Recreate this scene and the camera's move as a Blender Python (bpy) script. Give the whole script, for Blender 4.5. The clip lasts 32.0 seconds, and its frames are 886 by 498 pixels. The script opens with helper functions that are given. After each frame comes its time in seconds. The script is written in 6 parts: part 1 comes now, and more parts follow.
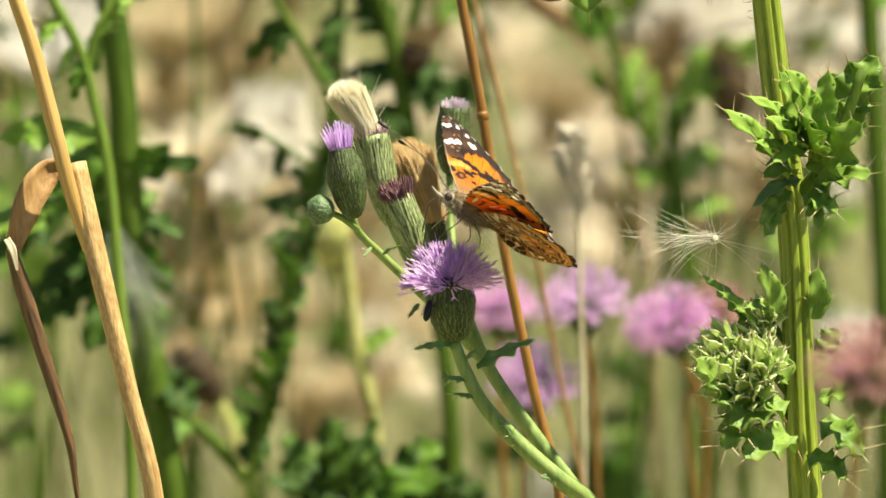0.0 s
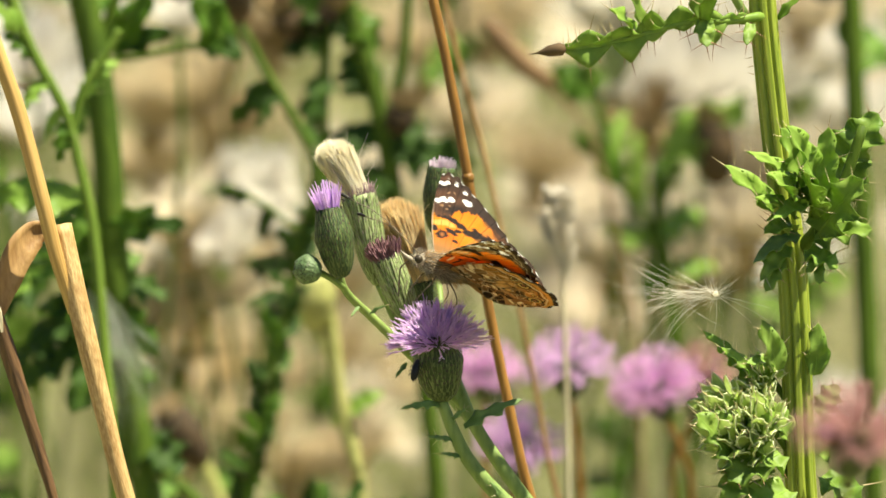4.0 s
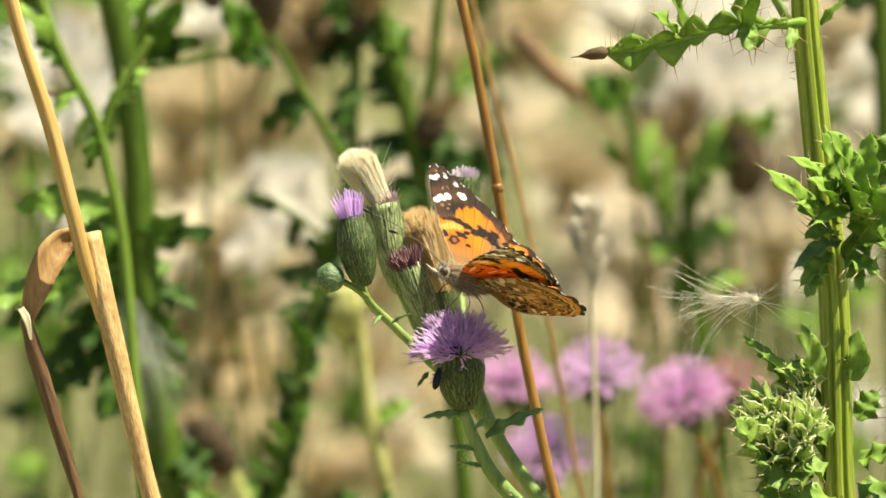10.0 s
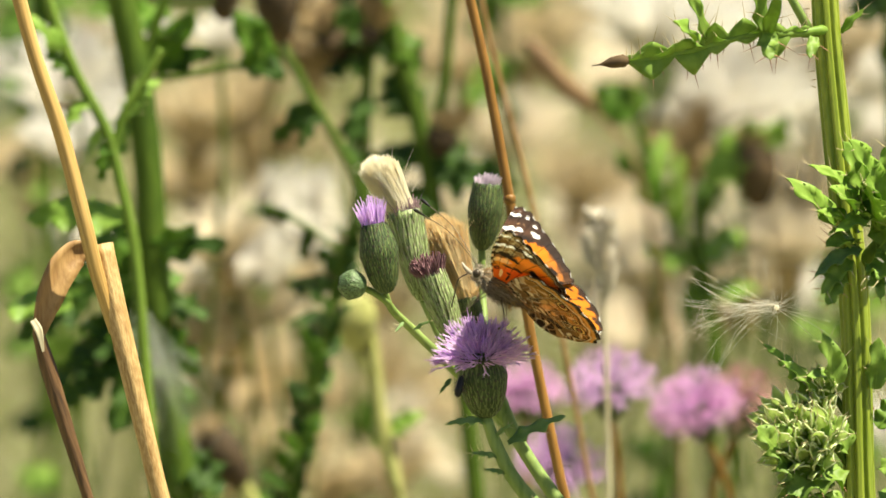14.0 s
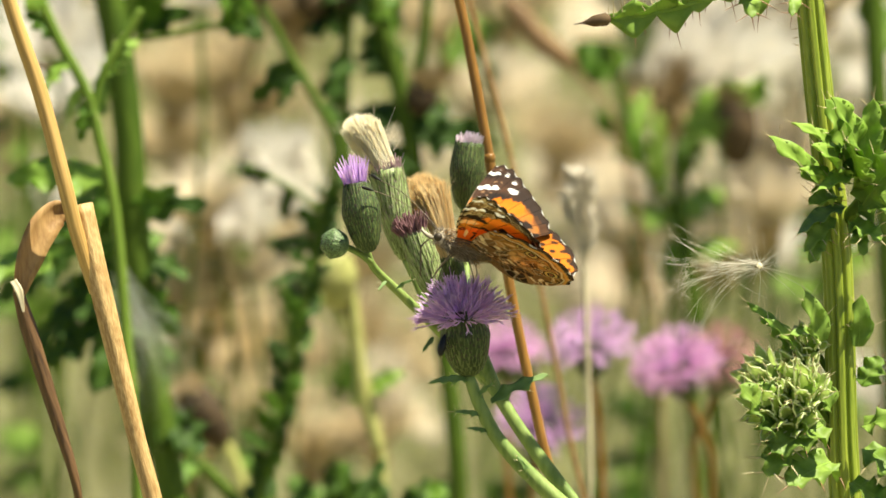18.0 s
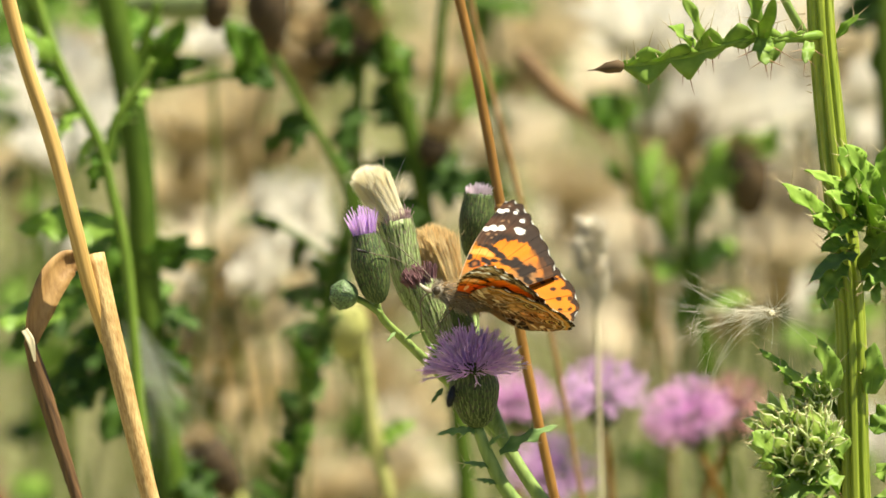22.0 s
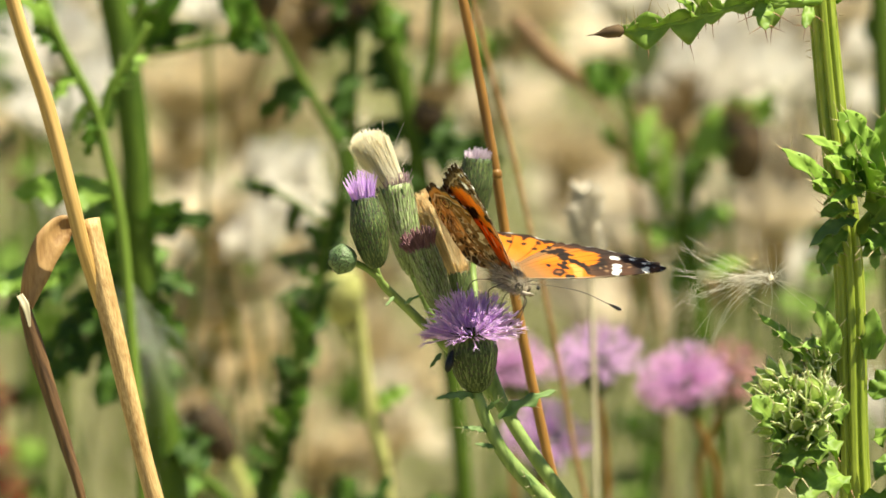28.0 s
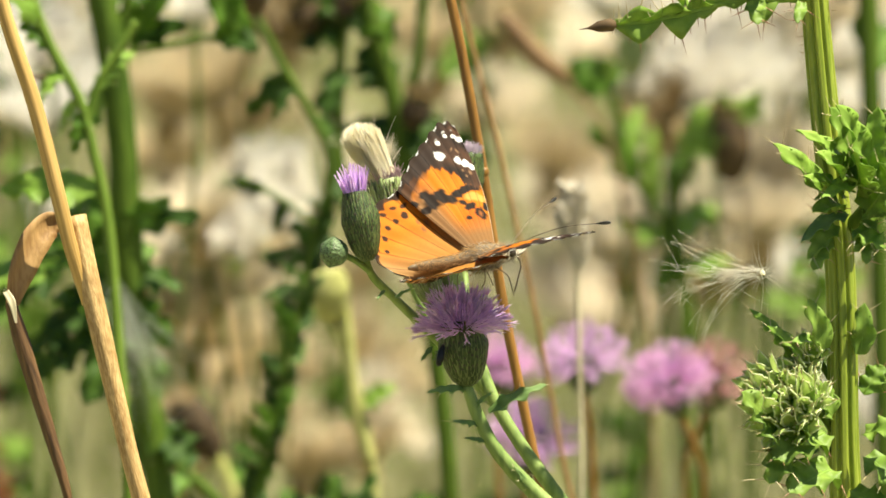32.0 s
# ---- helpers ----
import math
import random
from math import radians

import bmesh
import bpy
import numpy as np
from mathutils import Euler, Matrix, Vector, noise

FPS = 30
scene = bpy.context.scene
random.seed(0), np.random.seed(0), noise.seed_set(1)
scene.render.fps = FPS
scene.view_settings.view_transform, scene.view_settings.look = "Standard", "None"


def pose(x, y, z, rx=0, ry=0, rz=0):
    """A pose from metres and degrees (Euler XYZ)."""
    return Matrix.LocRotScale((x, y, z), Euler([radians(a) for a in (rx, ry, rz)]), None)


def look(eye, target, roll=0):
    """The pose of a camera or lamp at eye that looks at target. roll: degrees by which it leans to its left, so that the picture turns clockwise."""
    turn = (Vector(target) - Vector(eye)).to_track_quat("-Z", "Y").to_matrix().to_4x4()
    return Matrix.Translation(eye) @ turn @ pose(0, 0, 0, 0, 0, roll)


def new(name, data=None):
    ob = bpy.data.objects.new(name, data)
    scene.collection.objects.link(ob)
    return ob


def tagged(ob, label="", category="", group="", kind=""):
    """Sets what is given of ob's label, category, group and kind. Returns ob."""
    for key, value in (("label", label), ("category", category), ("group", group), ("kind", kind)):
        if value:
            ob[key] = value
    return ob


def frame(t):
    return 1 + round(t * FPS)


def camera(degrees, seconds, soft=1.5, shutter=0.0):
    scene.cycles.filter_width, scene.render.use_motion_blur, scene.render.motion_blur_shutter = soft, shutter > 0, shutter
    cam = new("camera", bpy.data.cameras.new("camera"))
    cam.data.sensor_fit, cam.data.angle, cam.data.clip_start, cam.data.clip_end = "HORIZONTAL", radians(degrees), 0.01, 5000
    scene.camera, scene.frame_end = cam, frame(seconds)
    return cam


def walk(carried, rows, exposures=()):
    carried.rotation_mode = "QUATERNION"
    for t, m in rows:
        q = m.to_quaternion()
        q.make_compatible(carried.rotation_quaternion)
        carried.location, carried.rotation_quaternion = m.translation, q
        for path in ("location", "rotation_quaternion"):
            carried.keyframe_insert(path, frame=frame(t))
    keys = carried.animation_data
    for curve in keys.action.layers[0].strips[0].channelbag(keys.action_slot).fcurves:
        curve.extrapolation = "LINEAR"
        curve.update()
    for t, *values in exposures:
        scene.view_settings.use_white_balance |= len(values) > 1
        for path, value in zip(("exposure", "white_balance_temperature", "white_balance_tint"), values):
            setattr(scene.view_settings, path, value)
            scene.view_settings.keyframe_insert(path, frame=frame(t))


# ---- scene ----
cam = camera(8.0, 32.0, 1.6)
cam.data.dof.use_dof = True
cam.data.dof.focus_distance = 1.292
cam.data.dof.aperture_fstop = 24.0

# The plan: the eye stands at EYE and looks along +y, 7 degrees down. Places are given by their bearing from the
# eye (a to the right, b down, in steps of 1/196 degree; 784, 441 is straight ahead) and their distance d.
EYE = Vector((0.0, 0.0, 1.02))
DOWN = radians(7.0)
RIGHT = Vector((1, 0, 0))
AHEAD = Vector((0, math.cos(DOWN), -math.sin(DOWN)))
UP = Vector((0, math.sin(DOWN), math.cos(DOWN)))
STEP = 2 * math.tan(radians(4.0)) / 1568
FOCUS = 1.29


def spot(a, b, d=FOCUS):
    return EYE + d * (AHEAD + RIGHT * ((a - 784) * STEP) - UP * ((b - 441) * STEP))


def aim(yaw, tilt, roll):
    return Matrix.Translation(EYE) @ pose(0, 0, 0, 0, 0, yaw) @ pose(0, 0, 0, 83 + tilt) @ pose(0, 0, 0, 0, 0, roll)


# seconds, turn to the left, tilt up and roll in degrees: a hand-held long lens
walk(cam, [(t, aim(yaw, tilt, roll)) for t, yaw, tilt, roll in (
    (0, -0.257, -0.916, -0.190), (0.5, -0.313, -1.002, -0.255), (1, -0.212, -0.865, -0.367), (1.5, -0.104, -0.645, -0.228),
    (2, -0.100, -0.655, -0.160), (2.5, -0.099, -0.752, -0.199), (3, -0.181, -0.720, -0.242), (3.5, -0.412, -0.479, -0.184),
    (5.5, -0.220, -0.265, -0.155), (6, -0.246, -0.266, -0.287), (6.5, -0.216, -0.252, -0.168), (7, -0.155, -0.242, -0.239),
    (7.5, -0.113, -0.283, -0.076), (8, -0.063, -0.234, -0.076), (8.5, -0.097, -0.197, -0.005), (9, -0.033, -0.152, 0.022),
    (9.5, -0.054, -0.204, 0.040), (10, -0.128, -0.265, 0.148), (10.5, -0.196, -0.290, 0.014), (11, -0.208, -0.400, 0.101),
    (11.5, -0.249, -0.450, -0.220), (12, -0.172, -0.309, -0.226), (12.5, -0.054, -0.073, -0.111), (13, 0.000, 0.000, 0.000),
    (13.5, 0.053, -0.063, 0.026), (14, -0.018, -0.165, 0.015), (14.5, -0.062, -0.190, -0.019), (16.5, -0.237, -0.467, 0.042),
    (17, -0.275, -0.463, 0.018), (17.5, -0.238, -0.488, -0.028), (18, -0.199, -0.537, -0.176), (18.5, -0.169, -0.567, -0.044),
    (19, -0.189, -0.631, -0.080), (19.5, -0.332, -0.616, -0.079), (20, -0.456, -0.510, -0.211), (20.5, -0.338, -0.378, -0.162),
    (21, -0.303, -0.429, -0.086), (21.5, -0.233, -0.331, -0.053), (22, -0.095, -0.081, -0.042), (22.5, -0.007, -0.101, 0.003),
    (23, 0.081, -0.274, -0.072), (23.5, 0.092, -0.431, -0.115), (24, 0.080, -0.488, -0.008), (24.5, 0.026, -0.341, 0.183),
    (25, -0.068, -0.183, -0.096), (25.5, -0.050, -0.106, 0.119), (27.5, -0.071, -0.316, 0.085), (28, -0.140, -0.391, 0.029),
    (28.5, -0.206, -0.406, -0.079), (29, -0.257, -0.312, 0.012), (29.5, -0.267, -0.240, 0.146), (30, -0.235, -0.358, 0.081),
    (30.5, -0.351, -0.408, 0.115), (31, -0.365, -0.382, 0.136), (31.5, -0.306, -0.386, 0.028), (32, -0.262, -0.410, 0.246),
)])

# ---------------------------------------------------------------- light
world = bpy.data.worlds.new("sky")
scene.world = world
world.use_nodes = True
wn = world.node_tree.nodes
sky = wn.new("ShaderNodeTexSky")
sky.sky_type, sky.sun_disc = "NISHITA", False
SUN_EL, SUN_AZ = radians(68), radians(97)
sky.sun_elevation, sky.sun_rotation = SUN_EL, SUN_AZ
wn["Background"].inputs["Strength"].default_value = 0.043
world.node_tree.links.new(sky.outputs[0], wn["Background"].inputs["Color"])
sun_dir = Vector((math.sin(SUN_AZ) * math.cos(SUN_EL), math.cos(SUN_AZ) * math.cos(SUN_EL), math.sin(SUN_EL)))
sun = new("sun", bpy.data.lights.new("sun", "SUN"))
sun.data.energy, sun.data.angle, sun.data.color = 5.0, radians(0.6), (1.0, 0.938, 0.72)
sun.matrix_basis = look(sun_dir * 10, (0, 0, 0))
scene.view_settings.exposure = 1.32


# ---------------------------------------------------------------- materials
def material(name, low, high, scale=400.0, rough=0.6, bump=0.15, stretch=(1, 1, 1), thin=0.0, spread=0.0, spec=0.3, coarse=0.15, lean=0.0, along=False):
    """A procedural surface: two scales of noise between two colours; thin: share of light let through; spread: value change from piece to piece."""
    m = bpy.data.materials.new(name)
    m.use_nodes = True
    nt = m.node_tree
    nd, ln = nt.nodes, nt.links
    bsdf = nd["Principled BSDF"]
    tc = nd.new("ShaderNodeTexCoord")
    mp = nd.new("ShaderNodeMapping")
    mp.vector_type = "TEXTURE"                 # grain that follows a stem leaning by lean
    mp.inputs["Scale"].default_value = [1 / q for q in stretch]
    mp.inputs["Rotation"].default_value = (0, lean, 0)
    ln.new(tc.outputs["UV" if along else "Object"], mp.inputs["Vector"])
    fine, big = nd.new("ShaderNodeTexNoise"), nd.new("ShaderNodeTexNoise")
    fine.inputs["Scale"].default_value, fine.inputs["Detail"].default_value = scale, 4
    big.inputs["Scale"].default_value, big.inputs["Detail"].default_value = scale * coarse, 2
    ln.new(mp.outputs[0], fine.inputs["Vector"])
    ln.new(mp.outputs[0], big.inputs["Vector"])
    add = nd.new("ShaderNodeMath")
    add.operation = "ADD"
    ln.new(fine.outputs["Fac"], add.inputs[0])
    ln.new(big.outputs["Fac"], add.inputs[1])
    ramp = nd.new("ShaderNodeMapRange")
    ramp.inputs["From Min"].default_value, ramp.inputs["From Max"].default_value = 0.72, 1.28
    ln.new(add.outputs[0], ramp.inputs["Value"])
    mix = nd.new("ShaderNodeMix")
    mix.data_type = "RGBA"
    mix.inputs["A"].default_value, mix.inputs["B"].default_value = (*low, 1), (*high, 1)
    ln.new(ramp.outputs[0], mix.inputs["Factor"])
    colour = mix.outputs["Result"]
    if spread:
        geo = nd.new("ShaderNodeNewGeometry")
        rng = nd.new("ShaderNodeMapRange")
        rng.inputs["To Min"].default_value, rng.inputs["To Max"].default_value = 1 - spread, 1 + spread
        ln.new(geo.outputs["Random Per Island"], rng.inputs["Value"])
        hsv = nd.new("ShaderNodeHueSaturation")
        ln.new(colour, hsv.inputs["Color"])
        ln.new(rng.outputs[0], hsv.inputs["Value"])
        colour = hsv.outputs["Color"]
    ln.new(colour, bsdf.inputs["Base Color"])
    bsdf.inputs["Roughness"].default_value = rough
    bsdf.inputs["Specular IOR Level"].default_value = spec
    if bump:
        bp = nd.new("ShaderNodeBump")
        bp.inputs["Strength"].default_value, bp.inputs["Distance"].default_value = bump, 0.0006
        ln.new(fine.outputs["Fac"], bp.inputs["Height"])
        ln.new(bp.outputs[0], bsdf.inputs["Normal"])
    if thin:
        tr = nd.new("ShaderNodeBsdfTranslucent")
        ln.new(colour, tr.inputs["Color"])
        ms = nd.new("ShaderNodeMixShader")
        ms.inputs[0].default_value = thin
        ln.new(bsdf.outputs[0], ms.inputs[1])
        ln.new(tr.outputs[0], ms.inputs[2])
        ln.new(ms.outputs[0], nd["Material Output"].inputs["Surface"])
    return m


STREAK = (1, 1, 0.06)
M_WEED = material("fresh_green_stem", (0.085, 0.15, 0.014), (0.18, 0.27, 0.038), 900, 0.6, 0.2, STREAK, spec=0.2)
M_STEM = material("green_stem", (0.036, 0.070, 0.005), (0.090, 0.145, 0.014), 900, 0.65, 0.25, STREAK, spec=0.15)
M_RIDGE = material("ridged_stem", (0.155, 0.215, 0.018), (0.34, 0.395, 0.05), 1500, 0.4, 0.25, (1, 0.02, 1), along=True)
M_BRANCH = material("pale_green_stem", (0.12, 0.19, 0.04), (0.24, 0.32, 0.085), 900, 0.55, 0.25, STREAK)
M_BRACT = material("bract", (0.020, 0.036, 0.006), (0.052, 0.078, 0.017), 1800, 0.55, 0.3, spread=0.22)
M_BRACT_DARK = material("dark_bract", (0.022, 0.042, 0.010), (0.054, 0.088, 0.024), 1800, 0.55, 0.3, spread=0.22)
M_BRACT_TIP = material("bract_tip", (0.025, 0.022, 0.012), (0.06, 0.05, 0.028), 1500, 0.5, 0.1)
M_BRACT_EDGE = material("bract_edge", (0.062, 0.084, 0.022), (0.14, 0.172, 0.056), 1500, 0.55, 0.1, spread=0.25)
M_BRACT_PALE = material("pale_bract", (0.16, 0.22, 0.075), (0.32, 0.385, 0.17), 1500, 0.55, 0.2, spread=0.25)
M_BUD = material("bud_bract", (0.07, 0.12, 0.045), (0.15, 0.22, 0.09), 1500, 0.5, 0.2, spread=0.25)
M_VIOLET = material("violet_floret", (0.84, 0.64, 0.95), (0.96, 0.82, 0.99), 600, 0.6, 0, thin=0.8, spread=0.15)
M_VIOLET_DEEP = material("deep_floret", (0.68, 0.42, 0.82), (0.85, 0.60, 0.92), 600, 0.6, 0, thin=0.5, spread=0.2)
M_LILAC = material("lilac_floret", (0.74, 0.48, 0.78), (0.90, 0.70, 0.90), 600, 0.6, 0, thin=0.5, spread=0.2)
M_STYLE = material("style", (0.46, 0.22, 0.56), (0.62, 0.36, 0.70), 600, 0.6, 0, thin=0.2)
M_PINK = material("pink_floret", (0.80, 0.46, 0.77), (0.93, 0.69, 0.90), 600, 0.6, 0, thin=0.5, spread=0.15)
M_PALEPINK = material("pale_pink_floret", (0.80, 0.66, 0.76), (0.92, 0.84, 0.90), 600, 0.6, 0, thin=0.5, spread=0.1)
M_ROSE = material("faded_floret", (0.46, 0.22, 0.22), (0.62, 0.36, 0.33), 600, 0.7, 0, thin=0.2, spread=0.2)
M_WILTED = material("wilted_floret", (0.13, 0.060, 0.068), (0.29, 0.155, 0.17), 600, 0.8, 0, spread=0.3)
M_FADED = material("faded_purple_floret", (0.34, 0.20, 0.25), (0.58, 0.42, 0.45), 600, 0.7, 0, thin=0.3, spread=0.2)
M_CREAM = material("cream_pappus", (0.93, 0.87, 0.70), (0.98, 0.95, 0.84), 500, 0.7, 0, thin=0.7, spread=0.05)
M_TAN = material("tan_pappus", (0.72, 0.54, 0.29), (0.92, 0.78, 0.50), 500, 0.7, 0, thin=0.6, spread=0.2)
M_DOWN = material("white_down", (0.86, 0.82, 0.72), (0.95, 0.92, 0.86), 500, 0.5, 0, thin=0.5)
M_FLUFF = material("seed_fluff", (0.64, 0.54, 0.35), (0.86, 0.77, 0.58), 120, 0.8, 0, thin=0.5, spread=0.2)
M_FLUFF_CREAM = material("cream_fluff", (0.88, 0.80, 0.66), (0.95, 0.90, 0.80), 120, 0.8, 0, thin=0.65, spread=0.15)
M_FLUFF_WHITE = material("white_fluff", (0.88, 0.85, 0.78), (0.95, 0.93, 0.90), 120, 0.8, 0, thin=0.65, spread=0.1)
M_FLUFF_BROWN = material("brown_fluff", (0.28, 0.195, 0.095), (0.46, 0.34, 0.18), 120, 0.8, 0, thin=0.2, spread=0.3)
M_DEADHEAD = material("dead_head", (0.035, 0.021, 0.009), (0.105, 0.066, 0.030), 300, 0.8, 0.3)
M_LEAF = material("leaf", (0.16, 0.285, 0.035), (0.32, 0.46, 0.085), 350, 0.5, 0.3, thin=0.45)
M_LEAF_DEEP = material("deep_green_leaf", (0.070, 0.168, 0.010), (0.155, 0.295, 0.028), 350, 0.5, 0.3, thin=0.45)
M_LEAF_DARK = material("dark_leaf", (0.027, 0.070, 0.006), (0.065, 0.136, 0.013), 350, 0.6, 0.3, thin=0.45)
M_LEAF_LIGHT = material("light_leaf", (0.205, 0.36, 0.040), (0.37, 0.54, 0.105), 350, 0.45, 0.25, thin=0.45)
M_LEAF_BLUE = material("grey_leaf", (0.15, 0.26, 0.07), (0.27, 0.40, 0.14), 350, 0.5, 0.25, thin=0.45)
M_BUDSCALE = material("bud_scale", (0.29, 0.43, 0.070), (0.52, 0.64, 0.19), 500, 0.45, 0.2, thin=0.45)
M_BUDEDGE = material("bud_edge", (0.62, 0.68, 0.32), (0.80, 0.84, 0.52), 500, 0.45, 0.1, thin=0.3)
M_TIP_PALE = material("purple_tip", (0.13, 0.12, 0.075), (0.26, 0.235, 0.16), 1500, 0.5, 0.1)
M_SPINE = material("spine", (0.38, 0.30, 0.15), (0.60, 0.51, 0.30), 300, 0.4, 0)
M_SPINE_RED = material("red_spine", (0.22, 0.10, 0.05), (0.40, 0.22, 0.12), 300, 0.4, 0)
M_STRAW = material("straw", (0.36, 0.21, 0.055), (0.62, 0.41, 0.15), 1500, 0.45, 0.35, (1, 0.03, 1), along=True)
M_SHEATH = material("dry_sheath", (0.30, 0.165, 0.052), (0.66, 0.45, 0.20), 2600, 0.55, 0.4, (1, 0.02, 1), along=True)
M_HUSK = material("dry_leaf", (0.20, 0.095, 0.028), (0.46, 0.28, 0.11), 900, 0.55, 0.4, (1, 1, 0.1), thin=0.15)
M_BROWNSTEM = material("brown_stem", (0.13, 0.072, 0.030), (0.27, 0.165, 0.08), 600, 0.7, 0.3)
M_DARKSTRAW = material("dark_straw", (0.030, 0.016, 0.007), (0.17, 0.092, 0.038), 1300, 0.5, 0.5, STREAK, lean=-0.29)
M_RUST = material("rust_stem", (0.16, 0.075, 0.014), (0.31, 0.155, 0.035), 900, 0.4, 0.25, STREAK)
M_SPIKE = material("grey_spike", (0.48, 0.43, 0.34), (0.72, 0.66, 0.55), 700, 0.8, 0.2, spread=0.2)
M_PALESTRAW = material("pale_straw", (0.42, 0.36, 0.22), (0.58, 0.51, 0.34), 900, 0.6, 0.2, STREAK)
M_YELLOWGREEN = material("yellow_green", (0.28, 0.285, 0.07), (0.44, 0.43, 0.16), 500, 0.6, 0.2)
M_BEETLE = material("beetle_shell", (0.004, 0.004, 0.005), (0.012, 0.012, 0.014), 600, 0.45, 0.05, spec=0.25)
M_WEB = material("cobweb", (0.75, 0.77, 0.75), (0.9, 0.92, 0.9), 300, 0.5, 0, thin=0.4)
M_DOCK = material("dock_seed", (0.12, 0.010, 0.005), (0.24, 0.032, 0.012), 300, 0.7, 0.2, thin=0.1, spread=0.4)
M_GROUND = material("dry_ground", (0.19, 0.178, 0.085), (0.345, 0.32, 0.175), 3, 0.9, 0.3, coarse=0.1)
M_BLADE = material("dry_grass", (0.30, 0.28, 0.128), (0.50, 0.47, 0.27), 20, 0.7, 0, thin=0.5, spread=0.45)
M_BLADE_GREEN = material("green_grass", (0.095, 0.145, 0.018), (0.22, 0.28, 0.055), 20, 0.6, 0, thin=0.5, spread=0.4)
M_FUR = material("body_hair", (0.20, 0.155, 0.105), (0.52, 0.45, 0.35), 900, 0.8, 0.2, spread=0.5)
M_FUR_GOLD = material("golden_hair", (0.30, 0.17, 0.06), (0.52, 0.33, 0.14), 900, 0.8, 0.2, spread=0.4)
M_BODY = material("butterfly_body", (0.10, 0.068, 0.038), (0.24, 0.18, 0.11), 1200, 0.7, 0.3)
M_EYE = material("butterfly_eye", (0.028, 0.020, 0.012), (0.065, 0.048, 0.030), 2500, 0.45, 0)
M_LIMB = material("butterfly_limb", (0.075, 0.055, 0.036), (0.19, 0.145, 0.10), 900, 0.5, 0)
M_CLUB = material("antenna_tip", (0.006, 0.005, 0.004), (0.012, 0.01, 0.008), 900, 0.5, 0)


def wing_material():
    m = bpy.data.materials.new("wing_scales")
    m.use_nodes = True
    nd, ln = m.node_tree.nodes, m.node_tree.links
    bsdf = nd["Principled BSDF"]
    at = nd.new("ShaderNodeAttribute")
    at.attribute_name = "scales"
    tc, nz = nd.new("ShaderNodeTexCoord"), nd.new("ShaderNodeTexNoise")
    nz.inputs["Scale"].default_value, nz.inputs["Detail"].default_value = 2600, 3
    ln.new(tc.outputs["Object"], nz.inputs["Vector"])
    rg = nd.new("ShaderNodeMapRange")
    rg.inputs["To Min"].default_value, rg.inputs["To Max"].default_value = 0.88, 1.12
    ln.new(nz.outputs["Fac"], rg.inputs["Value"])
    hs = nd.new("ShaderNodeHueSaturation")
    ln.new(at.outputs["Color"], hs.inputs["Color"])
    ln.new(rg.outputs[0], hs.inputs["Value"])
    ln.new(hs.outputs[0], bsdf.inputs["Base Color"])
    bsdf.inputs["Roughness"].default_value = 0.7
    bsdf.inputs["Specular IOR Level"].default_value = 0.12
    tr = nd.new("ShaderNodeBsdfTranslucent")
    ln.new(hs.outputs[0], tr.inputs["Color"])
    ms = nd.new("ShaderNodeMixShader")
    ms.inputs[0].default_value = 0.32
    ln.new(bsdf.outputs[0], ms.inputs[1])
    ln.new(tr.outputs[0], ms.inputs[2])
    ln.new(ms.outputs[0], nd["Material Output"].inputs["Surface"])
    return m


M_WING = wing_material()


# ---------------------------------------------------------------- building helpers
def thing(name, at, label, category, group=""):
    ob = new(name)
    ob.location = at
    ob.empty_display_size = 0.02
    return tagged(ob, label, category, group)


def origin(ob):
    o = Vector((0, 0, 0))
    while ob:
        o += ob.location
        ob = ob.parent
    return o


def part(name, bm, mats, parent, label="", kind="", smooth=True, local=False):
    """Links a bmesh as one mesh under a thing or a part; world places unless local."""
    me = bpy.data.meshes.new(name)
    if not local:
        bmesh.ops.translate(bm, verts=bm.verts, vec=-origin(parent))
    bm.to_mesh(me)
    bm.free()
    for m in (mats if isinstance(mats, (list, tuple)) else [mats]):
        me.materials.append(m)
    if smooth:
        me.polygons.foreach_set("use_smooth", [True] * len(me.polygons))
    ob = new(name, me)
    ob.parent = parent
    return tagged(ob, label, "", "", kind)


def curve(points, n):
    """n + 1 places on a smooth line through the points, as many in each stretch."""
    p = [Vector(q) for q in points]
    p = [2 * p[0] - p[1]] + p + [2 * p[-1] - p[-2]]
    t = [0.0]
    for a, c in zip(p, p[1:]):
        t.append(t[-1] + max((c - a).length, 1e-6))
    last = len(p) - 3
    out = []
    for i in range(n + 1):
        s = i / n * last
        k = min(int(s), last - 1)
        f = s - k
        k += 1
        h = t[k + 1] - t[k]
        m0 = (p[k + 1] - p[k - 1]) / (t[k + 1] - t[k - 1]) * h
        m1 = (p[k + 2] - p[k]) / (t[k + 2] - t[k]) * h
        out.append((2 * f ** 3 - 3 * f * f + 1) * p[k] + (f ** 3 - 2 * f * f + f) * m0 + (3 * f * f - 2 * f ** 3) * p[k + 1] + (f ** 3 - f * f) * m1)
    return out


def sides_of(way):
    u = way.cross(Vector((0, 0, 1)) if abs(way.z) < 0.9 else Vector((1, 0, 0))).normalized()
    return u, way.cross(u).normalized()


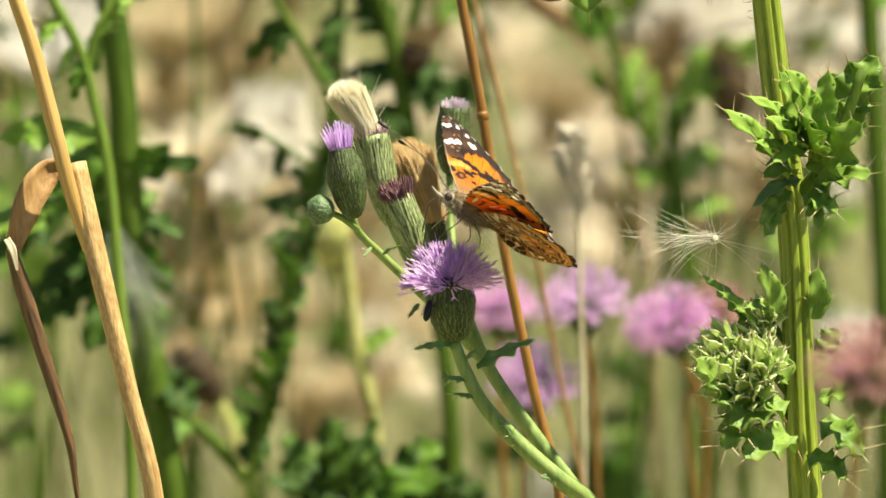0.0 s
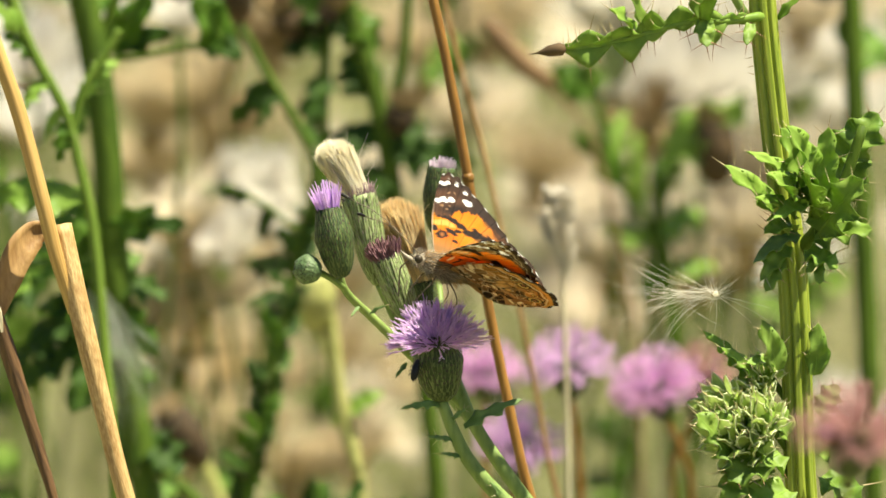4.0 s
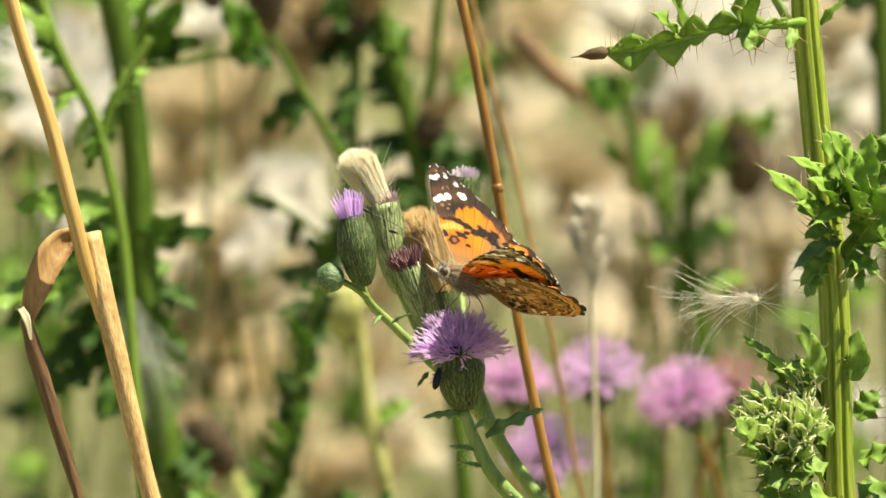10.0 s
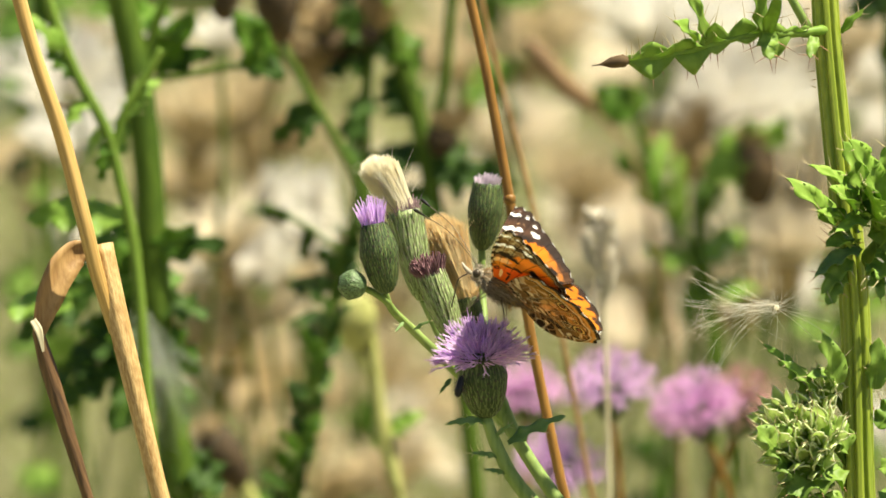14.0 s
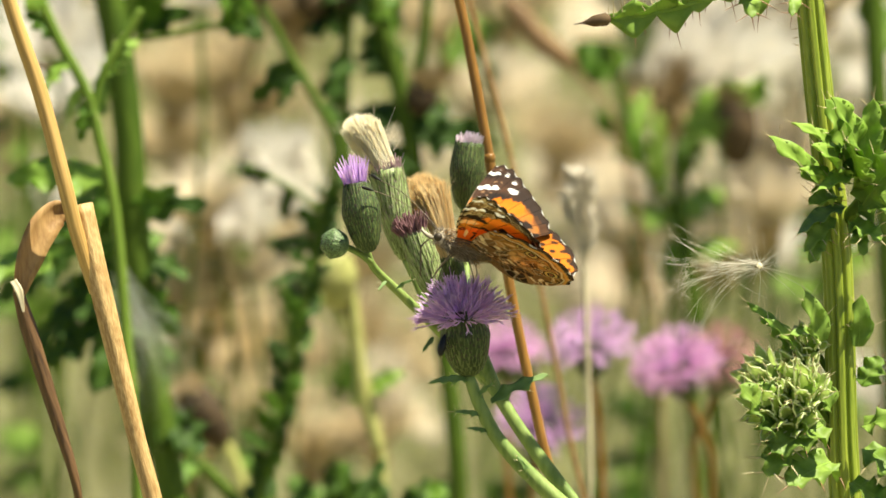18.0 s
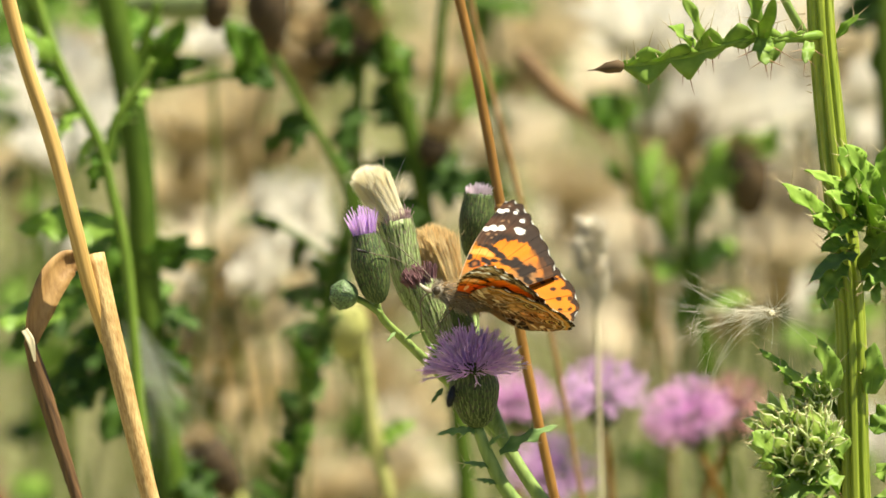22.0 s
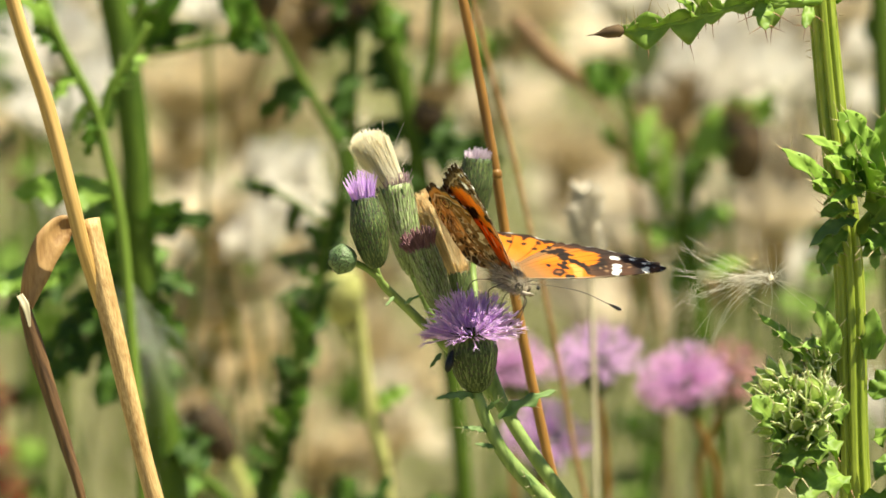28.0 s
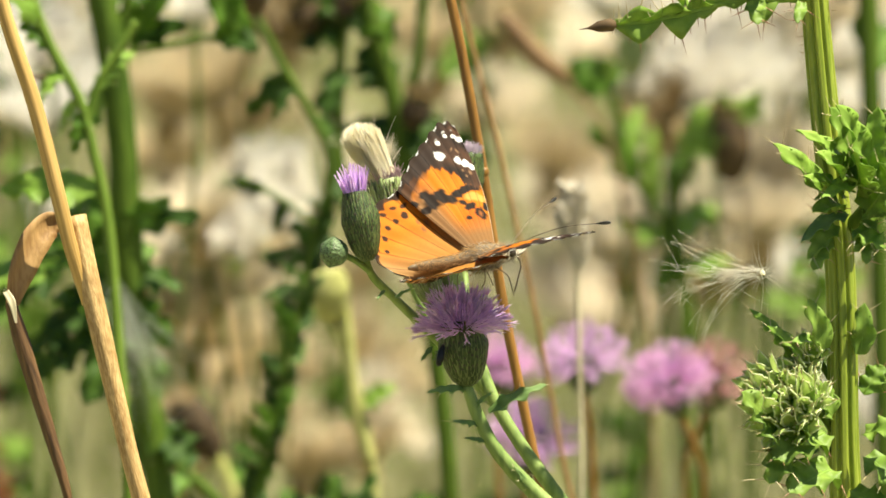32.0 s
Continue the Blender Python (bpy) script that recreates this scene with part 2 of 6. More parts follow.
def tube(bm, pts, radii, sides=8, ridges=0, depth=0.0, mat=0, cap=True):
    """A round (or ridged) tapering stem along pts."""
    n = len(pts)
    rings = []
    u = None
    for i, p in enumerate(pts):
        way = (pts[min(i + 1, n - 1)] - pts[max(i - 1, 0)]).normalized()
        if u is None:
            u, v = sides_of(way)
        else:
            u = (u - way * u.dot(way)).normalized()
            v = way.cross(u)
        r = radii[i] if isinstance(radii, (list, tuple)) else radii
        ring = []
        for k in range(sides):
            an = 2 * math.pi * k / sides
            rr = r * (1 - 2 * depth * (0.5 - 0.5 * math.cos(ridges * an)) ** 4) if ridges else r
            ring.append(bm.verts.new(p + u * (rr * math.cos(an)) + v * (rr * math.sin(an))))
        rings.append(ring)
    for a, b in zip(rings, rings[1:]):
        for k in range(sides):
            bm.faces.new((a[k], a[(k + 1) % sides], b[(k + 1) % sides], b[k])).material_index = mat
    if cap:
        bm.faces.new(rings[0][::-1]).material_index = mat
        bm.faces.new(rings[-1]).material_index = mat


def stem_bm(points, radii, n=24, sides=10, ridges=0, depth=0.0):
    bm = bmesh.new()
    pts = curve(points, n)
    if isinstance(radii, (list, tuple)):
        rs = [float(np.interp(i / n * (len(radii) - 1), range(len(radii)), radii)) for i in range(n + 1)]
    else:
        rs = radii
    tube(bm, pts, rs, sides, ridges, depth)
    return bm


def grain(bm, sides, length, girth):
    """Lays a grain round (u) and along (v) a stem made by stem_bm, in metres."""
    uv = bm.loops.layers.uv.new("grain")
    bm.verts.index_update()
    rings = len(bm.verts) // sides
    for f in bm.faces:
        ks = [v.index % sides for v in f.verts]
        turn = max(ks) - min(ks) > sides // 2
        for lp, k in zip(f.loops, ks):
            lp[uv].uv = ((k + sides if turn and k < sides // 2 else k) / sides * girth, lp.vert.index // sides / rings * length)
    return bm


def strand(bm, p0, way, length, r, bend, segs=3, mat=0, tip=0.4):
    """A thin three-sided thread from p0 along way that bends towards bend."""
    pts = []
    w = way.copy()
    p = p0.copy()
    for i in range(segs + 1):
        pts.append(p.copy())
        w = (w + bend / segs).normalized()
        p = p + w * (length / segs)
    tube(bm, pts, [r * (1 - (1 - tip) * i / segs) for i in range(segs + 1)], 3, mat=mat, cap=False)


def rnd(a=-1.0, b=1.0):
    return random.uniform(a, b)


def round_shape(bm, base, way, profile, sides=20, mat=0):
    """A turned shape: profile rows are (along, radius)."""
    u, v = sides_of(way)
    rings = []
    for s, r in profile:
        rings.append([bm.verts.new(base + way * s + (u * math.cos(2 * math.pi * k / sides) + v * math.sin(2 * math.pi * k / sides)) * max(r, 1e-5)) for k in range(sides)])
    for a, b in zip(rings, rings[1:]):
        for k in range(sides):
            bm.faces.new((a[k], a[(k + 1) % sides], b[(k + 1) % sides], b[k])).material_index = mat
    bm.faces.new(rings[0][::-1])
    bm.faces.new(rings[-1])


def bracts(bm, base, way, profile, rows, per, length, width, lift=0.25, dark=1):
    """Overlapping pointed scales round a head; each has a dark point."""
    u, v = sides_of(way)
    ss = [p[0] for p in profile]
    rr = [p[1] for p in profile]
    top = ss[-1]
    for row in range(rows):
        s0 = top * (0.02 + 0.80 * row / rows)
        for k in range(per):
            an = 2 * math.pi * (k + 0.5 * (row % 2)) / per + rnd(-0.1, 0.1)
            out = u * math.cos(an) + v * math.sin(an)
            side = way.cross(out)
            ln_, wd = length * rnd(0.85, 1.2), width * rnd(0.85, 1.15)
            pts = []
            for f, w in ((0, 0.8), (0.5, 1.0), (0.86, 0.42), (1.0, 0.08)):
                s = min(s0 + ln_ * f, top * 1.02)
                r = float(np.interp(s, ss, rr)) * 1.01 + 0.00012 + lift * ln_ * (0.10 + 0.16 * f * f)
                c = base + way * s + out * r
                pts.append((c - side * wd * w * 0.5, c - side * wd * w * 0.26 + out * 0.00008, c + side * wd * w * 0.26 + out * 0.00008, c + side * wd * w * 0.5))
            vs = [[bm.verts.new(q) for q in row_] for row_ in pts]
            for i in range(3):
                for j in range(3):
                    bm.faces.new((vs[i][j], vs[i][j + 1], vs[i + 1][j + 1], vs[i + 1][j])).material_index = dark if i == 2 else (0 if j == 1 else 2)


def egg(length, radius, neck=0.8, n=12):
    """Profile of an egg-shaped involucre whose mouth has radius * neck."""
    rows = []
    for i in range(n + 1):
        f = i / n
        r = math.sin(math.pi * min(f * 0.58 + 0.03, 1)) ** 0.45 * radius
        if f > 0.55:
            r = radius * (1 + (neck - 1) * ((f - 0.55) / 0.45) ** 1.4)
        rows.append((f * length, r if f > 0 else radius * 0.25))
    return rows


def head(parent, base, way, length, radius, tuft, neck=0.8, bract=None, tip=None, fine=1.0, seed_=1, kind_name="flower_head"):
    """A thistle head under its plant: an involucre with scales and a tuft of florets or down."""
    random.seed(seed_)
    way = way.normalized()
    prof = egg(length, radius, neck)
    bm = bmesh.new()
    round_shape(bm, base, way, prof)
    inv = part(kind_name, bm, bract or M_BRACT, parent)
    bm = bmesh.new()
    bracts(bm, base, way, prof, int(13 * fine), int(19 * fine), length * 0.27, 2 * math.pi * radius / 19 / fine * 0.92, 0.22)
    part("scale_coat", bm, [bract or M_BRACT, tip or (M_TIP_PALE if bract is M_BRACT_PALE else M_BRACT_TIP), M_BRACT_EDGE if (bract or M_BRACT) in (M_BRACT, M_BRACT_DARK, M_BRACT_PALE) else bract], inv, "", "stuff")
    mouth = base + way * (length * 0.97)
    u, v = sides_of(way)
    kind_, size = tuft[0], tuft[1]
    bm = bmesh.new()
    rm = radius * neck * 0.85
    if kind_ == "bloom":          # an open, radiating tuft
        count, fat = tuft[2], (0.00013 if tuft[2] > 600 else 0.00018)
        for i in range(count):
            f = math.sqrt(rnd(0, 1))
            an = rnd(0, 2 * math.pi)
            out = u * math.cos(an) + v * math.sin(an)
            lean = 1.95 * f ** 1.25
            w = (way * math.cos(lean) + out * math.sin(lean) + Vector((rnd(), rnd(), rnd())) * 0.13).normalized()
            strand(bm, mouth + out * rm * f * 0.9 - way * 0.001, w, size * rnd(0.78, 1.06) * (1 - 0.14 * f), fat, (out * 0.18 - way * 0.10 * f) + Vector((rnd(), rnd(), rnd())) * 0.15, 4, 0 if rnd(0, 1) < 0.96 else 1, 0.75)
            if rnd(0, 1) < 0.75:   # the split tips of a floret
                p = mouth + out * rm * f * 0.9 + w * size * rnd(0.7, 0.95)
                for q in range(3):
                    strand(bm, p, (w + Vector((rnd(), rnd(), rnd())) * 0.5).normalized(), size * 0.22, fat * 0.8, Vector((rnd(), rnd(), rnd())) * 0.3, 2, 0, 0.5)
        part("floret_tuft", bm, [tuft[3], M_STYLE], inv, "", "stuff")
    elif kind_ == "rays":         # a wide open tuft that leans to the light, its florets told apart
        axis = (way + Vector((-0.02, -0.16, 0.0))).normalized()
        u, v = sides_of(axis)
        for i in range(tuft[2]):
            f = rnd(0.0, 1) ** 0.62
            an = rnd(0, 2 * math.pi)
            out = u * math.cos(an) + v * math.sin(an)
            lean = 1.62 * f ** 1.1 + rnd(-0.12, 0.12)
            w = (axis * math.cos(lean) + out * math.sin(lean)).normalized()
            L = size * rnd(0.78, 1.08) * (1.0 - 0.10 * f)
            p = mouth + out * rm * f * 0.85 - axis * 0.0012
            bend = Vector((rnd(), rnd(), rnd())) * 0.16 - way * 0.14 * f
            strand(bm, p, w, L * 0.72, 0.00013, bend * 0.5, 3, 0, 1.4)                     # the slender tube
            q = p + w * L * 0.66 + bend * L * 0.12
            w2 = (w + bend * 0.6).normalized()
            strand(bm, q, w2, L * 0.18, 0.00020, Vector(), 2, 0, 0.9)                      # its swollen throat
            for j in range(4):                                                             # the split tips
                strand(bm, q + w2 * L * 0.13, (w2 + Vector((rnd(), rnd(), rnd())) * 0.24).normalized(), L * rnd(0.14, 0.26), 0.00012, Vector((rnd(), rnd(), rnd())) * 0.3, 2, 0, 0.4)
            if i % 3 == 0:                                                                 # the style that stands out beyond
                strand(bm, q + w2 * L * 0.1, (w2 + Vector((rnd(), rnd(), rnd())) * 0.12).normalized(), L * rnd(0.24, 0.38), 0.00009, Vector((rnd(), rnd(), rnd())) * 0.2, 3, 1 if i % 2 else 0, 0.9)
        for i in range(300):                                                               # younger florets packed between them
            f = rnd(0.0, 1) ** 0.6
            an = rnd(0, 2 * math.pi)
            out = u * math.cos(an) + v * math.sin(an)
            lean = 1.45 * f + rnd(-0.1, 0.1)
            strand(bm, mouth + out * rm * f * 0.85 - axis * 0.0012, (axis * math.cos(lean) + out * math.sin(lean)).normalized(), size * rnd(0.40, 0.66), 0.00014, Vector((rnd(), rnd(), rnd())) * 0.25, 3, 0 if i % 5 else 2, 1.1)
        part("floret_tuft", bm, [tuft[3], M_STYLE, M_VIOLET_DEEP], inv, "", "stuff")
    elif kind_ == "brush":        # a young or closed tuft
        count, spread_ = tuft[2], tuft[4]
        for i in range(count):
            f = math.sqrt(rnd(0, 1))
            an = rnd(0, 2 * math.pi)
            out = u * math.cos(an) + v * math.sin(an)
            loose = 0.35 if count > 300 else 1.0
            w = (way + out * spread_ * f + (Vector(tuft[6]) if len(tuft) > 6 else Vector()) + Vector((rnd(), rnd(), rnd())) * 0.06 * loose).normalized()
            strand(bm, mouth + out * rm * f - way * 0.001, w, size * (rnd(0.74, 1.06) if count > 300 else rnd(0.70, 1.06)) * (1 - (0.17 if count > 300 else 0.24) * f * f), tuft[5] if len(tuft) > 5 else 0.00016, Vector((rnd(), rnd(), rnd())) * 0.16 * loose, 3, 0, 0.6)
        if count >= 3000:         # withered florets caught round its foot, and a few loose hairs
            for i in range(150):
                an = rnd(0, 2 * math.pi)
                out = u * math.cos(an) + v * math.sin(an)
                strand(bm, mouth + out * rm * 1.02 - way * rnd(0.0, 0.0016), (way + out * rnd(0.02, 0.3)).normalized(), rnd(0.0016, 0.0040), 0.00010, Vector((rnd(), rnd(), rnd())) * 0.4, 2, 1 if tuft[3] is M_CREAM else 0, 0.6)
            for i in range(14):
                an = rnd(0, 2 * math.pi)
                out = u * math.cos(an) + v * math.sin(an)
                strand(bm, mouth + out * rm * 0.9 + way * size * rnd(0.2, 0.7), (way + out * rnd(0.4, 0.9)).normalized(), rnd(0.003, 0.006), 0.00006, Vector((rnd(), rnd(), rnd())) * 0.5, 3, 0, 0.6)
        if count > 300:           # the packed core of a seed tuft
            lean_ = (way + (Vector(tuft[6]) if len(tuft) > 6 else Vector())).normalized()
            round_shape(bm, mouth - way * 0.001, lean_, [(0, rm * 0.7), (size * 0.35, rm * 0.92), (size * 0.60, rm * 0.98), (size * 0.72, rm * 0.55)], 16)
        part("floret_tuft", bm, [tuft[3], M_FADED], inv, "", "stuff")
    return inv


def leaf_bm(base, way, face, length, width, lobes=4, curl=0.3, spine=0.003, fold=0.25, thick=0.00025, jag=0.55, droop=0.0, twist=0.0):
    """A lobed, spiny leaf: midrib, wavy blade of real thickness, and a spine on each lobe. Materials: 0 blade, 1 midrib, 2 spines."""
    bm = bmesh.new()
    way = way.normalized()
    side = way.cross(face).normalized()
    face = side.cross(way).normalized()
    n = max(8, lobes * 6)
    mids = []
    p = Vector(base)
    w, f_ = way.copy(), face.copy()
    step = length / n
    for i in range(n + 1):
        mids.append((p.copy(), w.copy(), f_.copy(), (Matrix.Rotation(twist * i / n, 3, w) @ side)))
        ang = -curl / n
        w = Matrix.Rotation(ang, 3, side) @ w
        f_ = Matrix.Rotation(ang, 3, side) @ f_
        p = p + w * step
        p.z -= droop * step * i / n
    rows, spines = [], []
    for i, (c, w, f, sd) in enumerate(mids):
        t = i / n
        env = math.sin(math.pi * min(1, 0.12 + 0.88 * t) ** 0.8) ** 0.75 if t < 1 else 0.02
        ph = (t * lobes) % 1.0
        lob = (1 - jag) + jag * max(0.0, 1 - abs(ph - 0.6) / 0.45)
        row = []
        for sgn in (-1, 1):
            half = 0.5 * width * max(env, 0.02) * lob * (1 + 0.12 * sgn * math.sin(7 * t + width * 900))
            wave = math.sin(2 * math.pi * (t * lobes) + (0.7 if sgn > 0 else 2.0)) * half * 0.45
            edge = c + sd * (sgn * half) + f * (fold * half + wave) + w * (half * 0.35)
            mid = c + sd * (sgn * half * 0.5) + f * (fold * half * 0.35 + wave * 0.25) + w * (half * 0.12)
            row.append((mid, edge))
            if 0.10 < t < 0.97 and abs(ph - 0.6) < 0.5 / 6 * 1.02:
                spines.append((edge, (sd * sgn + w * 0.7 + f * (0.35 + 0.3 * rnd())).normalized()))
        rows.append((row[0][1], row[0][0], c, row[1][0], row[1][1], f))
    spines.append((mids[-1][0], mids[-1][1]))
    top = [[bm.verts.new(q + r[5] * thick * (0.5 if j in (1, 2, 3) else 0.3)) for j, q in enumerate(r[:5])] for r in rows]
    low = [[bm.verts.new(q - r[5] * thick * (0.5 if j in (1, 2, 3) else 0.1)) for j, q in enumerate(r[:5])] for r in rows]
    for i in range(n):
        for j in range(4):
            bm.faces.new((top[i][j], top[i][j + 1], top[i + 1][j + 1], top[i + 1][j]))
            bm.faces.new((low[i][j + 1], low[i][j], low[i + 1][j], low[i + 1][j + 1]))
        bm.faces.new((low[i][0], top[i][0], top[i + 1][0], low[i + 1][0])).material_index = 1
        bm.faces.new((top[i][4], low[i][4], low[i + 1][4], top[i + 1][4])).material_index = 1
    tube(bm, [m[0] - m[2] * thick * 0.3 for m in mids[::2]], [width * 0.035 * (1 - 0.8 * i / (n // 2 + 1)) + 0.0001 for i in range(len(mids[::2]))], 5, mat=1)
    if spine > 0:
        for q, w in spines:
            strand(bm, q - w * spine * 0.1, w, spine * rnd(0.7, 1.2), 0.00016 * max(0.6, spine / 0.004), Vector((rnd(), rnd(), rnd())) * 0.12, 2, 2, 0.08)
    return bm


def leaf(parent, base, way, face, length, width, mats=None, seed_=1, **kw):
    random.seed(seed_)
    return part("leaf", leaf_bm(base, way, face, length, width, **kw), mats or [M_LEAF, M_LEAF_LIGHT, M_SPINE], parent)


def to_ground(p, lean=(0.0, 0.0)):
    return Vector((p.x + lean[0], p.y + lean[1], -0.01))


TOWARD = Vector((0, -1, 0))
Z = Vector((0, 0, 1))

# ---------------------------------------------------------------- ground and meadow
def build_ground():
    bm = bmesh.new()
    n = 90
    vs = []
    for i in range(n + 1):
        row = []
        for j in range(n + 1):
            x = (i / n - 0.5) * 2
            y = (j / n - 0.5) * 2
            x, y = (abs(x) ** 3) * math.copysign(900, x), (abs(y) ** 3) * math.copysign(900, y)
            h = 0.05 * noise.noise(Vector((x * 0.6, y * 0.6, 0))) if abs(x) + abs(y) < 60 else 0.0
            row.append(bm.verts.new((x, y + 4, h - 0.03)))
        vs.append(row)
    for i in range(n):
        for j in range(n):
            bm.faces.new((vs[i][j], vs[i + 1][j], vs[i + 1][j + 1], vs[i][j + 1]))
    me = bpy.data.meshes.new("ground")
    bm.to_mesh(me)
    bm.free()
    me.materials.append(M_GROUND)
    me.polygons.foreach_set("use_smooth", [True] * len(me.polygons))
    tagged(new("ground", me), "dry tan meadow soil with low litter", "ground", "", "structure")


def build_blades(name, label, mat, count, seed_, y0, y1, h0, h1, w, wide=0.0):
    """Grass blades of the meadow: each a bent, folded strip."""
    rs = np.random.RandomState(seed_)
    verts, faces = [], []
    for i in range(count):
        y = y0 + (y1 - y0) * rs.rand() ** 1.4
        x = (rs.rand() - 0.5) * (wide or 0.5 + y * 0.42)
        h = h0 + (h1 - h0) * rs.rand()
        an = rs.rand() * 6.28
        dx, dy = math.cos(an), math.sin(an)
        bend = h * (0.1 + 0.5 * rs.rand())
        ww = w * (0.6 + 0.8 * rs.rand())
        k = len(verts)
        for s in range(5):
            f = s / 4
            c = (x + dx * bend * f * f, y + dy * bend * f * f, h * f * (1 - 0.15 * f))
            hw = ww * (1 - f) ** 0.6 * 0.5 + 0.0002
            verts += [(c[0] - dy * hw, c[1] + dx * hw, c[2]), (c[0] + dx * hw * 0.4, c[1] + dy * hw * 0.4, c[2]), (c[0] + dy * hw, c[1] - dx * hw, c[2])]
            if s:
                a = k + 3 * (s - 1)
                faces += [(a, a + 1, a + 4, a + 3), (a + 1, a + 2, a + 5, a + 4)]
    me = bpy.data.meshes.new(name)
    me.from_pydata(verts, [], faces)
    me.materials.append(mat)
    tagged(new(name, me), label, "grass", "", "stuff")


build_ground()
build_blades("dry_meadow_grass", "dry straw-coloured meadow grass behind the thistles", M_BLADE, 16000, 3, 2.9, 14.0, 0.15, 0.62, 0.006)
build_blades("green_meadow_grass", "fresh green grass among the dry meadow", M_BLADE_GREEN, 10000, 4, 2.2, 13.0, 0.12, 0.55, 0.006)

build_blades("low_meadow_grass", "low dry and green grass all round the thistles", M_BLADE, 15000, 5, -4.0, 12.0, 0.08, 0.34, 0.007, 11.0)
build_blades("low_green_grass", "short fresh grass all round the thistles", M_BLADE_GREEN, 15000, 6, -4.0, 12.0, 0.06, 0.28, 0.007, 11.0)

build_blades("mixed_meadow_grass", "knee-high dry grass of the wide meadow", M_BLADE, 20000, 7, -4.0, 14.0, 0.14, 0.42, 0.007, 12.0)
build_blades("meadow_herbs", "knee-high green grass of the wide meadow", M_BLADE_GREEN, 14000, 8, -4.0, 14.0, 0.12, 0.40, 0.007, 12.0)


# ---------------------------------------------------------------- the thistle in bloom, on which the butterfly feeds
def px(n, d=FOCUS):
    return n * STEP * d


def build_thistle():
    foot = to_ground(spot(1180, 1300), (0.05, 0.02))
    th = thing("creeping_thistle", foot, "creeping thistle with one open violet flower, buds and cream seed heads", "thistle")

    def rod(name, pts, r, sides=10):
        return part(name, stem_bm(pts, r, 26, sides, 6, 0.06), M_BRANCH, th)

    low = spot(1098, 1048, 1.293)
    rod("main_stem", [spot(868, 768), spot(884, 812), spot(918, 878), spot(985, 952), spot(1062, 1020), low, spot(1180, 1170, 1.296), Vector((foot.x - 0.02, foot.y, 0.45)), foot], [px(10), px(12), px(13), px(15), px(16), px(18), px(20), px(22), px(24)])
    rod("stem", [spot(893, 735, 1.303), spot(915, 790, 1.301), spot(950, 850, 1.299), spot(1010, 935, 1.297), low], [px(11), px(13), px(13), px(14), px(12)])
    rod("branch", [spot(688, 546, 1.292), spot(700, 574, 1.294), spot(738, 612, 1.298), spot(800, 672, 1.301), spot(850, 720, 1.303), spot(905, 775, 1.302)], [px(7), px(7.5), px(8), px(9), px(9), px(10)])
    rod("bud_stalk", [spot(652, 538, 1.29), spot(672, 548, 1.291), spot(696, 565, 1.293)], [px(6), px(6), px(7)])
    rod("side_stem", [spot(818, 640, 1.306), spot(850, 700, 1.306), spot(885, 760, 1.304), spot(920, 805, 1.301)], px(8))
    rod("side_stem", [spot(757, 560, 1.318), spot(800, 650, 1.316), spot(865, 740, 1.308), spot(915, 800, 1.301)], px(8))
    rod("side_stem", [spot(848, 630, 1.325), spot(864, 680, 1.322), spot(890, 750, 1.310), spot(922, 805, 1.302)], px(8))
    rod("side_stem", [spot(860, 470, 1.335), spot(862, 560, 1.333), spot(880, 680, 1.320), spot(925, 805, 1.303)], px(7))

    def hd(base, mouth, radius, tuft, seed_, d=FOCUS, **kw):
        b, m = spot(*base, d), spot(*mouth, d)
        return head(th, b, m - b, (m - b).length, px(radius, d), tuft, seed_=seed_, **kw)

    hd((869, 768), (857, 652), 42, ("rays", 0.0094, 300, M_VIOLET), 11, neck=0.76, bract=M_BRACT, kind_name="open_flower_head")
    hd((692, 548), (669, 425), 32, ("brush", 0.0074, 120, M_VIOLET, 0.22, 0.00018), 12, 1.289, neck=0.62, bract=M_BRACT_DARK, kind_name="opening_flower_head")
    hd((656, 536), (607, 529), 26, ("none", 0), 13, 1.288, neck=0.35, bract=M_BUD, kind_name="closed_bud")
    hd((757, 562), (722, 402), 27, ("brush", 0.0142, 3400, M_CREAM, 0.12, 0.000085, (-0.30, 0, 0)), 14, 1.318, neck=1.02, bract=M_BRACT_PALE, kind_name="cream_seed_head")
    hd((818, 642), (770, 512), 25, ("brush", 0.0058, 240, M_WILTED, 0.48, 0.00022), 15, 1.306, neck=0.9, bract=M_BRACT_PALE, kind_name="wilted_flower_head")
    hd((848, 632), (834, 556), 20, ("brush", 0.0192, 3000, M_TAN, 0.20, 0.00009, (-0.18, 0, 0)), 16, 1.325, neck=0.95, bract=M_BRACT, kind_name="tan_seed_head")
    hd((860, 472), (870, 355), 28, ("brush", 0.0040, 140, M_PALEPINK, 0.3), 17, 1.335, neck=0.8, bract=M_BRACT_DARK, kind_name="budding_flower_head")

    gm = [M_LEAF_BLUE, M_BRANCH, M_SPINE]

    def lf(a, b, w, seed_, mats=gm, d=FOCUS, face=(0, -0.8, 0.6), **kw):
        p, q = spot(*a, d), spot(*b, d - 0.002)
        args = dict(lobes=3, curl=0.5, spine=0.0012, jag=0.5, thick=0.0003)
        args.update(kw)
        leaf(th, p, q - p + Vector((0, -0.0015, 0)), Vector(face), (q - p).length * 1.06, px(w), mats, seed_, **args)

    lf((908, 815), (992, 748), 34, 21, face=(0.2, -0.6, 0.7), curl=0.7)
    lf((872, 772), (800, 768), 22, 22, lobes=4)
    lf((880, 808), (905, 775), 14, 23)
    lf((893, 838), (846, 822), 16, 24, lobes=4, spine=0.002)
    lf((905, 868), (868, 852), 14, 25, lobes=4, spine=0.002)
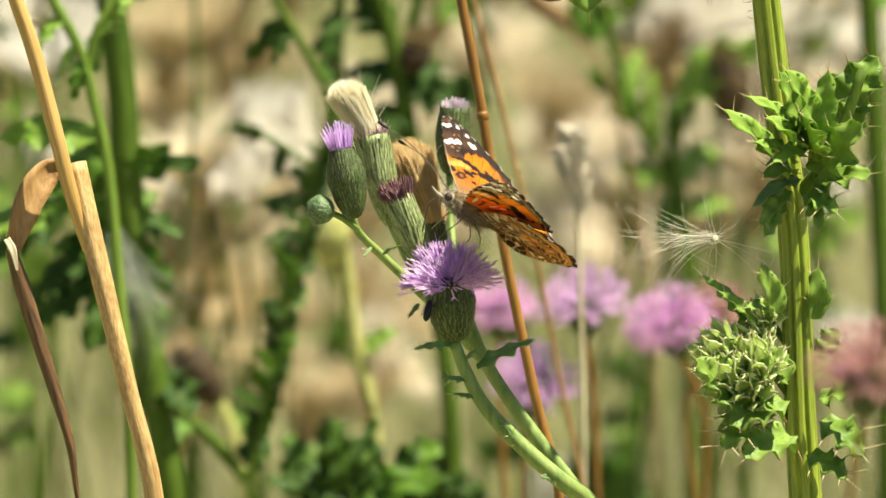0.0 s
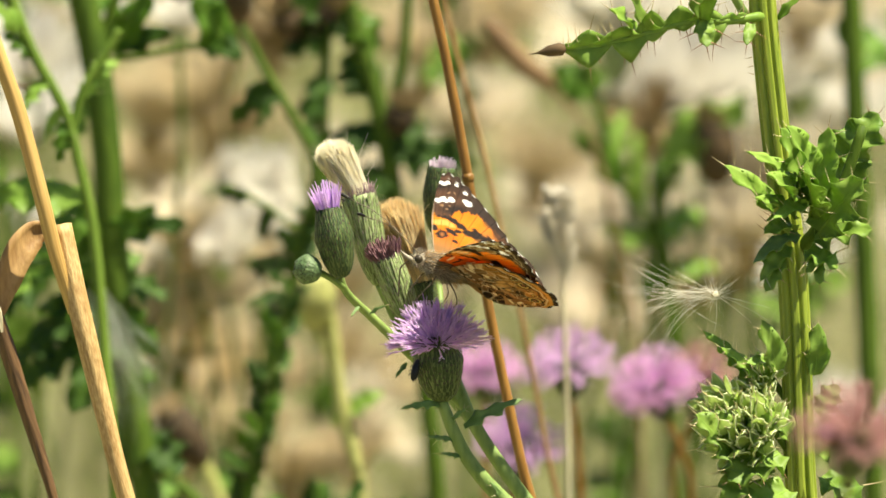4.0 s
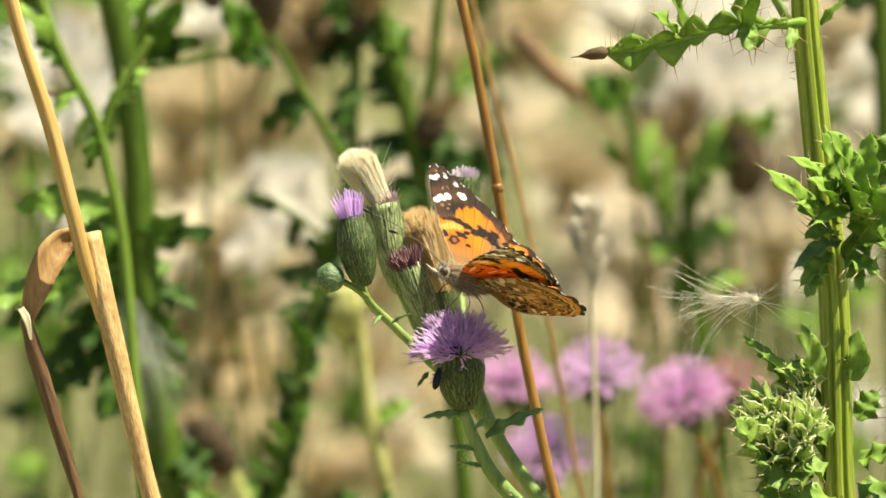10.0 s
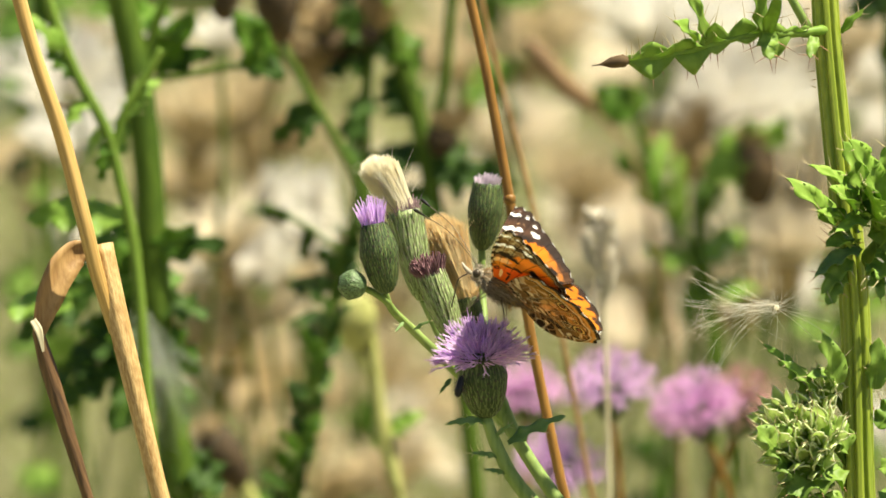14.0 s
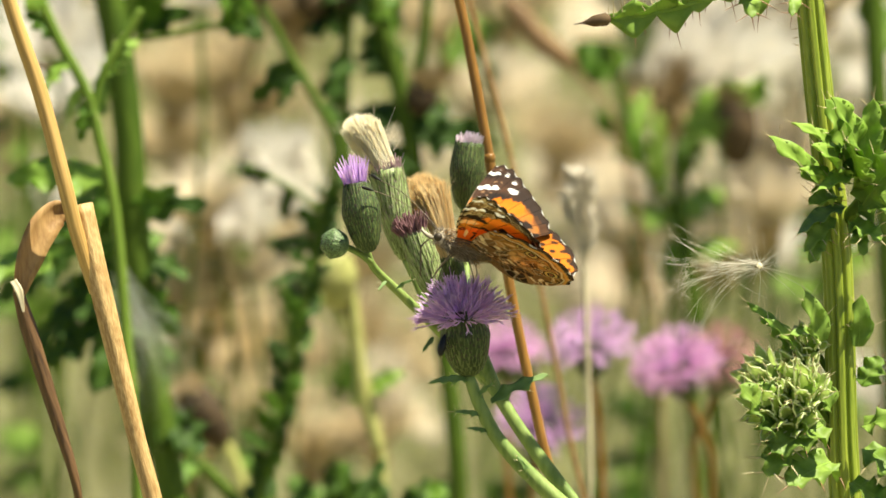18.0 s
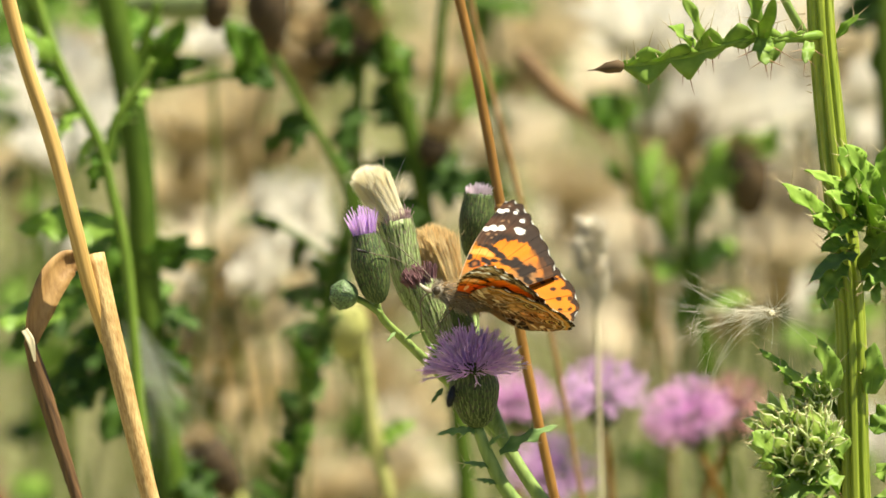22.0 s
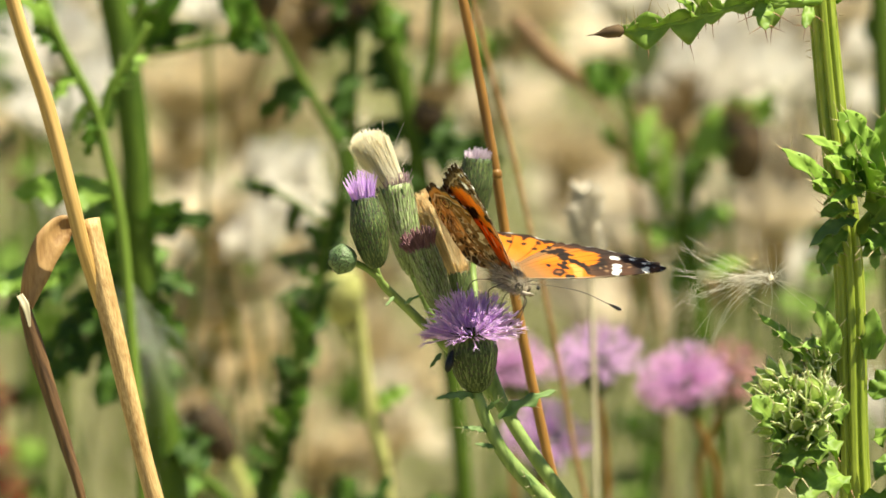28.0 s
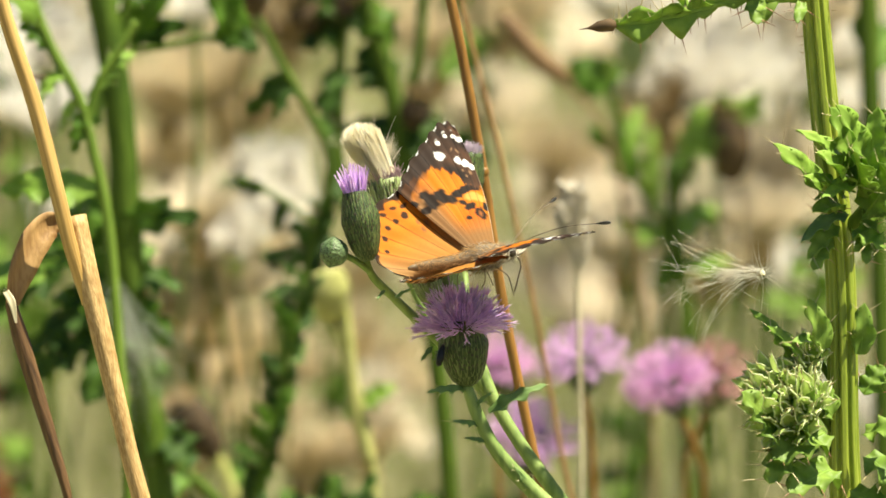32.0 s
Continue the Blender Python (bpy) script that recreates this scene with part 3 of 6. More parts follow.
    lf((985, 958), (960, 910), 18, 26)
    lf((1050, 1012), (1022, 1000), 24, 27)
    lf((806, 700), (784, 720), 12, 28, lobes=2)
    lf((741, 612), (765, 590), 10, 29, lobes=2)
    lf((722, 600), (705, 612), 9, 30, lobes=2)
    lf((1120, 1080), (1200, 1050), 40, 31, lobes=5)
    return th


def build_beetle():
    c = spot(821, 713, 1.2846)
    bt = thing("black_beetle", c, "tiny black beetle clinging to the thistle head", "beetle")
    bm = bmesh.new()
    way = (spot(826, 694, 1.2856) - spot(817, 733, 1.2850)).normalized()
    L = px(20)
    round_shape(bm, c - way * L, way, [(0, px(1)), (L * .2, px(5.2)), (L * .7, px(7.2)), (L * 1.3, px(6.8)), (L * 1.45, px(5.2)), (L * 1.55, px(5.4)), (L * 1.8, px(4.4)), (L * 2, px(1.5))], 14)
    part("shell", bm, M_BEETLE, bt)
    u, v = sides_of(way)
    for k in range(6):
        bm = bmesh.new()
        s = 1 if k % 2 else -1
        p = c + way * L * (-0.3 + 0.35 * (k // 2))
        q = p + RIGHT * s * px(8) + Vector((0, 0.0004, 0))
        tube(bm, [p, q, q + Vector((s * px(3), 0.0006, -px(4)))], px(0.9), 4)
        part("leg", bm, M_BEETLE, bt)
    return bt


# ---------------------------------------------------------------- the tall ridged thistle
def build_tall_thistle():
    foot = to_ground(spot(1545, 1300, 1.292), (0.004, 0.0))
    th = thing("tall_thistle", foot, "tall spiny green thistle with a ridged stem and clustered buds", "thistle")
    stem_pts = [spot(1455, -260), spot(1458, -60), spot(1464, 80), spot(1482, 270), spot(1513, 560), spot(1522, 882), spot(1532, 1100), Vector((foot.x, foot.y, 0.4)), foot]
    part("main_stem", grain(stem_bm(stem_pts, [px(23), px(24), px(24.5), px(26), px(27), px(28), px(30), px(34), px(38)], 60, 96, 8, 0.13), 96, 0.95, 0.02), M_RIDGE, th)
    gl, li, dk, bl = ([M_LEAF, M_LEAF_LIGHT, M_SPINE], [M_LEAF_LIGHT, M_LEAF_LIGHT, M_SPINE], [M_LEAF, M_LEAF_LIGHT, M_SPINE_RED], [M_LEAF_BLUE, M_LEAF_LIGHT, M_SPINE_RED])

    def lf(a, b, w, mats, seed_, d0=1.285, d1=1.278, face=(0.15, -0.7, 0.7), **kw):
        p, q = spot(*a, d0), spot(*b, d1)
        args = dict(lobes=3, curl=0.35, spine=0.0030, jag=0.34, fold=0.4)
        args.update(kw)
        leaf(th, p, q - p, Vector(face), (q - p).length * 1.05, px(w * 1.4), mats, seed_, **args)

    # the tuft of leaves at the upper node
    lf((1479, 430), (1415, 345), 40, li, 101, spine=0.0042, lobes=2)
    lf((1526, 390), (1464, 312), 30, li, 102, lobes=3, d1=1.270)
    lf((1540, 400), (1512, 290), 54, li, 103)
    lf((1560, 400), (1535, 285), 56, li, 104, d1=1.272)
    lf((1556, 410), (1580, 296), 50, li, 105)
    lf((1552, 415), (1496, 420), 30, li, 106, d1=1.270)
    lf((1526, 472), (1448, 494), 28, bl, 107, face=(0, -0.5, 0.85), curl=0.6)
    lf((1505, 492), (1462, 536), 30, gl, 108, curl=0.5)
    lf((1560, 470), (1618, 380), 74, gl, 109, d1=1.275)
    lf((1552, 482), (1640, 452), 56, gl, 110)
    lf((1540, 500), (1588, 520), 40, li, 111, spine=0.005)
    lf((1490, 515), (1470, 560), 34, dk, 112)
    lf((1548, 505), (1562, 548), 30, dk, 113)
    lf((1520, 440), (1470, 392), 30, li, 114, d1=1.272)
    lf((1575, 420), (1640, 330), 60, gl, 115, d0=1.292, d1=1.29)
    lf((1600, 350), (1660, 260), 66, dk, 116, d0=1.292, d1=1.29)
    lf((1530, 430), (1500, 350), 46, li, 117, d1=1.268)
    lf((1545, 440), (1560, 350), 52, gl, 118, d1=1.270)
    lf((1512, 455), (1478, 450), 40, dk, 119, d1=1.272)
    part("side_branch", stem_bm([spot(1525, 500, 1.29), spot(1560, 460, 1.286), spot(1600, 390, 1.285), spot(1640, 280, 1.285)], [px(14), px(13), px(11), px(9)], 14), M_STEM, th)

    # the cluster of young buds below
    random.seed(7)
    for k, (a, b, r) in enumerate(((1392, 778, 31), (1424, 792, 34), (1402, 828, 34), (1440, 764, 27), (1455, 800, 30), (1434, 842, 30), (1462, 715, 22))):
        c = spot(a, b, 1.280 + 0.004 * rnd())
        ax = Vector((rnd(-0.8, 0.2), -0.7, rnd(0.1, 0.9))).normalized()
        R = px(r)
        bm = bmesh.new()
        round_shape(bm, c - ax * R, ax, egg(2 * R, R * 0.92, 0.3), 14)
        bud = part("flower_bud", bm, M_LEAF, th)
        u, v = sides_of(ax)
        for i in range(21):
            bm = bmesh.new()
            f = (i + 0.5) / 21
            an = i * 2.399
            th_ = math.acos(1 - 1.45 * f)
            nrm = (ax * math.cos(th_) + (u * math.cos(an) + v * math.sin(an)) * math.sin(th_)).normalized()
            up = (ax * 0.9 - nrm * ax.dot(nrm) + nrm * 0.55).normalized()
            sd = nrm.cross(up).normalized()
            p = c + nrm * R * 0.93
            ln_, w = R * rnd(0.62, 1.0), R * rnd(0.30, 0.44)
            rows = []
            for s, ww, lift in ((0, 1.0, 0), (0.25, 1.15, 0.02), (0.45, 0.85, 0.08), (0.62, 0.95, 0.12), (0.82, 0.5, 0.24), (1.0, 0.1, 0.45)):
                q = p + up * ln_ * s + nrm * ln_ * (lift + 0.05 * rnd())
                rows.append([bm.verts.new(q - sd * w * ww + nrm * w * rnd(0.3, 0.7)), bm.verts.new(q - nrm * w * 0.1), bm.verts.new(q + sd * w * ww + nrm * w * rnd(0.3, 0.7))])
            for r0, r1 in zip(rows, rows[1:]):
                for j in range(2):
                    bm.faces.new((r0[j], r0[j + 1], r1[j + 1], r1[j]))
            strand(bm, p + up * ln_ * 0.95 + nrm * ln_ * 0.4, (up + nrm * 0.8).normalized(), R * rnd(0.4, 1.0), 0.00017, Vector((rnd(), rnd(), rnd())) * 0.1, 2, 1, 0.1)
            for j in (0, 2):                   # the pale rolled edges of a scale
                tube(bm, [r[j].co.copy() for r in rows], [px(1.7), px(2.0), px(1.9), px(1.7), px(1.4), px(0.7)], 4, mat=2)
            part("bud_scale", bm, [M_BUDSCALE, M_SPINE, M_BUDEDGE], bud)
        part("bud_stalk", stem_bm([c - ax * R * 0.8, (c + spot(1490, b + 30)) / 2 + Vector((0, 0.003, 0)), spot(1505, b + 60)], px(6), 8, 8), M_STEM, th)
    lf((1410, 880), (1362, 790), 72, gl, 121, d0=1.276, d1=1.268, lobes=4)
    lf((1487, 860), (1408, 890), 72, dk, 122, d0=1.280, d1=1.270, lobes=3)
    lf((1500, 925), (1438, 948), 66, dk, 123, d0=1.282, d1=1.270, lobes=3, spine=0.005)
    lf((1420, 880), (1395, 940), 50, gl, 124, d0=1.276, d1=1.270, spine=0.005)
    lf((1432, 728), (1372, 640), 26, li, 125, d0=1.282, d1=1.276, lobes=4)
    lf((1445, 724), (1400, 668), 24, li, 126, d0=1.280, d1=1.274, lobes=3)
    lf((1484, 712), (1468, 628), 38, gl, 127, d0=1.280, d1=1.276, lobes=2)
    lf((1550, 720), (1560, 636), 36, gl, 128, d0=1.288, d1=1.285, lobes=2)
    lf((1563, 900), (1632, 948), 56, gl, 129, lobes=3, spine=0.005)
    lf((1560, 860), (1625, 838), 44, dk, 130, lobes=3)
    lf((1556, 790), (1590, 740), 40, dk, 131, d0=1.290, d1=1.290)
    lf((1540, 960), (1600, 990), 46, gl, 132, lobes=3, spine=0.005)
    lf((1500, 830), (1470, 770), 50, gl, 133, d0=1.282, d1=1.276)
    lf((1470, 890), (1450, 830), 56, dk, 134, d0=1.280, d1=1.272)
    lf((1480, 700), (1440, 690), 24, li, 135, d0=1.282, d1=1.276, lobes=3)

    # the winged branch above: a thin axis with broad spiny lobes that hug it
    ax = [spot(1462, 84, 1.288), spot(1400, 92, 1.284), spot(1332, 93, 1.282), spot(1259, 112, 1.281), spot(1177, 132, 1.281), spot(1096, 142, 1.281)]
    part("winged_branch", stem_bm(ax, [px(9), px(7), px(6), px(6), px(5), px(3)], 24, 8), M_LEAF_LIGHT, th)

    def wl(a, b, w, mats, seed_, d1=1.277, **kw):
        args = dict(lobes=2, spine=0.0034, jag=0.10, fold=0.35, curl=0.2)
        args.update(kw)
        lf(a, b, w, mats, seed_, d0=1.281, d1=d1, **args)

    spine_line = curve(ax, 90)

    def wing_sheet(side, lobes, mats, seed_, ruffle=0.5):
        """A wavy wing along the branch; lobes are (share of its length, reach, breadth), each ends in a spine."""
        random.seed(seed_)
        bm = bmesh.new()
        rows, lines = [], []
        for i, c in enumerate(spine_line):
            f = i / 90
            reach, near = 4.0, None
            for f0, h, b in lobes:
                q = max(0.0, 1 - abs(f - f0) / b)
                reach = max(reach, h * q ** 0.75)
            reach = px(reach) * min(1.0, 0.3 + 3 * f, 0.35 + 6 * (1 - f))
            wave = math.sin(f * 46 + seed_) * ruffle
            out = (Vector((0.06 * math.sin(9 * f), -0.42 + 0.40 * wave, side))).normalized()
            tip_out = (out + Vector((0, -0.45 * math.sin(f * 31 + seed_), 0))).normalized()
            rows.append([c, c + out * reach * 0.35 + Vector((0, -0.0004, 0)), c + out * reach * 0.7, c + out * reach * 0.7 + tip_out * reach * 0.3])
        for off in (0.00014, -0.00014):
            lines.append([[bm.verts.new(q + Vector((0, -off, off * 0.4))) for q in r] for r in rows])
        for i in range(90):
            for j in range(3):
                bm.faces.new((lines[0][i][j], lines[0][i][j + 1], lines[0][i + 1][j + 1], lines[0][i + 1][j]))
                bm.faces.new((lines[1][i][j + 1], lines[1][i][j], lines[1][i + 1][j], lines[1][i + 1][j + 1]))
            bm.faces.new((lines[0][i][3], lines[1][i][3], lines[1][i + 1][3], lines[0][i + 1][3])).material_index = 1
        tube(bm, [r[3] for r in rows], 0.00012, 4, mat=1)
        for f0, h, b in lobes:
            for df, ln_ in ((0.0, rnd(0.0030, 0.0046)), (-0.4 * b, rnd(0.0012, 0.0026)), (0.45 * b, rnd(0.0012, 0.0026))):
                k = min(90, max(0, int((f0 + df) * 90)))
                strand(bm, rows[k][3], Vector((rnd() * 0.25, rnd(-0.5, 0.2), side)).normalized(), ln_, 0.00014, Vector((rnd(), rnd(), rnd())) * 0.12, 2, 2, 0.08)
        part("leaf_wing", bm, mats, th)

    wing_sheet(1, ((0.12, 20, 0.10), (0.30, 26, 0.10), (0.44, 38, 0.09), (0.58, 52, 0.07), (0.72, 30, 0.10), (0.86, 36, 0.10), (0.955, 20, 0.05)), gl, 3)
    wing_sheet(-1, ((0.10, 16, 0.08), (0.28, 44, 0.09), (0.42, 16, 0.07), (0.57, 20, 0.08), (0.67, 46, 0.09), (0.86, 40, 0.11)), dk, 8)
    wing_sheet(0.35, ((0.16, 22, 0.10), (0.34, 24, 0.09), (0.60, 36, 0.08), (0.78, 26, 0.09), (0.92, 24, 0.06)), li, 5, 0.9)
    wl((1256, 104), (1222, 10), 20, gl, 141, d1=1.274)
    wl((1240, 112), (1204, 66), 26, li, 142, d1=1.272)
    wl((1352, 84), (1338, -8), 26, gl, 146, d1=1.275)
    wl((1360, 88), (1378, 26), 20, gl, 147, d1=1.273)
    wl((1358, 92), (1365, 132), 30, dk, 149, spine=0.0045)
    wl((1442, 98), (1436, 130), 18, dk, 160)
    bm = bmesh.new()
    round_shape(bm, spot(1114, 138, 1.280), Vector((-1, 0, -0.16)).normalized(), [(0, px(5)), (px(8), px(12)), (px(20), px(11)), (px(32), px(10)), (px(42), px(5)), (px(52), px(1.5)), (px(66), px(0.6))], 10)
    part("withered_tip", bm, M_DEADHEAD, th, "blackened withered branch tip")
    part("side_stalk", stem_bm([spot(1432, 82, 1.287), spot(1400, 25, 1.285), spot(1360, -60, 1.285)], [px(9), px(8), px(7)], 10, 8), M_BRANCH, th)
    lf((1490, 90), (1524, 48), 14, li, 157, d0=1.29, d1=1.288, lobes=2)
    # long thin spines that stand from the stem
    random.seed(5)
    for k in range(10):
        f = rnd(0.12, 0.62)
        pts = curve(stem_pts, 100)
        p = pts[int(f * 100)]
        s = random.choice((-1, 1))
        bm = bmesh.new()
        strand(bm, p + RIGHT * s * px(28) + Vector((0, -0.0008, 0)), Vector((s, rnd(-0.8, 0.1), rnd(-0.3, 0.5))).normalized(), rnd(0.0010, 0.0030), 0.00015, Vector((0, 0, rnd() * 0.2)), 2, 0, 0.1)
        part("spine", bm, M_SPINE, th)
    return th


def build_down():
    c = spot(1376, 576, 1.275)
    ob = thing("thistledown", c, "white thistledown seed tuft caught on the spines", "thistledown")
    random.seed(31)
    bm = bmesh.new()
    def wisp(p, w, length, bend, r=0.000022, n=12):
        """A fine hair whose way drifts as it goes."""
        pts, drift = [p.copy()], Vector((rnd(), rnd(), rnd())) * 0.10
        for k in range(n):
            drift = drift * 0.8 + Vector((rnd(), rnd(), rnd())) * 0.07
            w = (w + bend / n + drift * 0.6).normalized()
            p = p + w * (length / n)
            pts.append(p.copy())
        tube(bm, pts, r, 3, cap=False)

    for i in range(48):                       # long hairs that drift to one side and sag
        an = random.gauss(-0.02, 0.16)
        w = Vector((-math.cos(an), rnd(-0.4, 0.4), math.sin(an))).normalized()
        wisp(c + Vector((rnd(-0.003, 0.001), rnd() * 0.001, rnd() * 0.0012)), w, rnd(0.007, 0.0215), Vector((0, rnd() * 0.5, random.choice((-1.1, -0.7, -0.4, 0.4)) * rnd(0.4, 1.2))))
    for i in range(22):                       # loose ends that cross them
        an = rnd(0, 6.283)
        wisp(c + Vector((-rnd(0.003, 0.019), rnd() * 0.004, rnd(-0.006, 0.003))), Vector((math.cos(an), rnd() * 0.5, math.sin(an) * 0.7)).normalized(), rnd(0.003, 0.010), Vector((rnd(), rnd(), rnd())) * 0.8)
    for i in range(30):                       # the tangle round the seed
        w = Vector((rnd(-1.0, 1.0), rnd(-0.6, 0.6), rnd(-1, 1))).normalized()
        strand(bm, c + Vector((rnd(), rnd(), rnd())) * 0.0012, w, rnd(0.002, 0.0065), 0.00004, Vector((rnd(), rnd(), rnd())) * 1.1, 6, 0, 0.6)
    for a, b in (((1371, 570), (1340, 492)), ((1376, 570), (1356, 515)), ((1380, 578), (1476, 612)), ((1382, 582), (1450, 625)), ((1376, 580), (1386, 640)), ((1380, 572), (1425, 555)), ((1376, 578), (1470, 598)), ((1374, 572), (1300, 540))):
        p, q = spot(*a, 1.275), spot(*b, 1.277)
        strand(bm, p, (q - p).normalized(), (q - p).length, 0.00005, Vector((rnd(), rnd(), rnd())) * 0.45, 7, 0, 0.6)
    part("hair_tuft", bm, M_DOWN, ob, "", "stuff")
    bm = bmesh.new()
    round_shape(bm, c - Z * px(4), Z, [(0, px(2)), (px(3), px(5)), (px(7), px(4)), (px(9), px(1))], 10)
    part("seed_disc", bm, M_CREAM, ob)
    return ob


# ---------------------------------------------------------------- dry grass stalk with a broken leaf
def build_reed():
    foot = to_ground(spot(420, 1300, 1.29), (0.05, 0.0))
    ob = thing("dry_grass_stalk", foot, "golden dry grass stalk with a folded brown leaf", "grass stalk")
    part("sheathed_stem", grain(stem_bm([spot(183, 466, 1.292), spot(205, 565, 1.291), spot(232, 680, 1.29), spot(258, 790, 1.29), spot(280, 882), spot(318, 1040), Vector((foot.x - 0.01, foot.y, 0.4)), foot], [px(21), px(20), px(19), px(17), px(16), px(17), px(20), px(22)], 34, 28, 9, 0.06), 28, 0.9, 0.014), M_SHEATH, ob)
    part("upper_stem", grain(stem_bm([spot(0, -160, 1.288), spot(26, -20, 1.288), spot(62, 120, 1.288), spot(112, 270, 1.288), spot(150, 415, 1.288), spot(176, 520, 1.289), spot(206, 620, 1.291)], [px(12), px(13), px(13), px(14), px(14), px(13), px(10)], 40, 16, 5, 0.04), 16, 0.1, 0.01), M_STRAW, ob)

    def band(name, pts, widths, mat, face, fold):
        bm = bmesh.new()
        cs = curve(pts, 22)
        rows = []
        for i, c in enumerate(cs):
            w = (cs[min(i + 1, 22)] - cs[max(i - 1, 0)]).normalized()
            s = w.cross(Vector(face)).normalized()
            n_ = s.cross(w)
            half = px(float(np.interp(i / 22 * (len(widths) - 1), range(len(widths)), widths)))
            rows.append(([c - s * half + n_ * half * fold, c - s * half * .5 + n_ * half * fold * .4, c, c + s * half * .5 + n_ * half * fold * .4, c + s * half + n_ * half * fold], n_))
        top = [[bm.verts.new(q + n_ * 0.0002) for q in r] for r, n_ in rows]
        low_ = [[bm.verts.new(q - n_ * 0.0002) for q in r] for r, n_ in rows]
        for i in range(22):
            for j in range(4):
                bm.faces.new((top[i][j], top[i][j + 1], top[i + 1][j + 1], top[i + 1][j]))
                bm.faces.new((low_[i][j + 1], low_[i][j], low_[i + 1][j], low_[i + 1][j + 1]))
            bm.faces.new((low_[i][0], top[i][0], top[i + 1][0], low_[i + 1][0]))
            bm.faces.new((top[i][4], low_[i][4], low_[i + 1][4], top[i + 1][4]))
        part(name, bm, mat, ob)

    band("folded_leaf", [spot(176, 476, 1.296), spot(140, 480, 1.296), spot(112, 510, 1.294), spot(88, 565, 1.292), spot(72, 622, 1.291)], [8, 24, 28, 24, 12], M_HUSK, (0.3, -1, 0.2), 0.4)
    band("leaf_joint", [spot(62, 600, 1.2895), spot(72, 618, 1.2885), spot(80, 655, 1.2885)], [6, 7, 2], M_PALESTRAW, (0.2, -1, 0.1), 0.3)
    band("hanging_leaf", [spot(70, 618, 1.29), spot(88, 680, 1.29), spot(112, 760, 1.29), spot(146, 870, 1.29), spot(172, 960, 1.29), spot(185, 1060, 1.292)], [10, 15, 14, 11, 8, 4], M_DARKSTRAW, (0.1, -1, 0.1), -0.8)
    return ob


# ---------------------------------------------------------------- stems, spikes and flowers a little further off
def build_dry_stem(pts, r, d, mat, label, thick=0):
    p = [spot(a, b, d) for a, b in pts]
    foot = to_ground(p[-1], ((pts[-1][0] - pts[-2][0]) * STEP * 2.0, 0.0))
    ob = thing("dry_grass", foot, label, "dry grass", "dry grasses")
    part("stalk", stem_bm(p + [(p[-1] * 0.5 + foot * 0.5), foot], [px(r, d)] * (len(p)) + [px(r * 1.2, d)] * 2 if thick == 0 else [px(thick * k, d) for k in (0.5, 0.9, 1.0, 0.75)] + [px(r, d)] * (len(p) - 2), 40, 10), mat, ob)
    for k in (len(p) // 2,):
        bm = bmesh.new()
        w = (p[k + 1] - p[k]).normalized()
        round_shape(bm, p[k] - w * px(r * 0.8, d), w, [(0, px(r, d)), (px(r * .5, d), px(r * 1.25, d)), (px(r * 1.2, d), px(r * 1.2, d)), (px(r * 1.7, d), px(r, d))], 10)
        part("node", bm, mat, ob)
    return ob


def build_spike():
    d = 1.56
    foot = to_ground(spot(1082, 1200, d))
    ob = thing("grass_spike", foot, "pale grey dry grass spike on a thin straw stem", "grass spike")
    part("stalk", stem_bm([spot(1068, 480, d), spot(1074, 620, d), spot(1079, 800, d), spot(1082, 1000, d), (spot(1082, 1000, d) + foot) / 2, foot], px(4.5, d), 26, 8), M_PALESTRAW, ob)
    random.seed(9)
    bm = bmesh.new()
    for i in range(420):
        f = rnd(0, 1)
        an = rnd(0, 6.28)
        r = px(29, d) * math.sin(math.pi * (0.12 + 0.84 * f)) ** 0.6 * (1 + 0.12 * math.sin(19 * f))
        c = spot(1058 + 16 * f + 5 * math.sin(9 * f), 420 + 140 * f, d)
        out = Vector((math.cos(an), math.sin(an), 0))
        strand(bm, c + out * r * 0.3, (out * 0.6 + Z * 0.9).normalized(), r * rnd(0.8, 1.2) + 0.0015, 0.0006, Vector((rnd(), rnd(), rnd())) * 0.2, 3, 0, 0.2)
    part("spikelet_head", bm, M_SPIKE, ob, "", "stuff")
    return ob


def build_far_flower(a, b, d, size, tuft_mat, lean, label, seed_, count=230, drop=1.0):
    """A single flower head on its stem, behind the plane of focus."""
    s = px(size, d)
    c = spot(a, b, d)
    way = Vector((lean, -0.25, 1)).normalized()
    base = c - way * (s * 0.95)
    foot = to_ground(base, (0.03 * lean + 0.01, 0.03))
    ob = thing("thistle_flower", foot, label, "thistle flower", "pink thistle flowers")
    part("stem", stem_bm([base, base - way * 0.02, Vector((base.x + 0.004, base.y + 0.006, base.z - 0.09)), (base + foot) / 2 + Vector((0.004, 0.006, 0)), foot], px(6, d), 18, 8), M_RUST, ob)
    head(ob, base, way, s * 0.85, s * 0.36, ("bloom", s * 0.75, count, tuft_mat), 0.85, M_BRACT, seed_=seed_, kind_name="flower_head")
    return ob


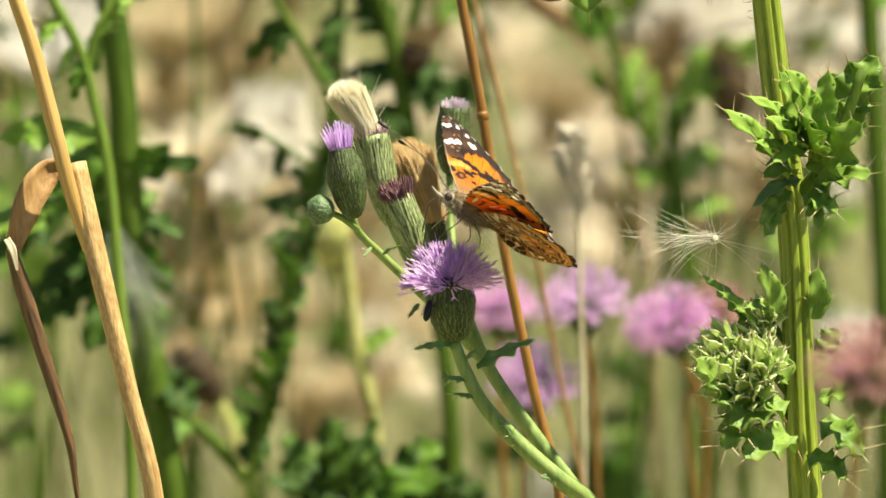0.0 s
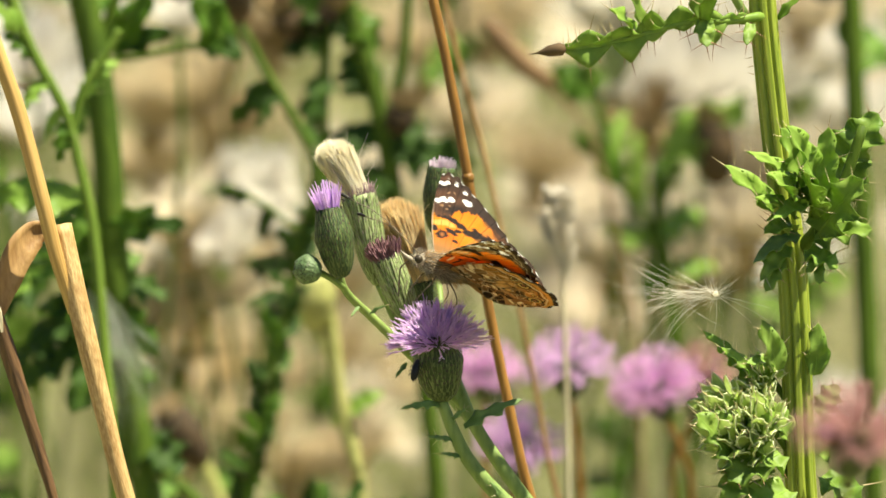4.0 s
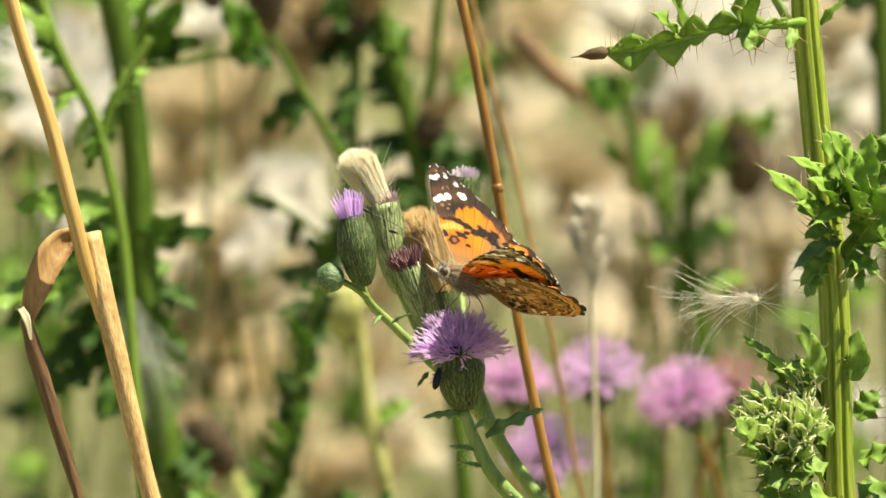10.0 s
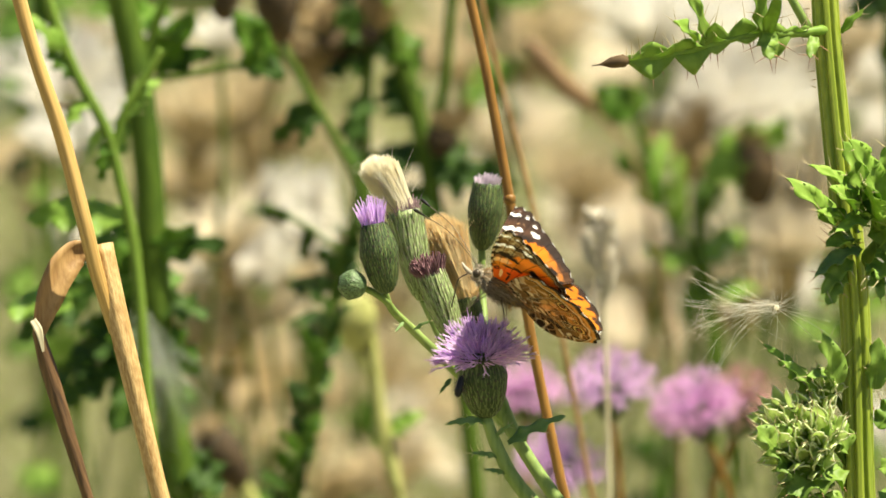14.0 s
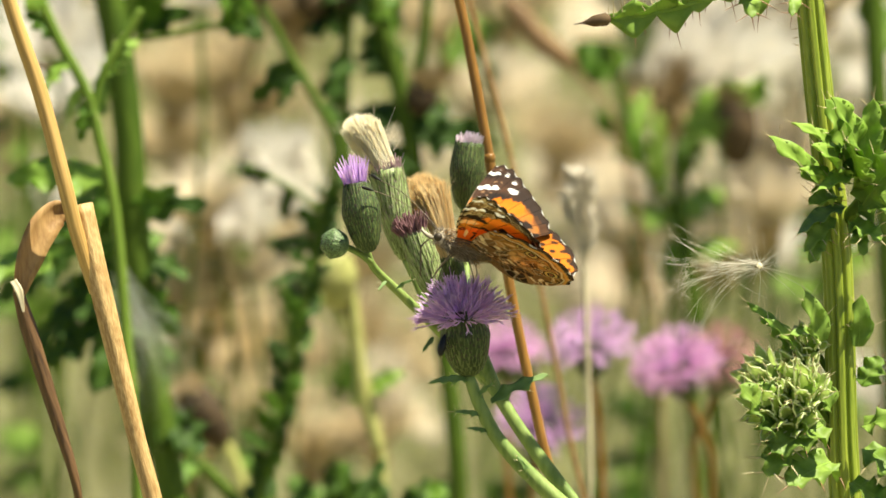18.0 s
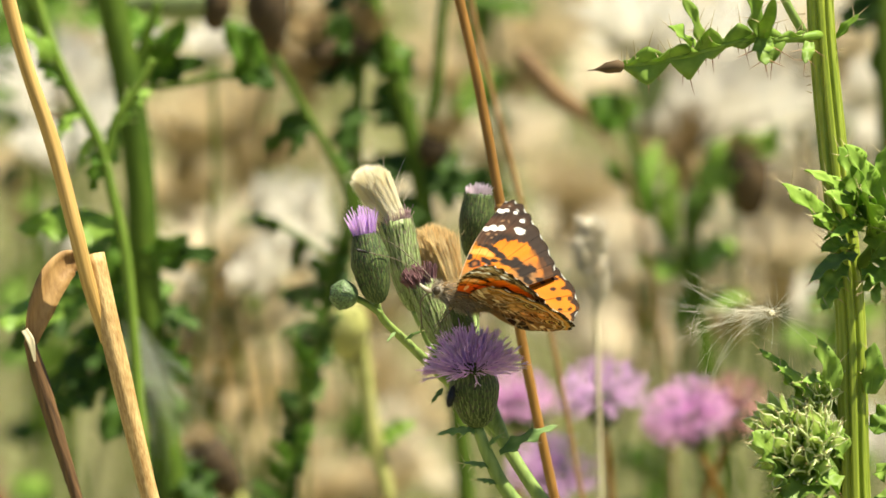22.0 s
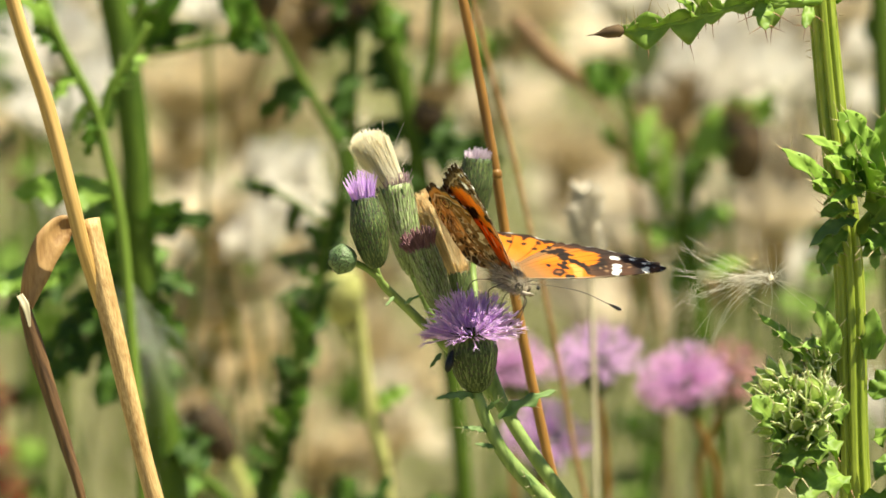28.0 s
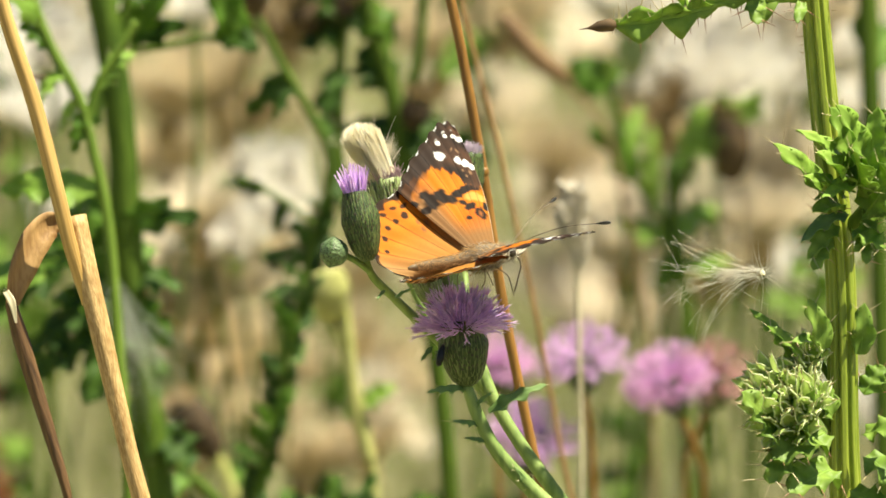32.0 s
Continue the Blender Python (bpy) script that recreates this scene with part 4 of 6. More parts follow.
# ---------------------------------------------------------------- leafy thistle stems behind
def build_leafy(name, label, d, stems, leaves, heads=(), lean=(0.0, 0.0), group="leafy thistles"):
    """A leafy plant: stems are (points, radius, material), leaves (from, to, width, material set, seed)."""
    first = stems[0][0]
    foot = to_ground(spot(*first[-1], d), lean)
    ob = thing(name, foot, label, "thistle", group)
    for i, (pts, r, mat) in enumerate(stems):
        p = [spot(a, b, d) for a, b in pts]
        if i == 0:
            p += [(p[-1] + foot) / 2, foot]
        part("main_stem" if i == 0 else "branch", stem_bm(p, px(r, d), 34, 10, 6, 0.06), mat, ob)
    for k, (a, b, w, mats, seed_) in enumerate(leaves):
        random.seed(seed_)
        p, q = spot(*a, d), spot(*b, d + rnd(-0.012, 0.012))
        leaf(ob, p, q - p, Vector((rnd() * 0.3, -0.8, 0.6)), (q - p).length, px(w * 1.8, d), mats, seed_, lobes=random.choice((2, 3, 3)), curl=rnd(0.1, 0.8), spine=0.0022, jag=rnd(0.42, 0.60), fold=rnd(0.1, 0.4), twist=rnd(-0.8, 0.8))
    for k, (a, b, L, r, way, mat, tuft) in enumerate(heads):
        base = spot(a, b, d)
        head(ob, base, Vector(way), px(L, d), px(r, d), tuft, 0.8, mat, seed_=300 + k, fine=0.8, kind_name="seed_head")
    return ob


# ---------------------------------------------------------------- seed heads of the thistles behind, full of down
def build_fluff(a, b, d, size, way, mat, seed_, label, category="seed head"):
    """A thistle gone to seed: a stem, the dry cup and a fan of down."""
    random.seed(seed_)
    s = px(size * 1.25, d)
    way = Vector(way).normalized()
    c = spot(a, b, d)
    base = c - way * s * 0.5
    foot = to_ground(base, (rnd(-0.14, 0.14), rnd(0.0, 0.06)))
    ob = thing("thistle_seed_head", foot, label, category, "thistles gone to seed")
    stem_way = Vector((way.x * 0.5, way.y * 0.3, 0.8)).normalized()
    part("stem", stem_bm([base - way * s * 0.25, base - way * s * 0.25 - stem_way * 0.04, (base + foot) / 2 + Vector((rnd() * 0.03, 0.01, 0)), foot], 0.0009 if d < 2.3 else 0.0006, 14, 6), M_STEM if d < 2.3 else M_PALESTRAW, ob)
    bm = bmesh.new()
    round_shape(bm, base - way * s * 0.35, way, egg(s * 0.42, s * 0.16, 1.1), 12)
    part("cup", bm, M_FLUFF_BROWN if mat is not M_FLUFF_WHITE else M_BRACT_PALE, ob)
    bm = bmesh.new()
    u, v = sides_of(way)
    for i in range(190):
        f = math.sqrt(rnd(0, 1))
        an = rnd(0, 6.283)
        out = u * math.cos(an) + v * math.sin(an)
        w = (way + out * 0.85 * f + Vector((rnd(), rnd(), rnd())) * 0.15).normalized()
        strand(bm, base + out * s * 0.1 * f, w, s * rnd(0.6, 1.05), s * (0.020 if mat is M_FLUFF_WHITE else 0.015), out * 0.35 + Vector((rnd(), rnd(), rnd())) * 0.35, 3, 0, 0.8)
    part("down", bm, mat, ob, "", "stuff")
    return ob


thistle = build_thistle()
beetle = build_beetle()
tall = build_tall_thistle()
down = build_down()
reed = build_reed()
build_dry_stem([(790, -160), (828, 0), (862, 150), (905, 385), (942, 620), (996, 882), (1040, 1080)], 9.5, 1.345, M_RUST, "tall rust-brown dry stem")
build_dry_stem([(838, -60), (872, 110), (930, 330), (965, 480), (1004, 660), (1045, 880), (1080, 1060)], 4.5, 1.54, M_HUSK, "thin golden dry stem")
build_spike()
build_far_flower(1082, 702, 1.64, 84, M_LILAC, -0.1, "violet thistle flower in full bloom", 51)
build_far_flower(1232, 742, 1.66, 86, M_PINK, -0.35, "bright pink thistle flower in full bloom", 52, 300)
build_far_flower(1326, 735, 1.70, 84, M_ROSE, 0.3, "faded rusty pink thistle flower", 53)
build_far_flower(934, 716, 1.74, 72, M_PINK, 0.0, "pale pink thistle flower", 54)
build_far_flower(996, 840, 1.64, 88, M_LILAC, 0.1, "violet pink thistle flower low among stems", 55)
near_bloom = build_far_flower(1590, 822, 1.0, 112, M_ROSE, 0.1, "blurred faded mauve thistle flower near the lens", 56)

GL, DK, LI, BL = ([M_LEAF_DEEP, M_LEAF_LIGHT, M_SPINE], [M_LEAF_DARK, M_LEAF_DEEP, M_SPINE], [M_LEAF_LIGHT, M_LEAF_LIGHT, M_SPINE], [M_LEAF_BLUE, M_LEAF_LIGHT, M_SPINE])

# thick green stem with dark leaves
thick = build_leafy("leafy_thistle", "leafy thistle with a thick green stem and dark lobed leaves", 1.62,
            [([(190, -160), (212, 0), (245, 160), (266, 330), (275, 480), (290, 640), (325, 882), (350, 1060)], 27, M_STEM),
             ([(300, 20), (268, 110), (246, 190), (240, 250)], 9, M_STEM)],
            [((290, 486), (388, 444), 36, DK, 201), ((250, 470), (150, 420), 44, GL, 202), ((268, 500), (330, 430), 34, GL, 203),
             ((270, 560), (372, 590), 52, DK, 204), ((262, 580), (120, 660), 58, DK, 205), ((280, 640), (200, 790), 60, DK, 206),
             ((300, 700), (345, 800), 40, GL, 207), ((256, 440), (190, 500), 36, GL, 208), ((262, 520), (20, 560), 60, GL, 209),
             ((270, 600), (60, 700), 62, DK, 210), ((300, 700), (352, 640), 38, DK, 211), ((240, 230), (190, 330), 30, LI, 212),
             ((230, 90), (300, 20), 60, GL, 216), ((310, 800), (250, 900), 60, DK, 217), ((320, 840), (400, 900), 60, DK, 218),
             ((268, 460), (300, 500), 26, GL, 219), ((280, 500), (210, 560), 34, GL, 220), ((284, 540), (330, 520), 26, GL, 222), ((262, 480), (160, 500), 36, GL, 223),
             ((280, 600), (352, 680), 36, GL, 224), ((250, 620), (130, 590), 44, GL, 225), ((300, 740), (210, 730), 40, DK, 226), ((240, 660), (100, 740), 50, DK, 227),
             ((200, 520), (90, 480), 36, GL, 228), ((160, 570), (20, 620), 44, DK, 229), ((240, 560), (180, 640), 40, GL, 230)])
for k, (a, b, w) in enumerate((((276, 160), (338, 58), 62), ((300, 150), (370, 120), 46), ((482, 160), (430, 58), 74), ((440, 140), (500, 160), 50))):
    p, q = spot(*a, 1.63), spot(*b, 1.62)
    leaf(thick, p, q - p, Vector((0.1, -0.9, 0.4)), (q - p).length, px(w, 1.62), GL if k % 2 == 0 else DK, 620 + k, lobes=2, jag=0.12, curl=0.4, spine=0.0012, fold=0.2)
part("branch", stem_bm([spot(262, 175, 1.63), spot(340, 165, 1.63), spot(420, 150, 1.63), spot(490, 165, 1.63)], px(6, 1.63), 14, 8), M_STEM, thick)
# thin light-green stem
build_leafy("green_weed", "slender light green weed with small buds", 1.53,
            [([(50, -160), (80, 0), (132, 150), (194, 268), (215, 350), (240, 460), (262, 700), (280, 960)], 10, M_WEED),
             ([(205, 300), (222, 235), (262, 170), (290, 120)], 8, M_WEED), ([(110, 90), (90, 40), (60, 10)], 5, M_WEED)],
            [((160, 210), (110, 260), 26, LI, 221), ((185, 260), (150, 320), 24, LI, 222), ((200, 280), (176, 350), 24, GL, 223),
             ((120, 130), (70, 60), 30, LI, 224), ((240, 200), (290, 160), 26, LI, 225), ((225, 240), (250, 190), 24, LI, 226), ((140, 170), (90, 120), 26, GL, 227),
             ((230, 430), (120, 370), 40, LI, 228), ((225, 420), (40, 400), 46, LI, 229), ((150, 236), (84, 188), 20, [M_DEADHEAD, M_DEADHEAD, M_SPINE], 231), ((130, 575), (0, 545), 60, LI, 230)])
# leafy stem in the middle: narrow leaves that hug the stem
MID = [(497, 100), (560, 215), (612, 305), (640, 370), (622, 450), (600, 520), (578, 640), (545, 780), (515, 890), (490, 1040)]
random.seed(23)
mid_leaves = []
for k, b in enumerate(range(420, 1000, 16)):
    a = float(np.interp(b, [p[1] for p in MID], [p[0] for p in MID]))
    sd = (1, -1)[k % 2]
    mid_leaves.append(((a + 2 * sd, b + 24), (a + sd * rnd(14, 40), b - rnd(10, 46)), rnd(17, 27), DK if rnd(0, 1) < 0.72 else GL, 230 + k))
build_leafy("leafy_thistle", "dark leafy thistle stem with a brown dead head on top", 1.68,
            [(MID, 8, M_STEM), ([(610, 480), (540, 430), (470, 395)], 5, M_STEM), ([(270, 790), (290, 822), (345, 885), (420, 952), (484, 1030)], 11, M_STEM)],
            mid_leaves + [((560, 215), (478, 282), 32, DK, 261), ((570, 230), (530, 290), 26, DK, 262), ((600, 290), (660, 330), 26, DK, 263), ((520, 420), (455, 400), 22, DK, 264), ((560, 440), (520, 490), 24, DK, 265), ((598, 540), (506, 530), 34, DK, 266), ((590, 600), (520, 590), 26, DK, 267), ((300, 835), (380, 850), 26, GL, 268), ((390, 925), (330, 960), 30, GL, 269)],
            [(240, 24, 165, 27, (1, 0, 0.02), M_BRACT_PALE, ("brush", 0.006, 60, M_FLUFF_BROWN, 0.3, 0.0004)), (400, 70, 80, 26, (0, 0, 1), M_DEADHEAD, ("none", 0)), (497, 108, 120, 36, (-0.05, 0, 1), M_DEADHEAD, ("brush", 0.01, 60, M_FLUFF_BROWN, 0.3, 0.0004))])
# two upright green stems behind the bloom
build_leafy("green_thistle_stem", "upright green thistle stems with dark wilted leaves", 1.76,
            [([(650, -160), (672, 0), (708, 120), (740, 230), (770, 380), (790, 520), (830, 760), (850, 1000)], 17, M_STEM),
             ([(822, -100), (800, 60), (790, 180), (768, 290), (765, 400)], 10, M_STEM),
             ([(664, 60), (652, 180), (650, 330), (660, 460)], 11, M_STEM)],
            [((740, 240), (690, 160), 60, DK, 251), ((745, 300), (860, 330), 70, DK, 252), ((752, 320), (660, 290), 60, DK, 253), ((770, 340), (920, 350), 50, DK, 254),
             ((660, 110), (600, 60), 60, DK, 255), ((660, 120), (570, 140), 70, DK, 256), ((665, 60), (700, 150), 50, DK, 257), ((655, 40), (590, 10), 60, DK, 258),
             ((652, 200), (620, 300), 40, DK, 259), ((760, 370), (720, 420), 60, DK, 260), ((700, 90), (760, 150), 50, GL, 261)],
            [(600, 140, 52, 28, (-0.3, 0, 1), M_DEADHEAD, ("brush", 0.012, 80, M_FLUFF_BROWN, 0.6, 0.0005)),
             (640, 125, 50, 26, (0.4, 0, 1), M_DEADHEAD, ("brush", 0.012, 80, M_FLUFF_BROWN, 0.6, 0.0005)),
             (775, 310, 52, 28, (0.3, 0, 1), M_DEADHEAD, ("brush", 0.008, 60, M_FLUFF_BROWN, 0.4, 0.0005))])
# yellow-green stalk with a round bud
build_leafy("yellow_green_bud", "round yellow-green bud on a pale stalk", 1.72,
            [([(632, 640), (650, 680), (672, 740), (690, 800), (710, 900), (720, 1040)], 9, M_YELLOWGREEN), ([(655, 590), (668, 690), (680, 800), (708, 900)], 12, M_YELLOWGREEN)],
            [((690, 800), (750, 760), 30, LI, 271), ((680, 770), (640, 820), 30, LI, 272)],
            [(634, 650, 90, 42, (-0.1, 0, 1), M_YELLOWGREEN, ("none", 0))])
build_leafy("withered_thistle_head", "brown withered thistle head bent on a yellowed stalk", 1.82,
            [([(424, 868), (442, 905), (462, 955), (480, 1040)], 13, M_YELLOWGREEN)], [((450, 930), (520, 900), 30, GL, 275)],
            [(434, 895, 112, 36, (-0.55, 0, 0.9), M_DEADHEAD, ("brush", 0.008, 70, M_FLUFF_BROWN, 0.3, 0.0004))])
# plants on the far side
build_leafy("leafy_thistle", "leafy green thistle shoots out of focus", 1.95,
            [([(1120, 180), (1135, 260), (1170, 380), (1230, 480), (1260, 620), (1270, 900)], 10, M_STEM),
             ([(1400, 240), (1320, 300), (1250, 400), (1240, 500)], 9, M_STEM)],
            [((1255, 345), (1385, 250), 66, LI, 281), ((1262, 330), (1330, 250), 44, LI, 294), ((1200, 440), (1215, 310), 26, LI, 296), ((1150, 222), (1050, 196), 52, GL, 297), ((1235, 420), (1290, 330), 34, GL, 282), ((1240, 500), (1320, 420), 44, LI, 283), ((1180, 400), (1110, 300), 36, GL, 284),
             ((1160, 350), (1180, 260), 28, LI, 285), ((1230, 500), (1140, 470), 30, LI, 286), ((1260, 560), (1350, 520), 32, LI, 287), ((1250, 540), (1180, 600), 44, GL, 288), ((1130, 240), (1040, 215), 34, DK, 289), ((1150, 215), (1060, 190), 34, GL, 290)],
            [(1345, 400, 110, 38, (-0.05, 0, 1), M_DEADHEAD, ("brush", 0.01, 60, M_FLUFF_BROWN, 0.3, 0.0005))])
build_dry_stem([(935, 105), (965, 140), (1000, 180), (1045, 214), (1056, 226), (1130, 330), (1200, 700), (1210, 1000)], 4, 1.93, M_BROWNSTEM, "thin dry stem with a swollen dull brown top", 21)
build_leafy("leafy_thistle", "green thistle stem behind the tall thistle", 1.85,
            [([(1572, -140), (1582, 0), (1594, 300), (1610, 600), (1620, 1000)], 20, M_STEM)],
            [((1588, 50), (1500, 16), 60, DK, 291), ((1584, 10), (1510, 60), 46, DK, 293), ((1590, 200), (1640, 120), 80, GL, 292)])
# leafy plants further back, a soft green haze
random.seed(57)
for k, (a0, b0, a1, b1) in enumerate(((30, -60, 70, 420), (60, 480, 120, 1000), (470, 700, 520, 1000), (640, 720, 660, 1000), (1480, 330, 1500, 1000), (880, -40, 900, 300), (950, 720, 975, 1020), (1180, 790, 1190, 1030))):
    lv = []
    for j in range(10):
        f = rnd(0.05, 0.9)
        a, b = a0 + (a1 - a0) * f, b0 + (b1 - b0) * f
        lv.append(((a, b), (a + rnd(-90, 90), b + rnd(-90, 30)), rnd(30, 55), random.choice((GL, DK, LI)), 350 + 12 * k + j))
    random.seed(570 + k)
    build_leafy("leafy_thistle", "soft green leafy thistle deep in the meadow", 2.35, [([(a0, b0), ((a0 + a1) / 2 + 6, (b0 + b1) / 2), (a1, b1)], 7, M_STEM)], lv)
build_leafy("leafy_thistle", "olive green thistle leaves deep in the meadow", 2.15,
            [([(50, -80), (70, 60), (84, 200), (90, 420), (110, 900)], 9, M_STEM)],
            [((60, 40), (-40, -10), 60, GL, 801), ((62, 60), (150, 10), 60, GL, 802), ((66, 90), (0, 60), 56, GL, 803), ((66, 110), (140, 70), 46, GL, 804), ((70, 140), (10, 130), 50, GL, 805),
             ((56, 10), (10, -50), 60, GL, 806), ((58, 20), (120, -40), 60, GL, 807), ((170, 30), (240, -10), 50, GL, 808), ((160, 40), (200, 60), 40, GL, 809), ((76, 200), (20, 220), 40, GL, 810)])
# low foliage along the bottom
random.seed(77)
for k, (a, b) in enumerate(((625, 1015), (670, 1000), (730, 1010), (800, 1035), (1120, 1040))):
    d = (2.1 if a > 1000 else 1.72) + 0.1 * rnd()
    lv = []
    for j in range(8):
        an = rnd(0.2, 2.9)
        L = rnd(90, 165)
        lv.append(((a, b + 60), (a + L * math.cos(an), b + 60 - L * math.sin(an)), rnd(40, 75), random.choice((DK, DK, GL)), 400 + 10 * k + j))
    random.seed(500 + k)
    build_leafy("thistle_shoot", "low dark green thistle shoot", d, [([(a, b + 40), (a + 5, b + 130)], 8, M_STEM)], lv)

# ---------------------------------------------------------------- seed heads in the background
T_, C_, W_, B_ = "tan fluffy thistle seed head gone over", "cream fluffy thistle seed head", "white open thistle seed head full of down", "brown weathered thistle seed head"
for k, (a, b, d, size, way, kind_) in enumerate((
        (150, 215, 2.1, 120, (0.2, 0, 1), "W"), (115, 150, 1.95, 105, (-0.2, -0.5, 0.8), "W"), (185, 150, 2.2, 90, (0.3, 0, 1), "W"), (262, 85, 2.2, 80, (0.1, 0, 1), "W"), (395, 85, 1.9, 66, (0, 0, 1), "W"),
        (420, 190, 2.5, 130, (-0.3, 0, 1), "T"), (360, 230, 2.6, 120, (0.2, 0, 1), "T"), (470, 260, 2.6, 110, (0.3, 0, 1), "B"), (340, 330, 2.7, 120, (-0.2, 0, 1), "T"),
        (430, 430, 2.0, 130, (-0.6, 0, 1), "C"), (540, 405, 2.0, 100, (0.9, 0, 0.35), "W"), (395, 505, 2.0, 150, (-0.3, 0, 1), "C"), (460, 545, 2.0, 120, (0.4, 0, 1), "C"), (400, 640, 2.2, 130, (0.1, -0.3, 1), "T"), (560, 460, 2.1, 80, (0.2, 0, 1), "T"),
        (450, 690, 2.3, 140, (-0.1, -0.3, 1), "T"), (550, 700, 2.5, 130, (0.3, 0, 1), "T"), (740, 700, 2.5, 130, (0.6, 0, 0.6), "T"), (745, 800, 2.3, 110, (0.6, 0, 0.4), "C"),
        (1170, 90, 2.3, 150, (-0.3, 0, 1), "C"), (1260, 150, 2.3, 170, (0.1, 0, 1), "C"), (1350, 110, 2.4, 150, (0.3, 0, 1), "C"), (1230, 30, 2.5, 150, (0, 0, 1), "T"), (1400, 40, 2.5, 150, (0, 0, 1), "C"), (1110, 30, 2.6, 130, (-0.5, 0, 1), "T"),
        (1200, 140, 2.05, 130, (-0.2, 0, 1), "C"), (1310, 60, 2.1, 140, (0.2, 0, 1), "C"), (1290, 200, 2.1, 120, (0.3, 0, 1), "C"), (1130, 140, 2.2, 110, (-0.4, 0, 1), "C"), (1400, 150, 2.15, 130, (0.1, 0, 1), "C"), (1510, 60, 2.1, 120, (0.2, 0, 1), "C"), (120, 270, 2.0, 90, (0, 0, 1), "W"), (500, 390, 1.95, 70, (0.9, 0, 0.3), "W"), (580, 385, 2.0, 60, (1, 0, 0.2), "W"), (380, 440, 1.95, 110, (-0.3, 0, 1), "C"),
        # this row's cream heads at d 3.0-3.2 are added to brighten plain sunlit grass
        (1205, 262, 1.99, 84, (-0.4, 0, 0.6), "B"), (1240, 300, 2.0, 60, (0.3, 0, 0.7), "B"), (1400, 430, 2.1, 120, (0, 0, 1), "C"), (1440, 340, 2.12, 130, (0.1, 0, 1), "C"), (1330, 500, 2.15, 120, (0.1, 0, 1), "C"), (1140, 480, 2.3, 130, (-0.2, 0, 1), "C"), (1085, 420, 3.2, 150, (0.1, -0.4, 1), "C"), (1060, 560, 3.2, 140, (-0.1, -0.4, 1), "C"), (1190, 420, 3.2, 150, (0.1, -0.4, 1), "C"), (1150, 600, 3.0, 120, (0.1, -0.4, 1), "C"), (450, 475, 1.98, 110, (-0.2, -0.4, 1), "W"), (360, 590, 2.0, 110, (0.2, -0.4, 1), "C"), (1240, 215, 2.02, 130, (-0.1, -0.5, 0.8), "W"), (1310, 205, 2.02, 140, (0.2, -0.5, 0.8), "W"), (1150, 190, 2.2, 110, (-0.2, 0, 1), "C"), (1395, 215, 2.2, 120, (0.1, 0, 1), "W"), (560, 520, 1.95, 46, (0.1, 0, 1), "T"), (345, 560, 2.0, 110, (-0.2, 0, 1), "C"), (1330, 220, 2.4, 130, (0.4, 0, 0.6), "T"), (1540, 180, 2.4, 150, (0.3, 0, 1), "C"), (1420, 250, 2.5, 120, (0, 0, 1), "C"), (1560, 60, 2.5, 130, (0, 0, 1), "C"),
        (830, 120, 2.6, 130, (0, 0, 1), "T"), (960, 60, 2.7, 130, (0.2, 0, 1), "T"), (900, 230, 2.8, 130, (0.2, 0, 1), "C"), (60, 300, 2.6, 120, (0, 0, 1), "T"), (560, 100, 2.3, 110, (0, 0, 1), "B"), (620, 30, 2.2, 100, (0, 0, 1), "T"), (520, 20, 2.2, 90, (0.2, 0, 1), "B"),
        (1180, 60, 2.0, 150, (0.1, 0, 1), "W"), (1290, 90, 2.05, 150, (-0.1, 0, 1), "W"), (1370, 190, 2.1, 150, (0.2, 0, 1), "W"), (1520, 130, 2.2, 150, (0.2, 0, 1), "W"), (1420, 60, 2.15, 140, (0, 0, 1), "W"), (1560, 250, 2.3, 150, (0.1, 0, 1), "W"), (1180, 470, 2.9, 130, (0.3, 0, 1), "C"), (360, 880, 2.2, 110, (-0.2, 0, 1), "T"),
        (600, 870, 2.1, 110, (0.2, 0, 1), "T"), (690, 850, 2.1, 100, (-0.2, 0, 1), "T"), (520, 800, 2.2, 110, (0.1, 0, 1), "T"), (1400, 340, 2.6, 140, (0.1, 0, 1), "C"), (1370, 460, 2.6, 140, (-0.1, 0, 1), "C"), (1290, 510, 2.8, 130, (0.2, 0, 1), "C"), (1450, 530, 2.7, 140, (0, 0, 1), "W"),
        (1040, 330, 3.0, 120, (0.2, 0, 1), "T"), (660, 560, 2.8, 110, (0, 0, 1), "T"), (850, 560, 3.0, 120, (0, 0, 1), "C"))):
    mat_, lab = {"W": (M_FLUFF_WHITE, W_), "T": (M_FLUFF, T_), "C": (M_FLUFF_CREAM, C_), "B": (M_FLUFF_BROWN, B_)}[kind_]
    build_fluff(a, b, d, size, way, mat_, 600 + k, lab)
random.seed(91)
for k in range(46):                            # more of them, deeper in the meadow
    d = rnd(3.0, 7.5)
    half = d * 0.085
    x, z = rnd(-half, half), rnd(0.35, 0.72)
    y = d
    v = Vector((x, y, z)) - EYE
    dd = v.dot(AHEAD)
    a, b = 784 + v.dot(RIGHT) / dd / STEP, 441 - v.dot(UP) / dd / STEP
    build_fluff(a, b, dd, rnd(26, 44) / px(1, dd) / 1000, (rnd() * 0.5, 0, 1), random.choice((M_FLUFF, M_FLUFF, M_FLUFF_CREAM, M_FLUFF_WHITE)), 700 + k, T_)
    random.seed(900 + k)


